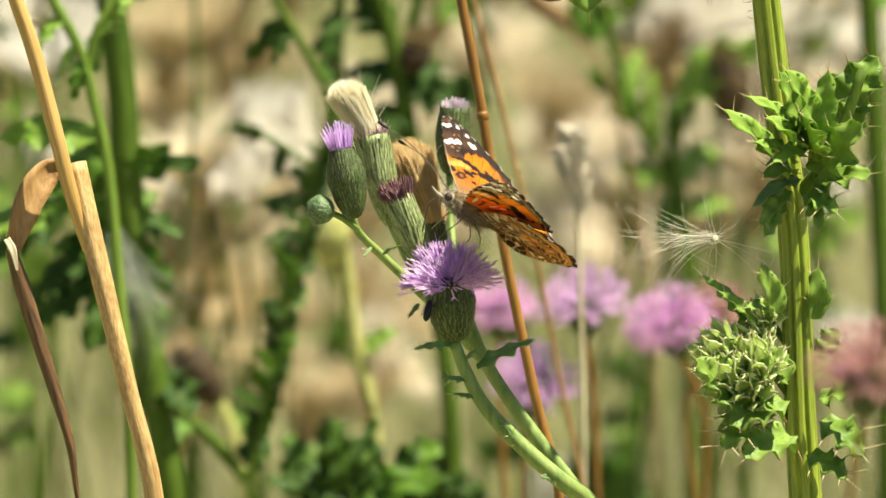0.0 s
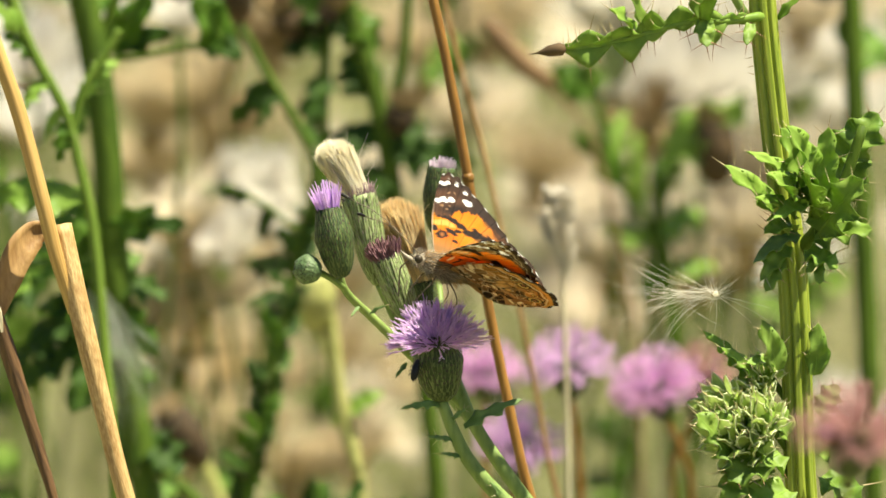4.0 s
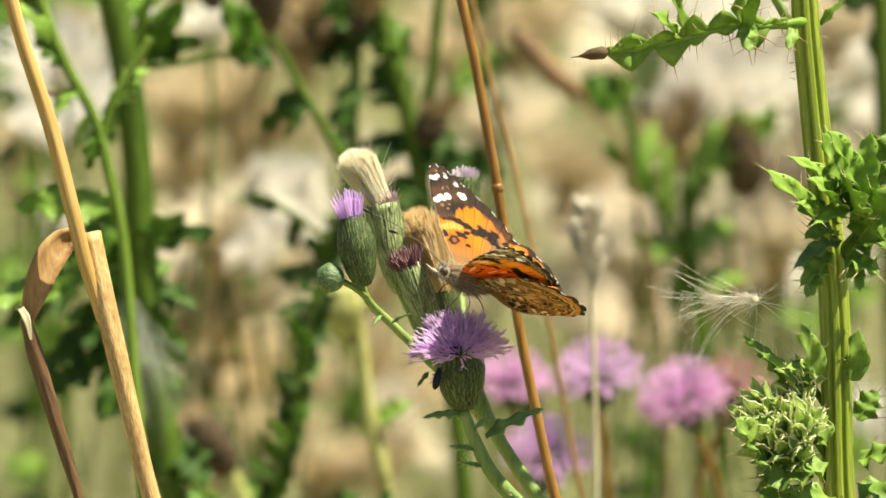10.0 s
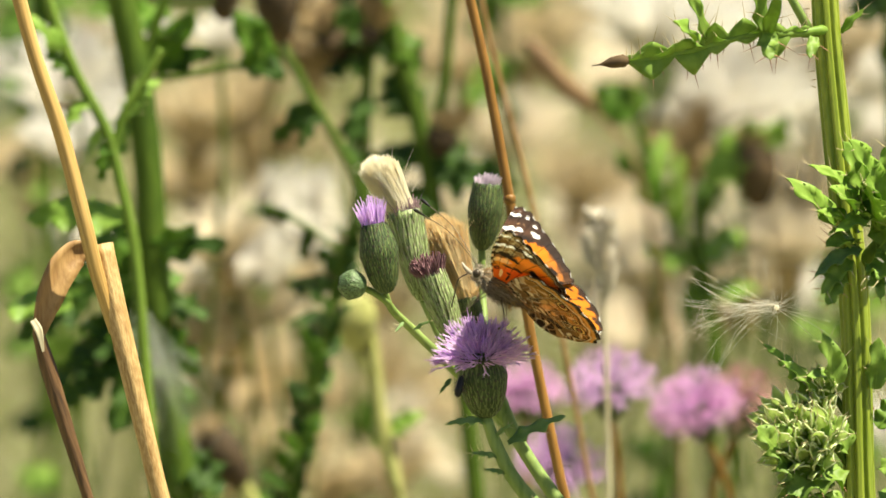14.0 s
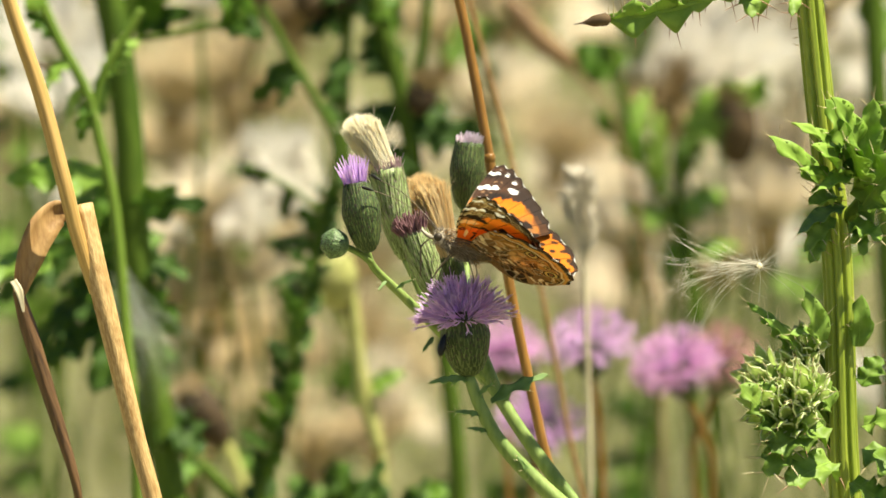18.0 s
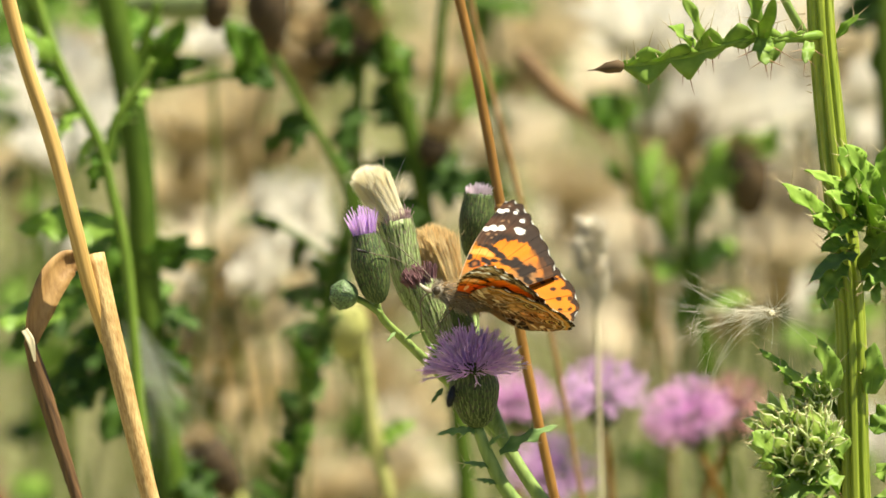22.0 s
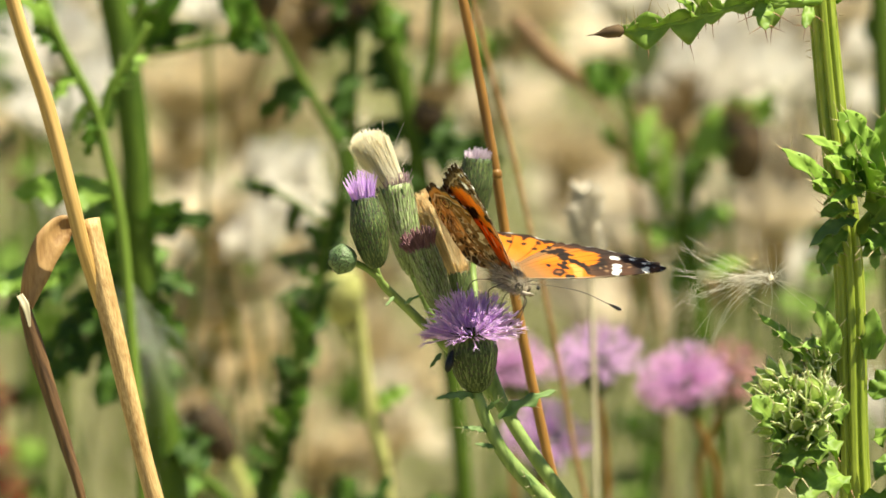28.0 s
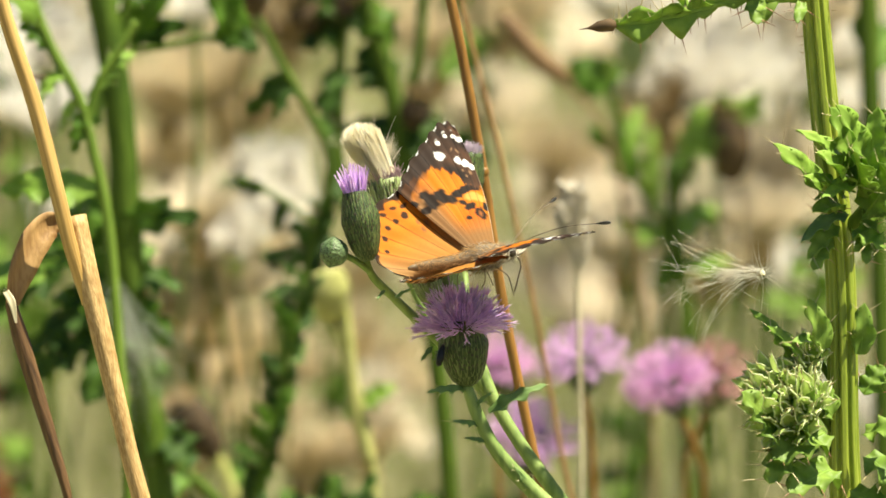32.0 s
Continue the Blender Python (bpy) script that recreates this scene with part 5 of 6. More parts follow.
def build_web():
    c = spot(290, 680, 1.53)
    ob = thing("cobweb", c, "torn pale cobweb strung between the thistle leaves", "cobweb")
    random.seed(41)
    bm = bmesh.new()
    for i in range(110):
        p = spot(244 + rnd() * 22, 615 + 50 * rnd(), 1.53)
        q = spot(365 + rnd() * 14, 730 + 12 * rnd(), 1.60)
        strand(bm, p, (q - p).normalized(), (q - p).length * rnd(0.4, 1.0), 0.000024, Vector((rnd() * 0.3, 0, -0.30 + 0.45 * rnd())), 6, 0, 0.8)
    part("web_sheet", bm, M_WEB, ob, "", "stuff")


build_web()


def build_dock():
    c = spot(0, 800, 0.86)
    ob = thing("dock_seed_stalk", to_ground(c), "rusty red dock seed stalk close to the lens", "dock")
    random.seed(61)
    part("stem", stem_bm([c + Z * 0.010, c + Vector((0.001, 0, -0.03)), (c + to_ground(c)) / 2, to_ground(c)], 0.0016, 16, 8), M_RUST, ob)
    bm = bmesh.new()
    for i in range(1500):
        f = rnd(0, 1)
        an = rnd(0, 6.283)
        r = 0.0125 * (1 - f) ** 0.5 * math.sqrt(rnd(0.05, 1))
        p = c + Vector((math.cos(an) * r, math.sin(an) * r, -0.085 + 0.097 * f))
        w = Vector((math.cos(an), math.sin(an), rnd(-0.6, 0.6))).normalized()
        s_ = sides_of(w)[0]
        rows = [p, p + w * 0.0016 + s_ * 0.0015, p + w * 0.0036, p + w * 0.0016 - s_ * 0.0015]
        up = [bm.verts.new(q + w.cross(s_) * 0.0005 * (i2 == 0 or i2 == 2)) for i2, q in enumerate(rows)]
        bm.faces.new(up)
    part("seed_mass", bm, M_DOCK, ob, "", "stuff")
    return ob


dock = build_dock()


# ---------------------------------------------------------------- the butterfly
SPAN = 0.0357                  # forewing from root to apex
SIZE = SPAN / 28.4             # metres for a unit of the body plan
ORANGE, BLACK, WHITE = np.array((0.60, 0.170, 0.008)), np.array((0.028, 0.017, 0.011)), np.array((0.90, 0.88, 0.84))
AMBER, TAWNY, UMBER = np.array((0.63, 0.225, 0.016)), np.array((0.30, 0.155, 0.055)), np.array((0.165, 0.075, 0.038))
CREAM, RED = np.array((0.74, 0.60, 0.36)), np.array((0.72, 0.13, 0.012))
FORE_ROOT, HIND_ROOT = (3.6, 0.10), (1.6, 0.10)
FORE_WAY = (math.cos(radians(64)), math.sin(radians(64)))


def blend(col, other, m):
    return col * (1 - m[..., None]) + other * m[..., None]


def ease(x, a, b):
    return np.clip((x - a) / (b - a), 0, 1)


def blot(p, u0, v0, ru, rv, soft=0.3, turn=0.0, rough=1.0):
    """A spot of scales round (u0, v0) with an uneven edge."""
    u, v = p[0] - u0, p[1] - v0
    c_, s_ = math.cos(turn), math.sin(turn)
    q = np.sqrt(((u * c_ + v * s_) / ru) ** 2 + ((v * c_ - u * s_) / rv) ** 2)
    q = q + rough * (0.10 * np.sin(70 * p[0] + 53 * p[1] + 40 * u0) + 0.08 * np.sin(151 * p[0] - 97 * p[1] + 9 * v0))
    return 1 - ease(q, 1 - soft, 1 + soft * 0.4)


def spots(col, p, other, rows, soft=0.3, share=1.0):
    for row in rows:
        col = blend(col, other, share * blot(p, *row[:4], soft, row[4] if len(row) > 4 else 0.0))
    return col


def line(x, y0, w):
    return 1 - ease(np.abs(x - y0), w * 0.5, w)


def mottle(p, k, seed_):
    """Soft clouds between 0 and 1 at k waves to the wing."""
    rs = np.random.RandomState(seed_)
    out = np.zeros_like(p[0])
    for i in range(7):
        an, ph = rs.rand() * 6.28, rs.rand() * 6.28
        f = k * (0.6 + 0.9 * rs.rand()) * 6.28
        out += np.sin(f * (p[0] * math.cos(an) + p[1] * math.sin(an)) + ph + 1.5 * np.sin(f * 0.37 * (p[1] * math.cos(an) - p[0] * math.sin(an))))
    return np.clip(0.5 + out / 6, 0, 1)


def fringe(col, s, c, n):
    """The dark rim and the white scales between the veins."""
    col = blend(col, BLACK * 1.3, 0.9 * ease(s, 0.950, 0.965))
    return blend(col, WHITE * 0.8, ease(s, 0.986, 0.992) * ease(np.sin(c * n * 6.283), 0.45, 0.7))


def cells(p, n, seed_, box):
    """Nearest and second nearest of n scattered seeds: which one, how far, and how far from the border."""
    rs = np.random.RandomState(seed_)
    q = np.stack([rs.uniform(box[0], box[1], n), rs.uniform(box[2], box[3], n)], 1)
    d = np.sqrt((p[0][..., None] - q[:, 0]) ** 2 + (p[1][..., None] - q[:, 1]) ** 2)
    o = np.argsort(d, axis=-1)[..., :2]
    d1, d2 = np.take_along_axis(d, o[..., :1], -1)[..., 0], np.take_along_axis(d, o[..., 1:2], -1)[..., 0]
    return o[..., 0], d1, d2 - d1


def apex_mask(p):
    """The dark tip of a forewing."""
    edge = np.interp(p[1], (-0.08, 0.03, 0.06, 0.09, 0.145, 0.216, 0.30, 0.40), (0.490, 0.495, 0.545, 0.585, 0.615, 0.645, 0.600, 0.540))
    edge = edge + 0.010 * np.sin(95 * p[1]) + 0.007 * np.sin(210 * p[1])
    return ease(p[0] - edge, -0.008, 0.012)


FORE_WHITES = ((0.652, -0.030, 0.024, 0.024), (0.672, 0.004, 0.031, 0.026), (0.686, 0.044, 0.031, 0.023), (0.731, 0.150, 0.037, 0.033),
               (0.858, -0.004, 0.023, 0.030), (0.874, 0.024, 0.016, 0.017), (0.880, 0.077, 0.016, 0.014), (0.824, 0.133, 0.019, 0.016))


def fore_upper(s, c, p):
    dark = np.array((0.026, 0.017, 0.013))
    col = np.broadcast_to(ORANGE, s.shape + (3,)).copy()
    col = blend(col, AMBER, 0.8 * mottle(p, 3.5, 2))
    col = blend(col, RED, 0.65 * blot(p, 0.29, 0.035, 0.075, 0.055, 0.7))
    col = blend(col, TAWNY, 1 - ease(p[0] + 0.25 * p[1], 0.17, 0.30))                    # dusted base
    col = blend(col, np.array((0.27, 0.155, 0.07)), 0.9 * ease(c, 0.66, 0.86) * (1 - ease(s, 0.72, 0.9)))
    col = spots(col, p, np.array((0.80, 0.37, 0.085)), ((0.425, 0.020, 0.034, 0.062), (0.418, -0.035, 0.030, 0.030)), 0.35, 0.9)
    # the broken black band and the marks in the cell
    col = spots(col, p, dark, ((0.475, 0.060, 0.030, 0.058, 0.5), (0.49, 0.0, 0.026, 0.06), (0.440, 0.112, 0.034, 0.040), (0.405, 0.155, 0.036, 0.038), (0.430, 0.214, 0.056, 0.048),
                               (0.405, 0.275, 0.060, 0.046), (0.450, 0.305, 0.036, 0.036), (0.352, 0.052, 0.026, 0.042, 0.4), (0.378, 0.092, 0.022, 0.026), (0.305, -0.002, 0.044, 0.038),
                               (0.35, 0.320, 0.030, 0.036), (0.40, 0.380, 0.026, 0.030), (0.270, 0.080, 0.016, 0.022), (0.36, -0.045, 0.036, 0.020)))
    col = spots(col, p, np.array((0.30, 0.105, 0.03)), ((0.303, 0.0, 0.022, 0.017),), 0.5)
    am = apex_mask(p)
    tip = blend(np.broadcast_to(dark, s.shape + (3,)).copy(), UMBER, 0.5 * mottle(p, 5, 4))
    tip = spots(tip, p, np.array((0.30, 0.17, 0.09)), ((0.765, 0.030, 0.022, 0.007, 0.5), (0.775, 0.065, 0.020, 0.006, -0.4), (0.60, -0.01, 0.018, 0.014), (0.575, 0.02, 0.012, 0.010), (0.615, 0.035, 0.010, 0.010)), 0.5, 0.8)
    col = col * (1 - am[..., None]) + tip * am[..., None]
    rim_w = ease(s, 0.80 + 0.03 * np.sin(c * 44), 0.86) * ease(c, 0.3, 0.5)
    col = blend(col, dark * 1.5, 0.92 * rim_w)
    col = blend(col, np.array((0.42, 0.34, 0.24)), 0.75 * (1 - ease(c, 0.012, 0.03)) * (1 - ease(s, 0.45, 0.7)))
    col = spots(col, p, WHITE, FORE_WHITES, 0.22)
    dash = ease(s, 0.918, 0.923) * (1 - ease(s, 0.930, 0.935)) * ease(np.sin(c * 50 + 1), 0.3, 0.6) * (1 - ease(c, 0.34, 0.42)) * ease(c, 0.12, 0.18)
    col = blend(col, WHITE * 0.62, 0.9 * dash)
    return fringe(col, s, c, 7)


def hind_upper(s, c, p):
    col = np.broadcast_to(ORANGE, s.shape + (3,)).copy()
    col = blend(col, AMBER, 0.9 * mottle(p, 4, 12))
    col = blend(col, np.array((0.50, 0.215, 0.045)), 1 - ease(p[0] + 0.35 * p[1], 0.30, 0.50))
    col = blend(col, np.array((0.42, 0.235, 0.090)), ease(c, 0.70, 0.86))
    col = blend(col, np.array((0.33, 0.19, 0.085)), 0.9 * (1 - ease(p[1] - 0.18 * (p[0] - 0.3), 0.02, 0.12)))
    col = spots(col, p, np.array((0.17, 0.085, 0.04)), ((0.395, 0.155, 0.030, 0.022), (0.42, 0.205, 0.022, 0.016), (0.36, 0.20, 0.028, 0.016)), 0.6, 0.7)
    brown = np.array((0.050, 0.020, 0.010))
    col = spots(col, p, brown, ((0.487, 0.262, 0.030, 0.026), (0.470, 0.336, 0.022, 0.020), (0.440, 0.412, 0.022, 0.020), (0.372, 0.470, 0.024, 0.021), (0.285, 0.508, 0.019, 0.017)))
    col = spots(col, p, brown, ((0.552, 0.232, 0.016, 0.028, 0.2), (0.556, 0.305, 0.015, 0.027, -0.1), (0.535, 0.392, 0.016, 0.028, -0.4), (0.482, 0.470, 0.016, 0.028, -0.7), (0.405, 0.530, 0.026, 0.016), (0.318, 0.560, 0.026, 0.014)), 0.3, 0.95)
    for c0 in (0.10, 0.20, 0.31, 0.42, 0.53, 0.64, 0.75):
        q = np.abs(c - c0) / 0.046 + (0.985 - s) / 0.075
        col = blend(col, brown, 1 - ease(q, 0.8, 1.1))
    return fringe(col, s, c, 7)


def hind_under(s, c, p):
    w = (p[0] + 0.012 * np.sin(52 * p[1]), p[1] + 0.012 * np.sin(57 * p[0]))
    k, d1, gap = cells(w, 330, 8, (-0.05, 0.75, -0.15, 0.70))
    pick = (k * 7919) % 10
    col = np.broadcast_to(np.array((0.37, 0.195, 0.070)), s.shape + (3,)).copy()
    col = blend(col, np.array((0.52, 0.22, 0.050)), 0.8 * ease(p[0] + 0.6 * p[1], 0.34, 0.52))
    brown = np.array((0.050, 0.026, 0.012))
    col = blend(col, np.array((0.20, 0.10, 0.038)), 0.85 * (pick > 6))
    col = blend(col, brown, (pick < 5) * ease(gap, 0.003, 0.008))
    col = blend(col, CREAM * 1.2, 0.95 * (pick == 5) * ease(gap, 0.003, 0.009))
    col = blend(col, CREAM, 0.7 * (1 - ease(gap, 0.003, 0.0070)) * (np.sin(k * 2.3) > 0.55))
    col = spots(col, p, np.array((0.78, 0.42, 0.13)), ((0.335, 0.235, 0.060, 0.030, 0.3), (0.39, 0.20, 0.055, 0.024, 0.2), (0.30, 0.295, 0.035, 0.020), (0.44, 0.245, 0.03, 0.018)), 0.4, 0.8)
    for u0, v0, r in ((0.135, 0.10, 0.030), (0.20, 0.055, 0.020), (0.16, 0.19, 0.022), (0.085, 0.19, 0.020), (0.24, 0.135, 0.020)):   # rings near the root
        q = np.sqrt((p[0] - u0) ** 2 + (p[1] - v0) ** 2) / r
        col = blend(col, CREAM, 0.9 * (1 - ease(np.abs(q - 0.9), 0.14, 0.26)))
        col = blend(col, brown * 1.6, 1 - ease(q, 0.55, 0.72))
    col = blend(col, np.array((0.52, 0.235, 0.045)), 0.55 * ease(s, 0.66, 0.72) * (1 - ease(s, 0.93, 0.95)) * (1 - ease(c, 0.72, 0.8)))
    for u0, v0, r in ((0.505, 0.300, 0.036), (0.458, 0.372, 0.019), (0.405, 0.432, 0.020), (0.300, 0.478, 0.040), (0.545, 0.215, 0.022)):   # eyespots
        q = np.sqrt((p[0] - u0) ** 2 + (p[1] - v0) ** 2) / r
        col = blend(col, brown, 1 - ease(q, 1.25, 1.4))
        col = blend(col, np.array((0.66, 0.43, 0.12)), 1 - ease(q, 0.95, 1.1))
        col = blend(col, BLACK, 1 - ease(q, 0.60, 0.72))
        col = blend(col, np.array((0.30, 0.11, 0.05)), 1 - ease(q, 0.28, 0.42))
    col = col * np.array((0.98, 1.0, 1.05))
    col = blend(col, brown, 0.85 * line(s, 0.86 + 0.012 * np.sin(c * 44), 0.014))
    col = blend(col, CREAM, 0.85 * line(s, 0.890 + 0.012 * np.sin(c * 44), 0.012))
    col = blend(col, np.array((0.72, 0.36, 0.08)), 0.8 * ease(s, 0.91, 0.915) * (1 - ease(s, 0.945, 0.955)))
    return fringe(col, s, c, 7)


def fore_under(s, c, p):
    dark = np.array((0.036, 0.022, 0.012))
    col = np.broadcast_to(np.array((0.78, 0.27, 0.018)), s.shape + (3,)).copy()
    col = blend(col, np.array((0.84, 0.36, 0.04)), 0.8 * mottle(p, 3.5, 3))
    col = blend(col, np.array((0.82, 0.16, 0.014)), 1 - ease(p[0] - 0.5 * p[1], 0.24, 0.33))
    col = blend(col, np.array((0.30, 0.20, 0.10)), ease(c, 0.80, 0.92))
    am = apex_mask((p[0] + 0.07 * (1 - ease(p[1], 0.03, 0.12)), p[1]))
    k, d1, gap = cells(p, 70, 5, (0.45, 1.0, -0.1, 0.45))
    tip = np.array(((0.36, 0.22, 0.09), (0.075, 0.045, 0.020), (0.24, 0.13, 0.050)))[k % 3]
    tip = blend(tip, CREAM, 0.75 * (1 - ease(gap, 0.004, 0.012)) * (k % 2))
    col = col * (1 - am[..., None]) + tip * am[..., None]
    col = blend(col, dark, ease(p[0], 0.28, 0.32) * (1 - ease(p[1] + 0.010 * np.sin(60 * p[0]), -0.038, -0.022)))
    col = spots(col, p, dark, ((0.500, 0.020, 0.045, 0.060), (0.470, 0.075, 0.030, 0.036, 0.5), (0.395, 0.250, 0.055, 0.062), (0.440, 0.205, 0.042, 0.040), (0.345, 0.105, 0.024, 0.036), (0.355, 0.185, 0.018, 0.016),
                               (0.325, 0.050, 0.014, 0.040), (0.30, 0.305, 0.040, 0.040), (0.47, 0.420, 0.045, 0.030), (0.52, 0.385, 0.040, 0.018), (0.252, -0.020, 0.028, 0.022), (0.225, 0.055, 0.018, 0.016), (0.44, 0.33, 0.03, 0.012)))
    col = spots(col, p, np.array((0.55, 0.10, 0.02)), ((0.250, -0.018, 0.013, 0.011),), 0.4)
    col = spots(col, p, np.array((0.90, 0.66, 0.34)), ((0.395, 0.008, 0.038, 0.052), (0.375, -0.035, 0.026, 0.024), (0.19, 0.010, 0.060, 0.011), (0.23, 0.115, 0.050, 0.010, 0.3), (0.30, 0.165, 0.040, 0.012, 0.4)), 0.22)
    col = spots(col, p, dark, ((0.16, 0.055, 0.050, 0.008, 0.15), (0.21, 0.150, 0.045, 0.010, 0.5), (0.27, 0.215, 0.040, 0.012, 0.6)), 0.3)
    col = spots(col, p, CREAM, ((0.525, -0.035, 0.022, 0.010), (0.590, 0.050, 0.016, 0.024), (0.57, -0.01, 0.012, 0.012), (0.60, 0.0, 0.010, 0.014), (0.785, 0.055, 0.030, 0.007, 0.6), (0.79, 0.015, 0.022, 0.007, -0.4)), 0.35, 0.75)
    m = (1 - ease(c, 0.030, 0.05))
    stripe = np.where((np.sin(s * 60) > 0.0)[..., None], CREAM, np.array((0.05, 0.034, 0.018)))
    col = col * (1 - m[..., None]) + stripe * m[..., None]
    rim_w = ease(s, 0.87 + 0.02 * np.sin(c * 44), 0.90) * ease(c, 0.40, 0.55)
    col = blend(col, dark * 2.2, 0.85 * rim_w)
    col = blend(col, CREAM, 0.7 * line(s, 0.915 + 0.010 * np.sin(c * 44), 0.010))
    col = spots(col, p, WHITE, FORE_WHITES, 0.22)
    return fringe(col, s, c, 7)


def wing(name, fore, upper, under, side, parent, n_s=210, n_c=190):
    """A wing as two scaled sheets a tenth of a millimetre apart, closed along the rim; side +1 left, -1 right.
    Fore wings are planned as (along to the apex, across to the tail), hind wings as (out, back), in wing lengths."""
    if fore:
        rim = ((0.955, -0.012), (0.985, 0.012), (0.996, 0.045), (0.982, 0.085), (0.945, 0.128), (0.895, 0.170), (0.845, 0.212), (0.790, 0.262), (0.730, 0.312), (0.665, 0.360), (0.600, 0.403), (0.545, 0.437), (0.498, 0.452))
        front, back = (0.0, -0.020), (0.0, 0.085)
    else:
        rim = ((0.560, 0.025), (0.610, 0.055), (0.640, 0.110), (0.655, 0.190), (0.648, 0.290), (0.615, 0.390), (0.555, 0.480), (0.470, 0.552), (0.380, 0.600), (0.290, 0.618), (0.205, 0.610), (0.130, 0.570), (0.060, 0.490))
        front, back = (0.0, -0.020), (0.0, 0.16)
    s, c = np.meshgrid(np.linspace(0, 1, n_s), np.linspace(0, 1, n_c), indexing="ij")
    rc = np.linspace(0, 1, len(rim))
    bu, bv = np.interp(c, rc, [q[0] for q in rim]), np.interp(c, rc, [q[1] for q in rim])
    for _ in range(40):        # rounds the broken line of the rim
        bu[:, 1:-1] = (bu[:, :-2] + 2 * bu[:, 1:-1] + bu[:, 2:]) / 4
        bv[:, 1:-1] = (bv[:, :-2] + 2 * bv[:, 1:-1] + bv[:, 2:]) / 4
    au, av = np.zeros_like(c), front[1] + (back[1] - front[1]) * c
    reach = s * (1 + (0.010 if fore else 0.012) * np.sin(2 * np.pi * c * 7.0 + 2.6) * ease(s, 0.85, 1.0))
    u, v = au + (bu - au) * reach, av + (bv - av) * reach
    v = v - (0.046 if fore else 0.030) * np.sin(np.pi * s) * (1 - c) ** 2 + (0.012 if fore else 0.03) * np.sin(np.pi * s) * c ** 3
    p = (u, v)
    z = (0.9 if fore else -0.8) * np.sin(np.pi * s * 0.9) * (1 - (2 * c - 1) ** 2) + 0.09 * np.sin(c * 53) * s
    if fore:
        x = FORE_ROOT[0] + 28.4 * (u * FORE_WAY[0] - v * FORE_WAY[1])
        y = FORE_ROOT[1] + 28.4 * (u * FORE_WAY[1] + v * FORE_WAY[0])
    else:
        x, y = HIND_ROOT[0] - 26.9 * v, HIND_ROOT[1] + 26.9 * u
        z = z - 1.7 * ease(c, 0.70, 1.0) ** 1.3 * np.sin(np.pi * np.clip(s * 0.95 + 0.05, 0, 1)) ** 0.6   # the inner margin folds down
    z = z + 1.17
    up, lo = upper(s, c, p), under(s, c, p)
    veins = line((c * 7.6 + 0.12 * np.sin(3 * s)) % 1, 0.5, 0.045) * ease(s, 0.12, 0.3)
    up = up * (1 - 0.55 * veins[..., None])
    lo = blend(lo, CREAM * 0.5, 0.45 * veins) if not fore else lo * (1 - 0.75 * veins[..., None])
    verts, cols = [], []
    for off, col in ((0.06, up), (-0.06, lo)):
        verts.append(np.stack([x, y * side, z + off], -1).reshape(-1, 3) * SIZE)
        cols.append(col.reshape(-1, 3))
    nv = n_s * n_c
    idx = np.arange(nv).reshape(n_s, n_c)
    q = np.stack([idx[:-1, :-1], idx[1:, :-1], idx[1:, 1:], idx[:-1, 1:]], -1).reshape(-1, 4)
    faces = (q if side < 0 else q[:, ::-1]).tolist() + ((q[:, ::-1] if side < 0 else q) + nv).tolist()
    rim_i = np.concatenate([idx[:, 0], idx[-1, 1:], idx[::-1, -1][1:]])
    faces += [(int(a), int(b), int(b + nv), int(a + nv)) for a, b in zip(rim_i[:-1], rim_i[1:])]
    me = bpy.data.meshes.new(name)
    me.from_pydata(np.concatenate(verts).tolist(), [], faces)
    at = me.color_attributes.new("scales", "FLOAT_COLOR", "POINT")
    at.data.foreach_set("color", np.concatenate([np.clip(np.concatenate(cols), 0, 1), np.ones((2 * nv, 1))], 1).ravel())
    me.materials.append(M_WING)
    me.polygons.foreach_set("use_smooth", [True] * len(me.polygons))
    ob = new(name, me)
    ob.parent = parent
    return ob


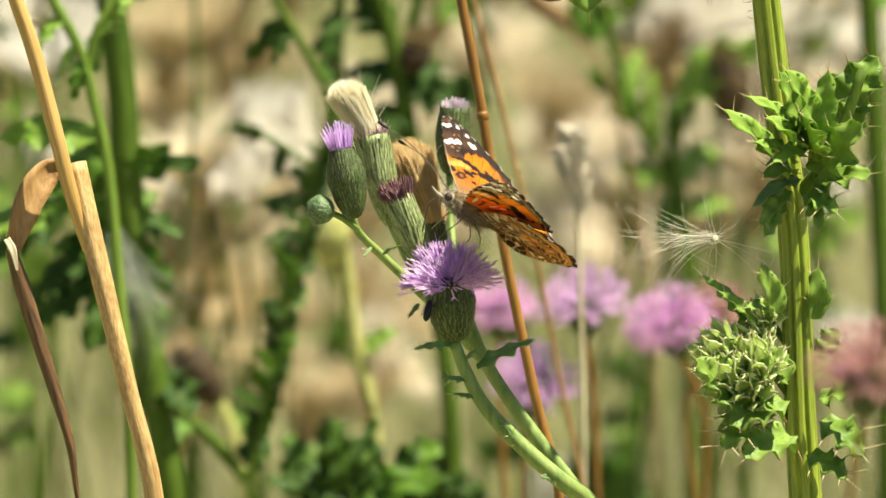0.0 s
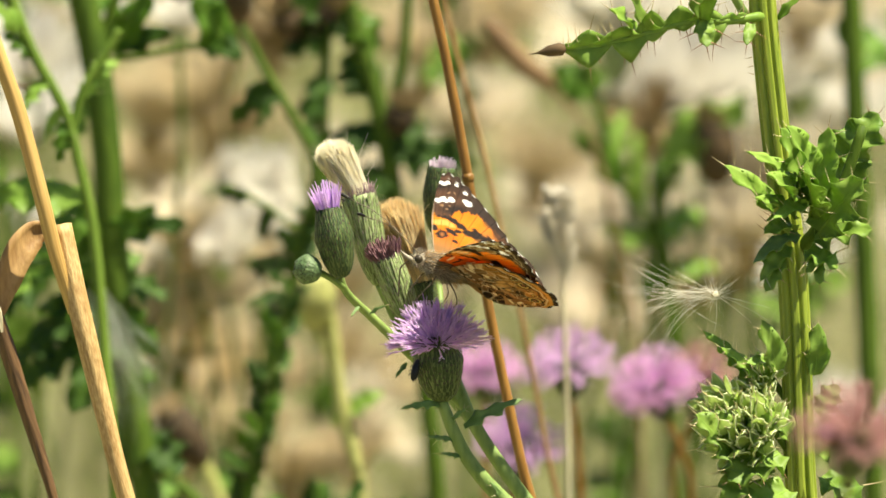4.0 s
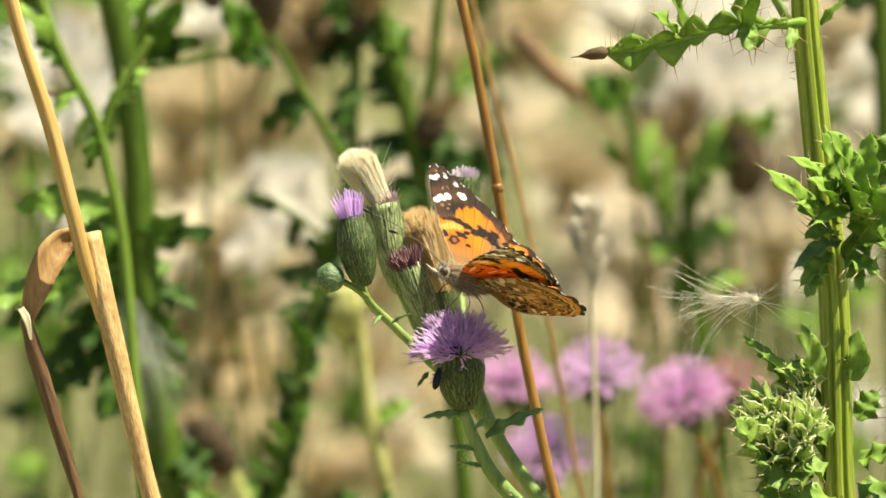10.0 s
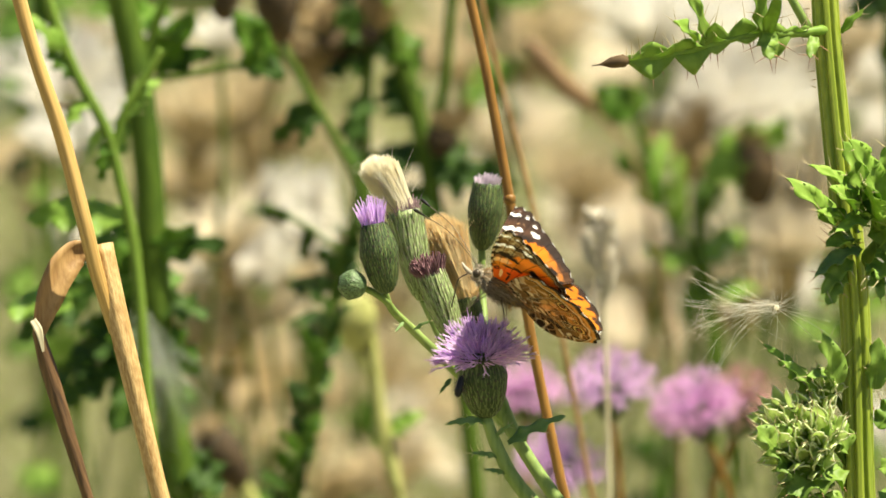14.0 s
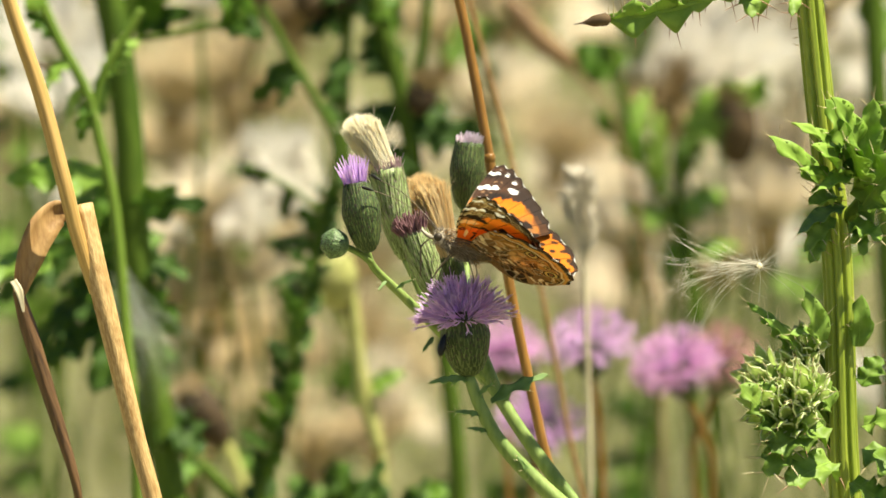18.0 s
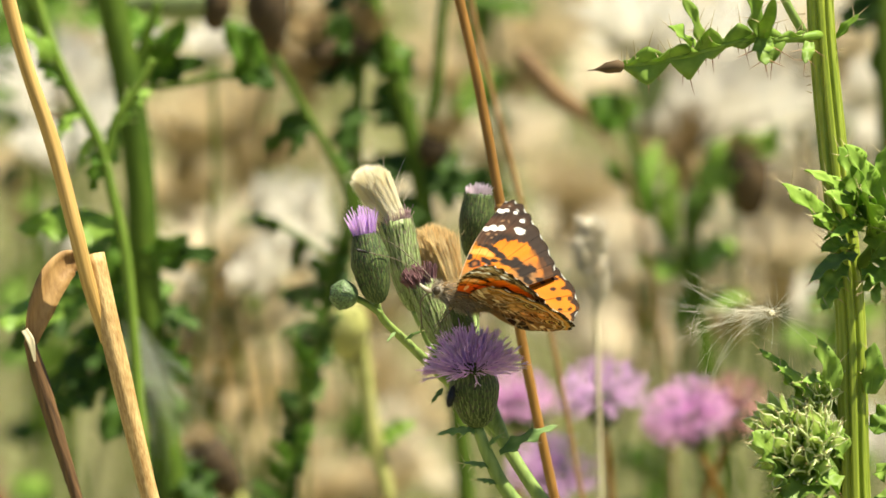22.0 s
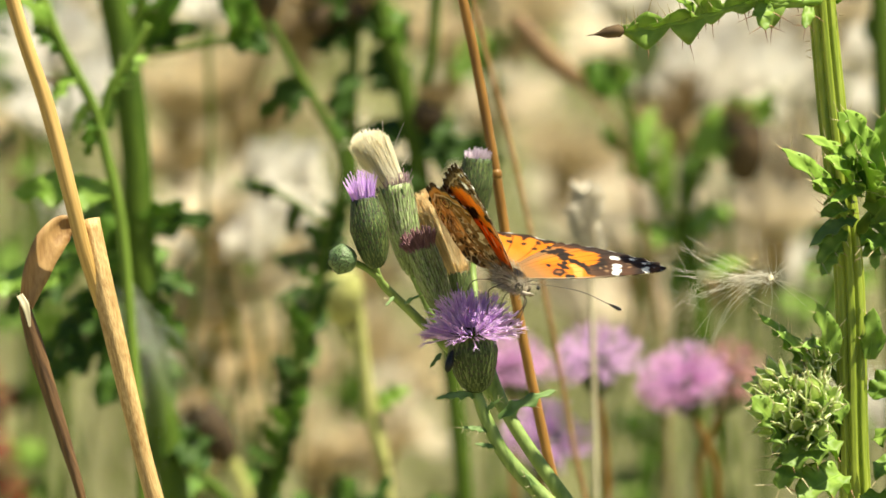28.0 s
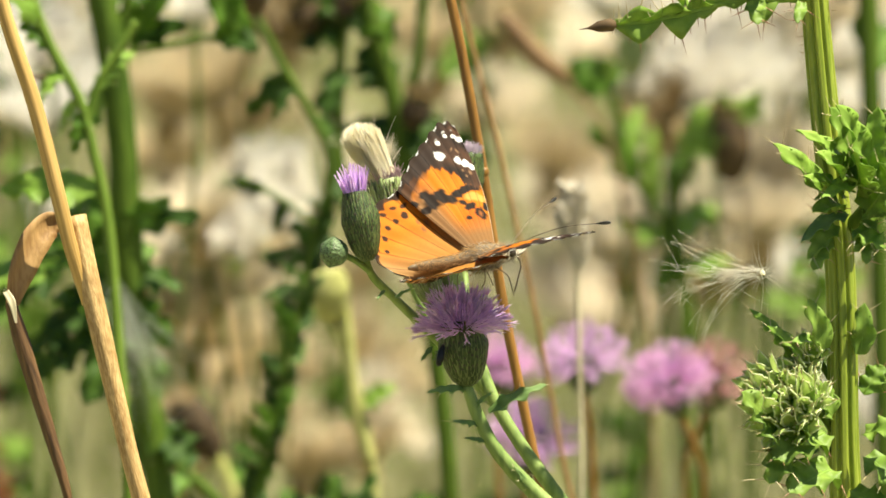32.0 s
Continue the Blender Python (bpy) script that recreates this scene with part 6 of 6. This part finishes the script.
def build_butterfly():
    bf = thing("butterfly", spot(900, 560), "orange, black and white butterfly feeding on the thistle", "butterfly")
    u = SIZE
    bm = bmesh.new()
    X = Vector((1, 0, 0))
    rows = ((-12.5, 0.25, 0.9), (-11.5, 0.5, 0.8), (-9.5, 0.75, 0.6), (-6.5, 0.9, 0.3), (-3.5, 1.0, 0.1), (-2, 1.4, -0.1), (0.8, 2.0, -0.3), (3.0, 1.95, -0.4), (4.5, 1.6, -0.5), (5.2, 1.2, -0.5))
    rings = []
    for x, r, z in rows:
        rings.append([bm.verts.new(Vector((x, r * math.cos(k * math.pi / 9), z + r * 1.05 * math.sin(k * math.pi / 9))) * u) for k in range(18)])
    for a, b in zip(rings, rings[1:]):
        for k in range(18):
            bm.faces.new((a[k], b[k], b[(k + 1) % 18], a[(k + 1) % 18]))
    bm.faces.new(rings[0])
    bm.faces.new(rings[-1][::-1])
    body = part("body", bm, M_BODY, bf, local=True)
    random.seed(71)
    bm = bmesh.new()
    for i in range(2600):
        x = rnd(-11, 5.8)
        an = rnd(0, 6.283)
        r = float(np.interp(x, [q[0] for q in rows], [q[1] for q in rows]))
        p = Vector((x, r * math.cos(an), float(np.interp(x, [q[0] for q in rows], [q[2] for q in rows])) + r * math.sin(an))) * u
        w = Vector((-0.8, math.cos(an), math.sin(an) * 0.9)).normalized()
        strand(bm, p, w, rnd(0.6, 1.7) * u * (1.0 if x > -1 else 0.45), 0.04 * u, Vector((-0.4, rnd() * 0.5, rnd() * 0.5)), 2, 1 if x < rnd(-1.5, 1.0) or an < 2.6 and rnd(0, 1) < 0.5 else 0, 0.3)
    part("fur", bm, [M_FUR, M_FUR_GOLD], body, "grey-brown body hair", "stuff", local=True)
    bm = bmesh.new()
    bmesh.ops.create_uvsphere(bm, u_segments=16, v_segments=10, radius=1.15 * u)
    bmesh.ops.translate(bm, verts=bm.verts, vec=Vector((5.9, 0, -0.6)) * u)
    for i in range(420):
        w = Vector((rnd(-0.5, 1), rnd(), rnd())).normalized()
        if abs(w.y) < 0.72:
            strand(bm, Vector((5.9, 0, -0.6)) * u + w * 1.1 * u, (w + Vector((-0.5, 0, 0.25))).normalized(), rnd(0.5, 1.3) * u, 0.04 * u, Vector((-0.3, rnd() * 0.4, rnd() * 0.4)), 2, 0, 0.3)
    part("head", bm, M_FUR, bf, local=True)
    for s in (1, -1):
        bm = bmesh.new()
        bmesh.ops.create_uvsphere(bm, u_segments=14, v_segments=9, radius=0.72 * u)
        bmesh.ops.translate(bm, verts=bm.verts, vec=Vector((6.25, s * 0.78, -0.5)) * u)
        part("eye", bm, M_EYE, bf, local=True)
        bm = bmesh.new()
        pts = [Vector(q) * u for q in ((6.6, s * 0.5, 0.4), (10.4, s * 2.4, 2.0), (14.4, s * 5.0, 3.2), (18.9, s * 7.8, 3.4))]
        cs = curve(pts, 16)
        tube(bm, cs, 0.065 * u, 6)
        ant = part("antenna", bm, M_LIMB, bf, local=True)
        bm = bmesh.new()
        w = (cs[-1] - cs[-2]).normalized()
        round_shape(bm, cs[-1] - w * 0.4 * u, w, [(0, 0.08 * u), (0.9 * u, 0.24 * u), (1.7 * u, 0.30 * u), (2.2 * u, 0.22 * u), (2.4 * u, 0.05 * u)], 10)
        part("club", bm, M_CLUB, ant, "black antenna club", local=True)
        bm = bmesh.new()
        pts = [Vector(q) * u for q in ((7.0, s * 0.3, -1.1), (8.3, s * 0.42, -0.9), (9.3, s * 0.3, -0.4))]
        tube(bm, curve(pts, 8), [0.30 * u, 0.34 * u, 0.36 * u, 0.34 * u, 0.30 * u, 0.25 * u, 0.2 * u, 0.13 * u, 0.05 * u], 6)
        part("palp", bm, M_FUR, bf, local=True)
        for lx, fx in ((2.6, 4.0), (0.6, -1.8)):
            bm = bmesh.new()
            pts = [Vector(q) * u for q in ((lx, s * 1.6, -1.8), (lx + 0.6 * (fx - lx), s * 4.0, -3.0), (fx, s * 3.8, -4.6), (fx + 0.6, s * 3.4, -6.8))]
            tube(bm, curve(pts, 14), 0.095 * u, 6)
            part("leg", bm, M_LIMB, bf, local=True)
    bm = bmesh.new()
    tube(bm, curve([Vector(q) * u for q in ((7.4, 0, -1.3), (8.2, 0, -3.0), (7.4, 0, -5.4), (6.6, 0, -7.5))], 14), 0.13 * u, 6)
    part("proboscis", bm, M_LIMB, bf, local=True)
    for ob in [q for q in bf.children_recursive if q.type == "MESH"]:      # the thorax lies under the wing roots
        ob.data.transform(Matrix.Translation((0.95 * u, 0, 1.75 * u)))
    out = [bf]
    for s in (1, -1):
        out += [wing("forewing", True, fore_upper, fore_under, s, bf), wing("hindwing", False, hind_upper, hind_under, s, bf)]
    return out


butterfly, fore_left, hind_left, fore_right, hind_right = build_butterfly()


# ---------------------------------------------------------------- what moves
def perch(x, z, heading, climb, lean):
    """The butterfly's pose: millimetres right of and above the line of sight, the way that it faces, head-up pitch, roll."""
    c = EYE + (FOCUS * AHEAD + RIGHT * (x / 1000) + UP * (z / 1000)) * 1.0035
    return Matrix.Translation(c) @ Matrix.Rotation(radians(heading), 4, "Z") @ Matrix.Rotation(radians(-climb), 4, "Y") @ Matrix.Rotation(radians(lean), 4, "X")


def flap(side, lift, sweep, fore):
    """A wing raised by lift and drawn back by sweep about its root."""
    at = FORE_ROOT if fore else HIND_ROOT
    root = Vector((at[0], side * at[1], 0)) * SIZE
    return Matrix.Rotation(radians(side * lift), 4, "X") @ Matrix.Translation(root) @ Matrix.Rotation(radians(side * sweep), 4, "Z") @ Matrix.Translation(-root) @ Matrix.Translation((0, 0, 0.45 * SIZE if fore else 0))


def sway(foot, dx, dz, height=0.85):
    """A plant that leans by dx millimetres at its head and gives by dz."""
    return Matrix.Translation(foot + Vector((0, 0, dz / 1000))) @ Matrix.Rotation(dx / 1000 / height, 4, "Y")


def motions():
    # seconds, place, heading, climb, lean, lift of the left and right wings, sweep of the forewings and of the
    # hindwings, and by how much the left and right hindwings hang lower
    rows = (
    (0, 13.2, -15.8, 193.3, 32.7, -4.0, 15.4, 20.1, 16.1, 3.1, 1.9, 3.0),
    (1, 14.3, -15.5, 184.7, 37.7, 0.6, 17.2, 16.9, 15.7, 3.8, 1.4, 3.0),
    (2, 12.3, -14.5, 172.4, 25.7, 2.0, 19.8, 16.4, 24.0, 5.1, 0.7, 2.0),
    (3, 11.1, -14.6, 180.5, 23.9, -0.7, 21.8, 23.5, 25.1, 6.2, 0.2, 0.0),
    (5.5, 11.2, -15.0, 202.4, 25.0, -8.2, 18.2, 26.6, 29.4, 2.3, 0.3, 0.0),
    (6, 13.9, -15.3, 203.4, 26.8, -7.7, 20.1, 28.8, 24.3, 1.5, 0.3, 0.0),
    (7, 12.6, -15.2, 202.7, 22.9, -6.9, 18.7, 29.4, 23.9, 3.6, 0.7, 0.0),
    (8, 12.1, -14.9, 211.1, 23.1, -10.9, 18.9, 29.8, 19.7, 7.2, -0.3, -0.3),
    (9, 11.3, -14.7, 206.6, 19.1, -8.3, 20.0, 29.8, 19.6, 7.6, 0.4, -1.4),
    (10, 10.1, -14.8, 198.6, 21.9, -6.1, 20.2, 28.1, 16.9, 7.4, 0.5, -0.4),
    (11, 10.6, -14.9, 198.8, 21.6, -7.9, 18.9, 26.7, 19.7, 8.9, 0.5, -0.6),
    (12, 13.2, -14.7, 189.8, 27.7, -5.0, 19.7, 25.2, 18.0, 8.6, 0.5, 0.6),
    (12.5, 12.9, -13.4, 186.8, 28.0, -3.7, 12.3, 19.5, 15.4, 5.3, 0.2, 1.8),
    (13, 14.2, -13.7, 182.0, 34.6, -0.5, 20.0, 20.6, 18.6, 2.0, 0.0, 3.0),
    (14, 14.0, -14.9, 175.7, 33.5, 1.5, 23.4, 20.4, 17.8, 2.0, 0.0, 0.0),
    (14.5, 14.5, -14.4, 176.1, 24.5, -0.8, 13.4, 17.9, 18.2, 2.7, 0.0, 0.0),
    (16.5, 11.3, -15.0, 174.9, 22.2, -0.3, 21.0, 22.9, 25.4, 5.5, 0.0, 0.0),
    (17, 12.1, -14.6, 174.7, 23.7, 0.2, 24.2, 23.4, 25.9, 6.2, 0.0, 0.0),
    (18, 11.3, -14.4, 175.4, 22.1, 0.7, 24.5, 23.5, 27.1, 6.7, 0.3, 0.0),
    (19, 10.8, -14.5, 177.5, 21.4, 0.6, 22.8, 21.8, 28.2, 7.2, 0.6, 0.0),
    (20, 12.4, -14.9, 179.3, 26.6, -1.4, 23.8, 25.8, 31.0, 5.8, 0.6, 3.0),
    (21, 10.4, -15.2, 183.4, 18.0, -3.3, 24.5, 28.2, 32.2, 5.8, 0.6, 0.0),
    (22, 9.0, -14.4, 177.2, 17.9, -3.6, 23.5, 28.0, 31.8, 6.7, -0.5, 0.0),
    (22.5, 7.4, -16.3, 176.7, 18.5, -3.9, 25.3, 35.4, 32.5, 8.6, -0.6, 0.7),
    (23, 8.7, -14.5, 163.8, 17.3, -0.4, 29.1, 30.8, 31.0, 10.4, -0.7, 1.3),
    (23.5, 9.7, -14.8, 176.9, 20.5, -1.4, 31.7, 34.4, 31.5, 9.1, -0.3, 0.7),
    (24, 11.4, -14.4, 185.2, 15.6, -2.9, 30.7, 35.2, 27.8, 7.7, 0.2, 0.0),
    (24.5, 10.2, -15.0, 196.7, 13.7, -8.2, 25.9, 39.1, 34.2, 5.4, 0.3, 0.0),
    (25, 10.5, -16.5, 203.1, 15.0, -9.7, 28.7, 37.7, 29.2, 3.0, 0.3, 0.0),
    (25.5, 12.1, -15.0, 224.3, 17.3, -13.2, 33.6, 37.0, 29.2, 2.3, 0.1, 0.0),
    (27.5, 13.7, -14.3, 295.9, -14.3, -11.7, 13.4, 43.5, 20.0, 2.0, 0.0, 0.0),
    (28, 14.0, -14.6, 302.9, -16.1, -16.4, 18.0, 35.7, 16.7, 2.0, 0.0, 0.0),
    (29, 14.5, -14.7, 309.2, -19.6, -16.7, 18.8, 34.2, 18.3, 3.2, 0.0, 0.5),
    (30, 15.0, -13.3, 314.5, -13.0, -14.2, 28.0, 42.2, 13.1, 4.4, 0.0, 0.9),
    (30.5, 13.4, -13.4, 351.3, -18.9, 0.7, 37.2, 35.4, 12.4, 1.7, -0.6, 1.3),
    (31, 15.1, -13.4, 376.7, -10.5, 12.4, 35.7, 29.8, 16.2, 8.9, -0.6, 1.0),
    (32, 11.7, -13.2, 387.9, 9.2, 6.9, 37.8, 18.6, 13.8, 4.9, -0.6, 1.2),
    )
    walk(butterfly, [(r[0], perch(*r[1:6])) for r in rows])
    walk(fore_left, [(r[0], flap(1, r[6], r[8], True)) for r in rows])
    walk(hind_left, [(r[0], flap(1, r[6] - r[10], r[9], False)) for r in rows])
    walk(fore_right, [(r[0], flap(-1, r[7], r[8], True)) for r in rows])
    walk(hind_right, [(r[0], flap(-1, r[7] - r[11], r[9], False)) for r in rows])
    # the wind: seconds, sideways and upward give in millimetres
    bloom = (
    (0, -1.65, -1.85), (0.5, -1.14, -1.67), (1, -1.23, -1.58), (1.5, -1.61, -1.57), (2, -1.02, -1.36), (2.5, -0.96, -1.60),
    (3, -0.95, -1.50), (3.5, -1.18, -1.45), (5.5, -1.10, -1.03), (6, -0.26, -0.97), (6.5, -0.89, -1.10), (7, -0.86, -0.87),
    (7.5, -1.27, -1.30), (8, -1.33, -0.72), (8.5, -1.75, -1.13), (9, -1.24, -0.42), (9.5, -0.67, -0.15), (10, -2.54, -1.08),
    (10.5, -0.55, -0.05), (11, -1.97, -1.00), (11.5, -1.87, -0.83), (12, -0.35, -0.67), (12.5, -1.06, -0.62), (13, 0.00, -0.00),
    (13.5, 0.31, -0.15), (14, -0.47, -0.42), (14.5, 0.20, -0.45), (16.5, -0.25, -0.57), (17, 0.33, -0.37), (17.5, -0.29, -0.58),
    (18, -0.03, -0.42), (18.5, -0.05, -0.52), (19, -0.22, -0.63), (19.5, 0.09, -0.62), (20, -0.21, -0.78), (20.5, -0.64, -0.81),
    (21, -0.66, -0.77), (21.5, -1.64, -1.46), (22, -0.51, -0.56), (22.5, -1.25, -1.12), (23, -0.44, -0.70), (23.5, -0.32, -0.67),
    (24, 0.31, -0.60), (24.5, 0.10, -0.38), (25, 0.14, -0.78), (25.5, 0.82, -0.24), (27.5, 0.18, -0.29), (28, 0.26, -0.40),
    (28.5, 0.60, -0.15), (29, 0.72, -0.11), (29.5, 0.55, -0.12), (30, 1.31, 0.27), (30.5, 0.37, -0.12), (31, 1.03, 0.46),
    (31.5, 0.55, -0.32), (32, 1.18, 0.37),
    )
    walk(thistle, [(t, sway(thistle.location.copy(), dx, dz)) for t, dx, dz in bloom])
    at = beetle.location.copy()
    walk(beetle, [(t, Matrix.Translation(at + Vector((dx, 0, dz)) / 1000)) for t, dx, dz in bloom])
    gust = (
    (0, -6.79, -3.06), (0.5, -6.76, -2.96), (1, -6.34, -3.00), (1.5, -4.85, -2.56), (2, -5.10, -2.53), (2.5, -4.43, -2.63),
    (3, -4.36, -2.51), (3.5, -3.98, -2.22), (5.5, -2.75, -1.05), (6, 0.98, -1.18), (6.5, 0.06, -0.97), (7, -0.34, -1.19),
    (7.5, -1.88, -1.44), (8, -0.43, -0.78), (8.5, -2.23, -1.00), (9, -2.87, -0.57), (9.5, -1.96, -1.11), (10, -1.51, -0.49),
    (10.5, -0.60, -0.51), (11, -1.01, -0.60), (11.5, -1.66, -0.80), (12, -1.11, -0.91), (12.5, -2.24, -0.64), (13, 0.00, -0.00),
    (13.5, -0.40, -0.25), (14, 0.23, -0.09), (14.5, 1.12, -0.16), (16.5, 0.49, -0.25), (17, 1.25, 0.00), (17.5, 0.15, -0.00),
    (18, 0.75, -0.17), (18.5, 0.08, 0.04), (19, 0.37, -0.12), (19.5, -0.29, -0.23), (20, 0.62, -0.05), (20.5, -1.76, 0.17),
    (21, 0.72, 0.26), (21.5, -1.45, 0.32), (22, 0.99, 0.66), (22.5, 1.04, 0.82), (23, 0.99, 0.51), (23.5, 2.39, 0.72),
    (24, 1.10, 0.54), (24.5, 1.83, 0.92), (25, 2.05, 0.51), (25.5, 2.29, 1.03), (27.5, 1.62, 0.93), (28, 1.83, 0.83),
    (28.5, 2.25, 0.97), (29, 2.16, 0.92), (29.5, 2.24, 1.31), (30, 2.40, 1.22), (30.5, 2.37, 1.18), (31, 2.33, 1.35),
    (31.5, 2.48, 0.94), (32, 2.77, 1.67),
    )
    walk(tall, [(t, sway(tall.location.copy(), dx, dz)) for t, dx, dz in gust])
    at2 = down.location.copy()
    walk(down, [(t, Matrix.Translation(at2 + Vector((dx, 0, dz)) / 1000)) for t, dx, dz in gust])
    # a bloom near the lens swings out of view
    at4 = near_bloom.location.copy()
    walk(near_bloom, [(t, Matrix.Translation(at4 + Vector((dx, 0, 0)) / 1000)) for t, dx in ((0, 0), (5.5, 0), (6.2, 1), (7, 5), (8, 12), (9, 16), (32, 18))])
    # the dock swings into the edge of the view
    at3 = dock.location.copy()
    walk(dock, [(t, Matrix.Translation(at3 + Vector((dx, 0, dz)) / 1000)) for t, dx, dz in (
        (0, -30, 0), (14, -30, 0), (19, -14, -2), (21, -9, -1), (22, -6, 1), (23, 0.5, 4), (23.5, 2, 5), (24, 1, 5), (24.5, -1, 4), (25, -3, 2),
        (25.5, -4, 0), (27.5, -2.8, -2), (29, -2.8, -2), (30, -2.8, -2), (32, -3.0, -2))])


motions()
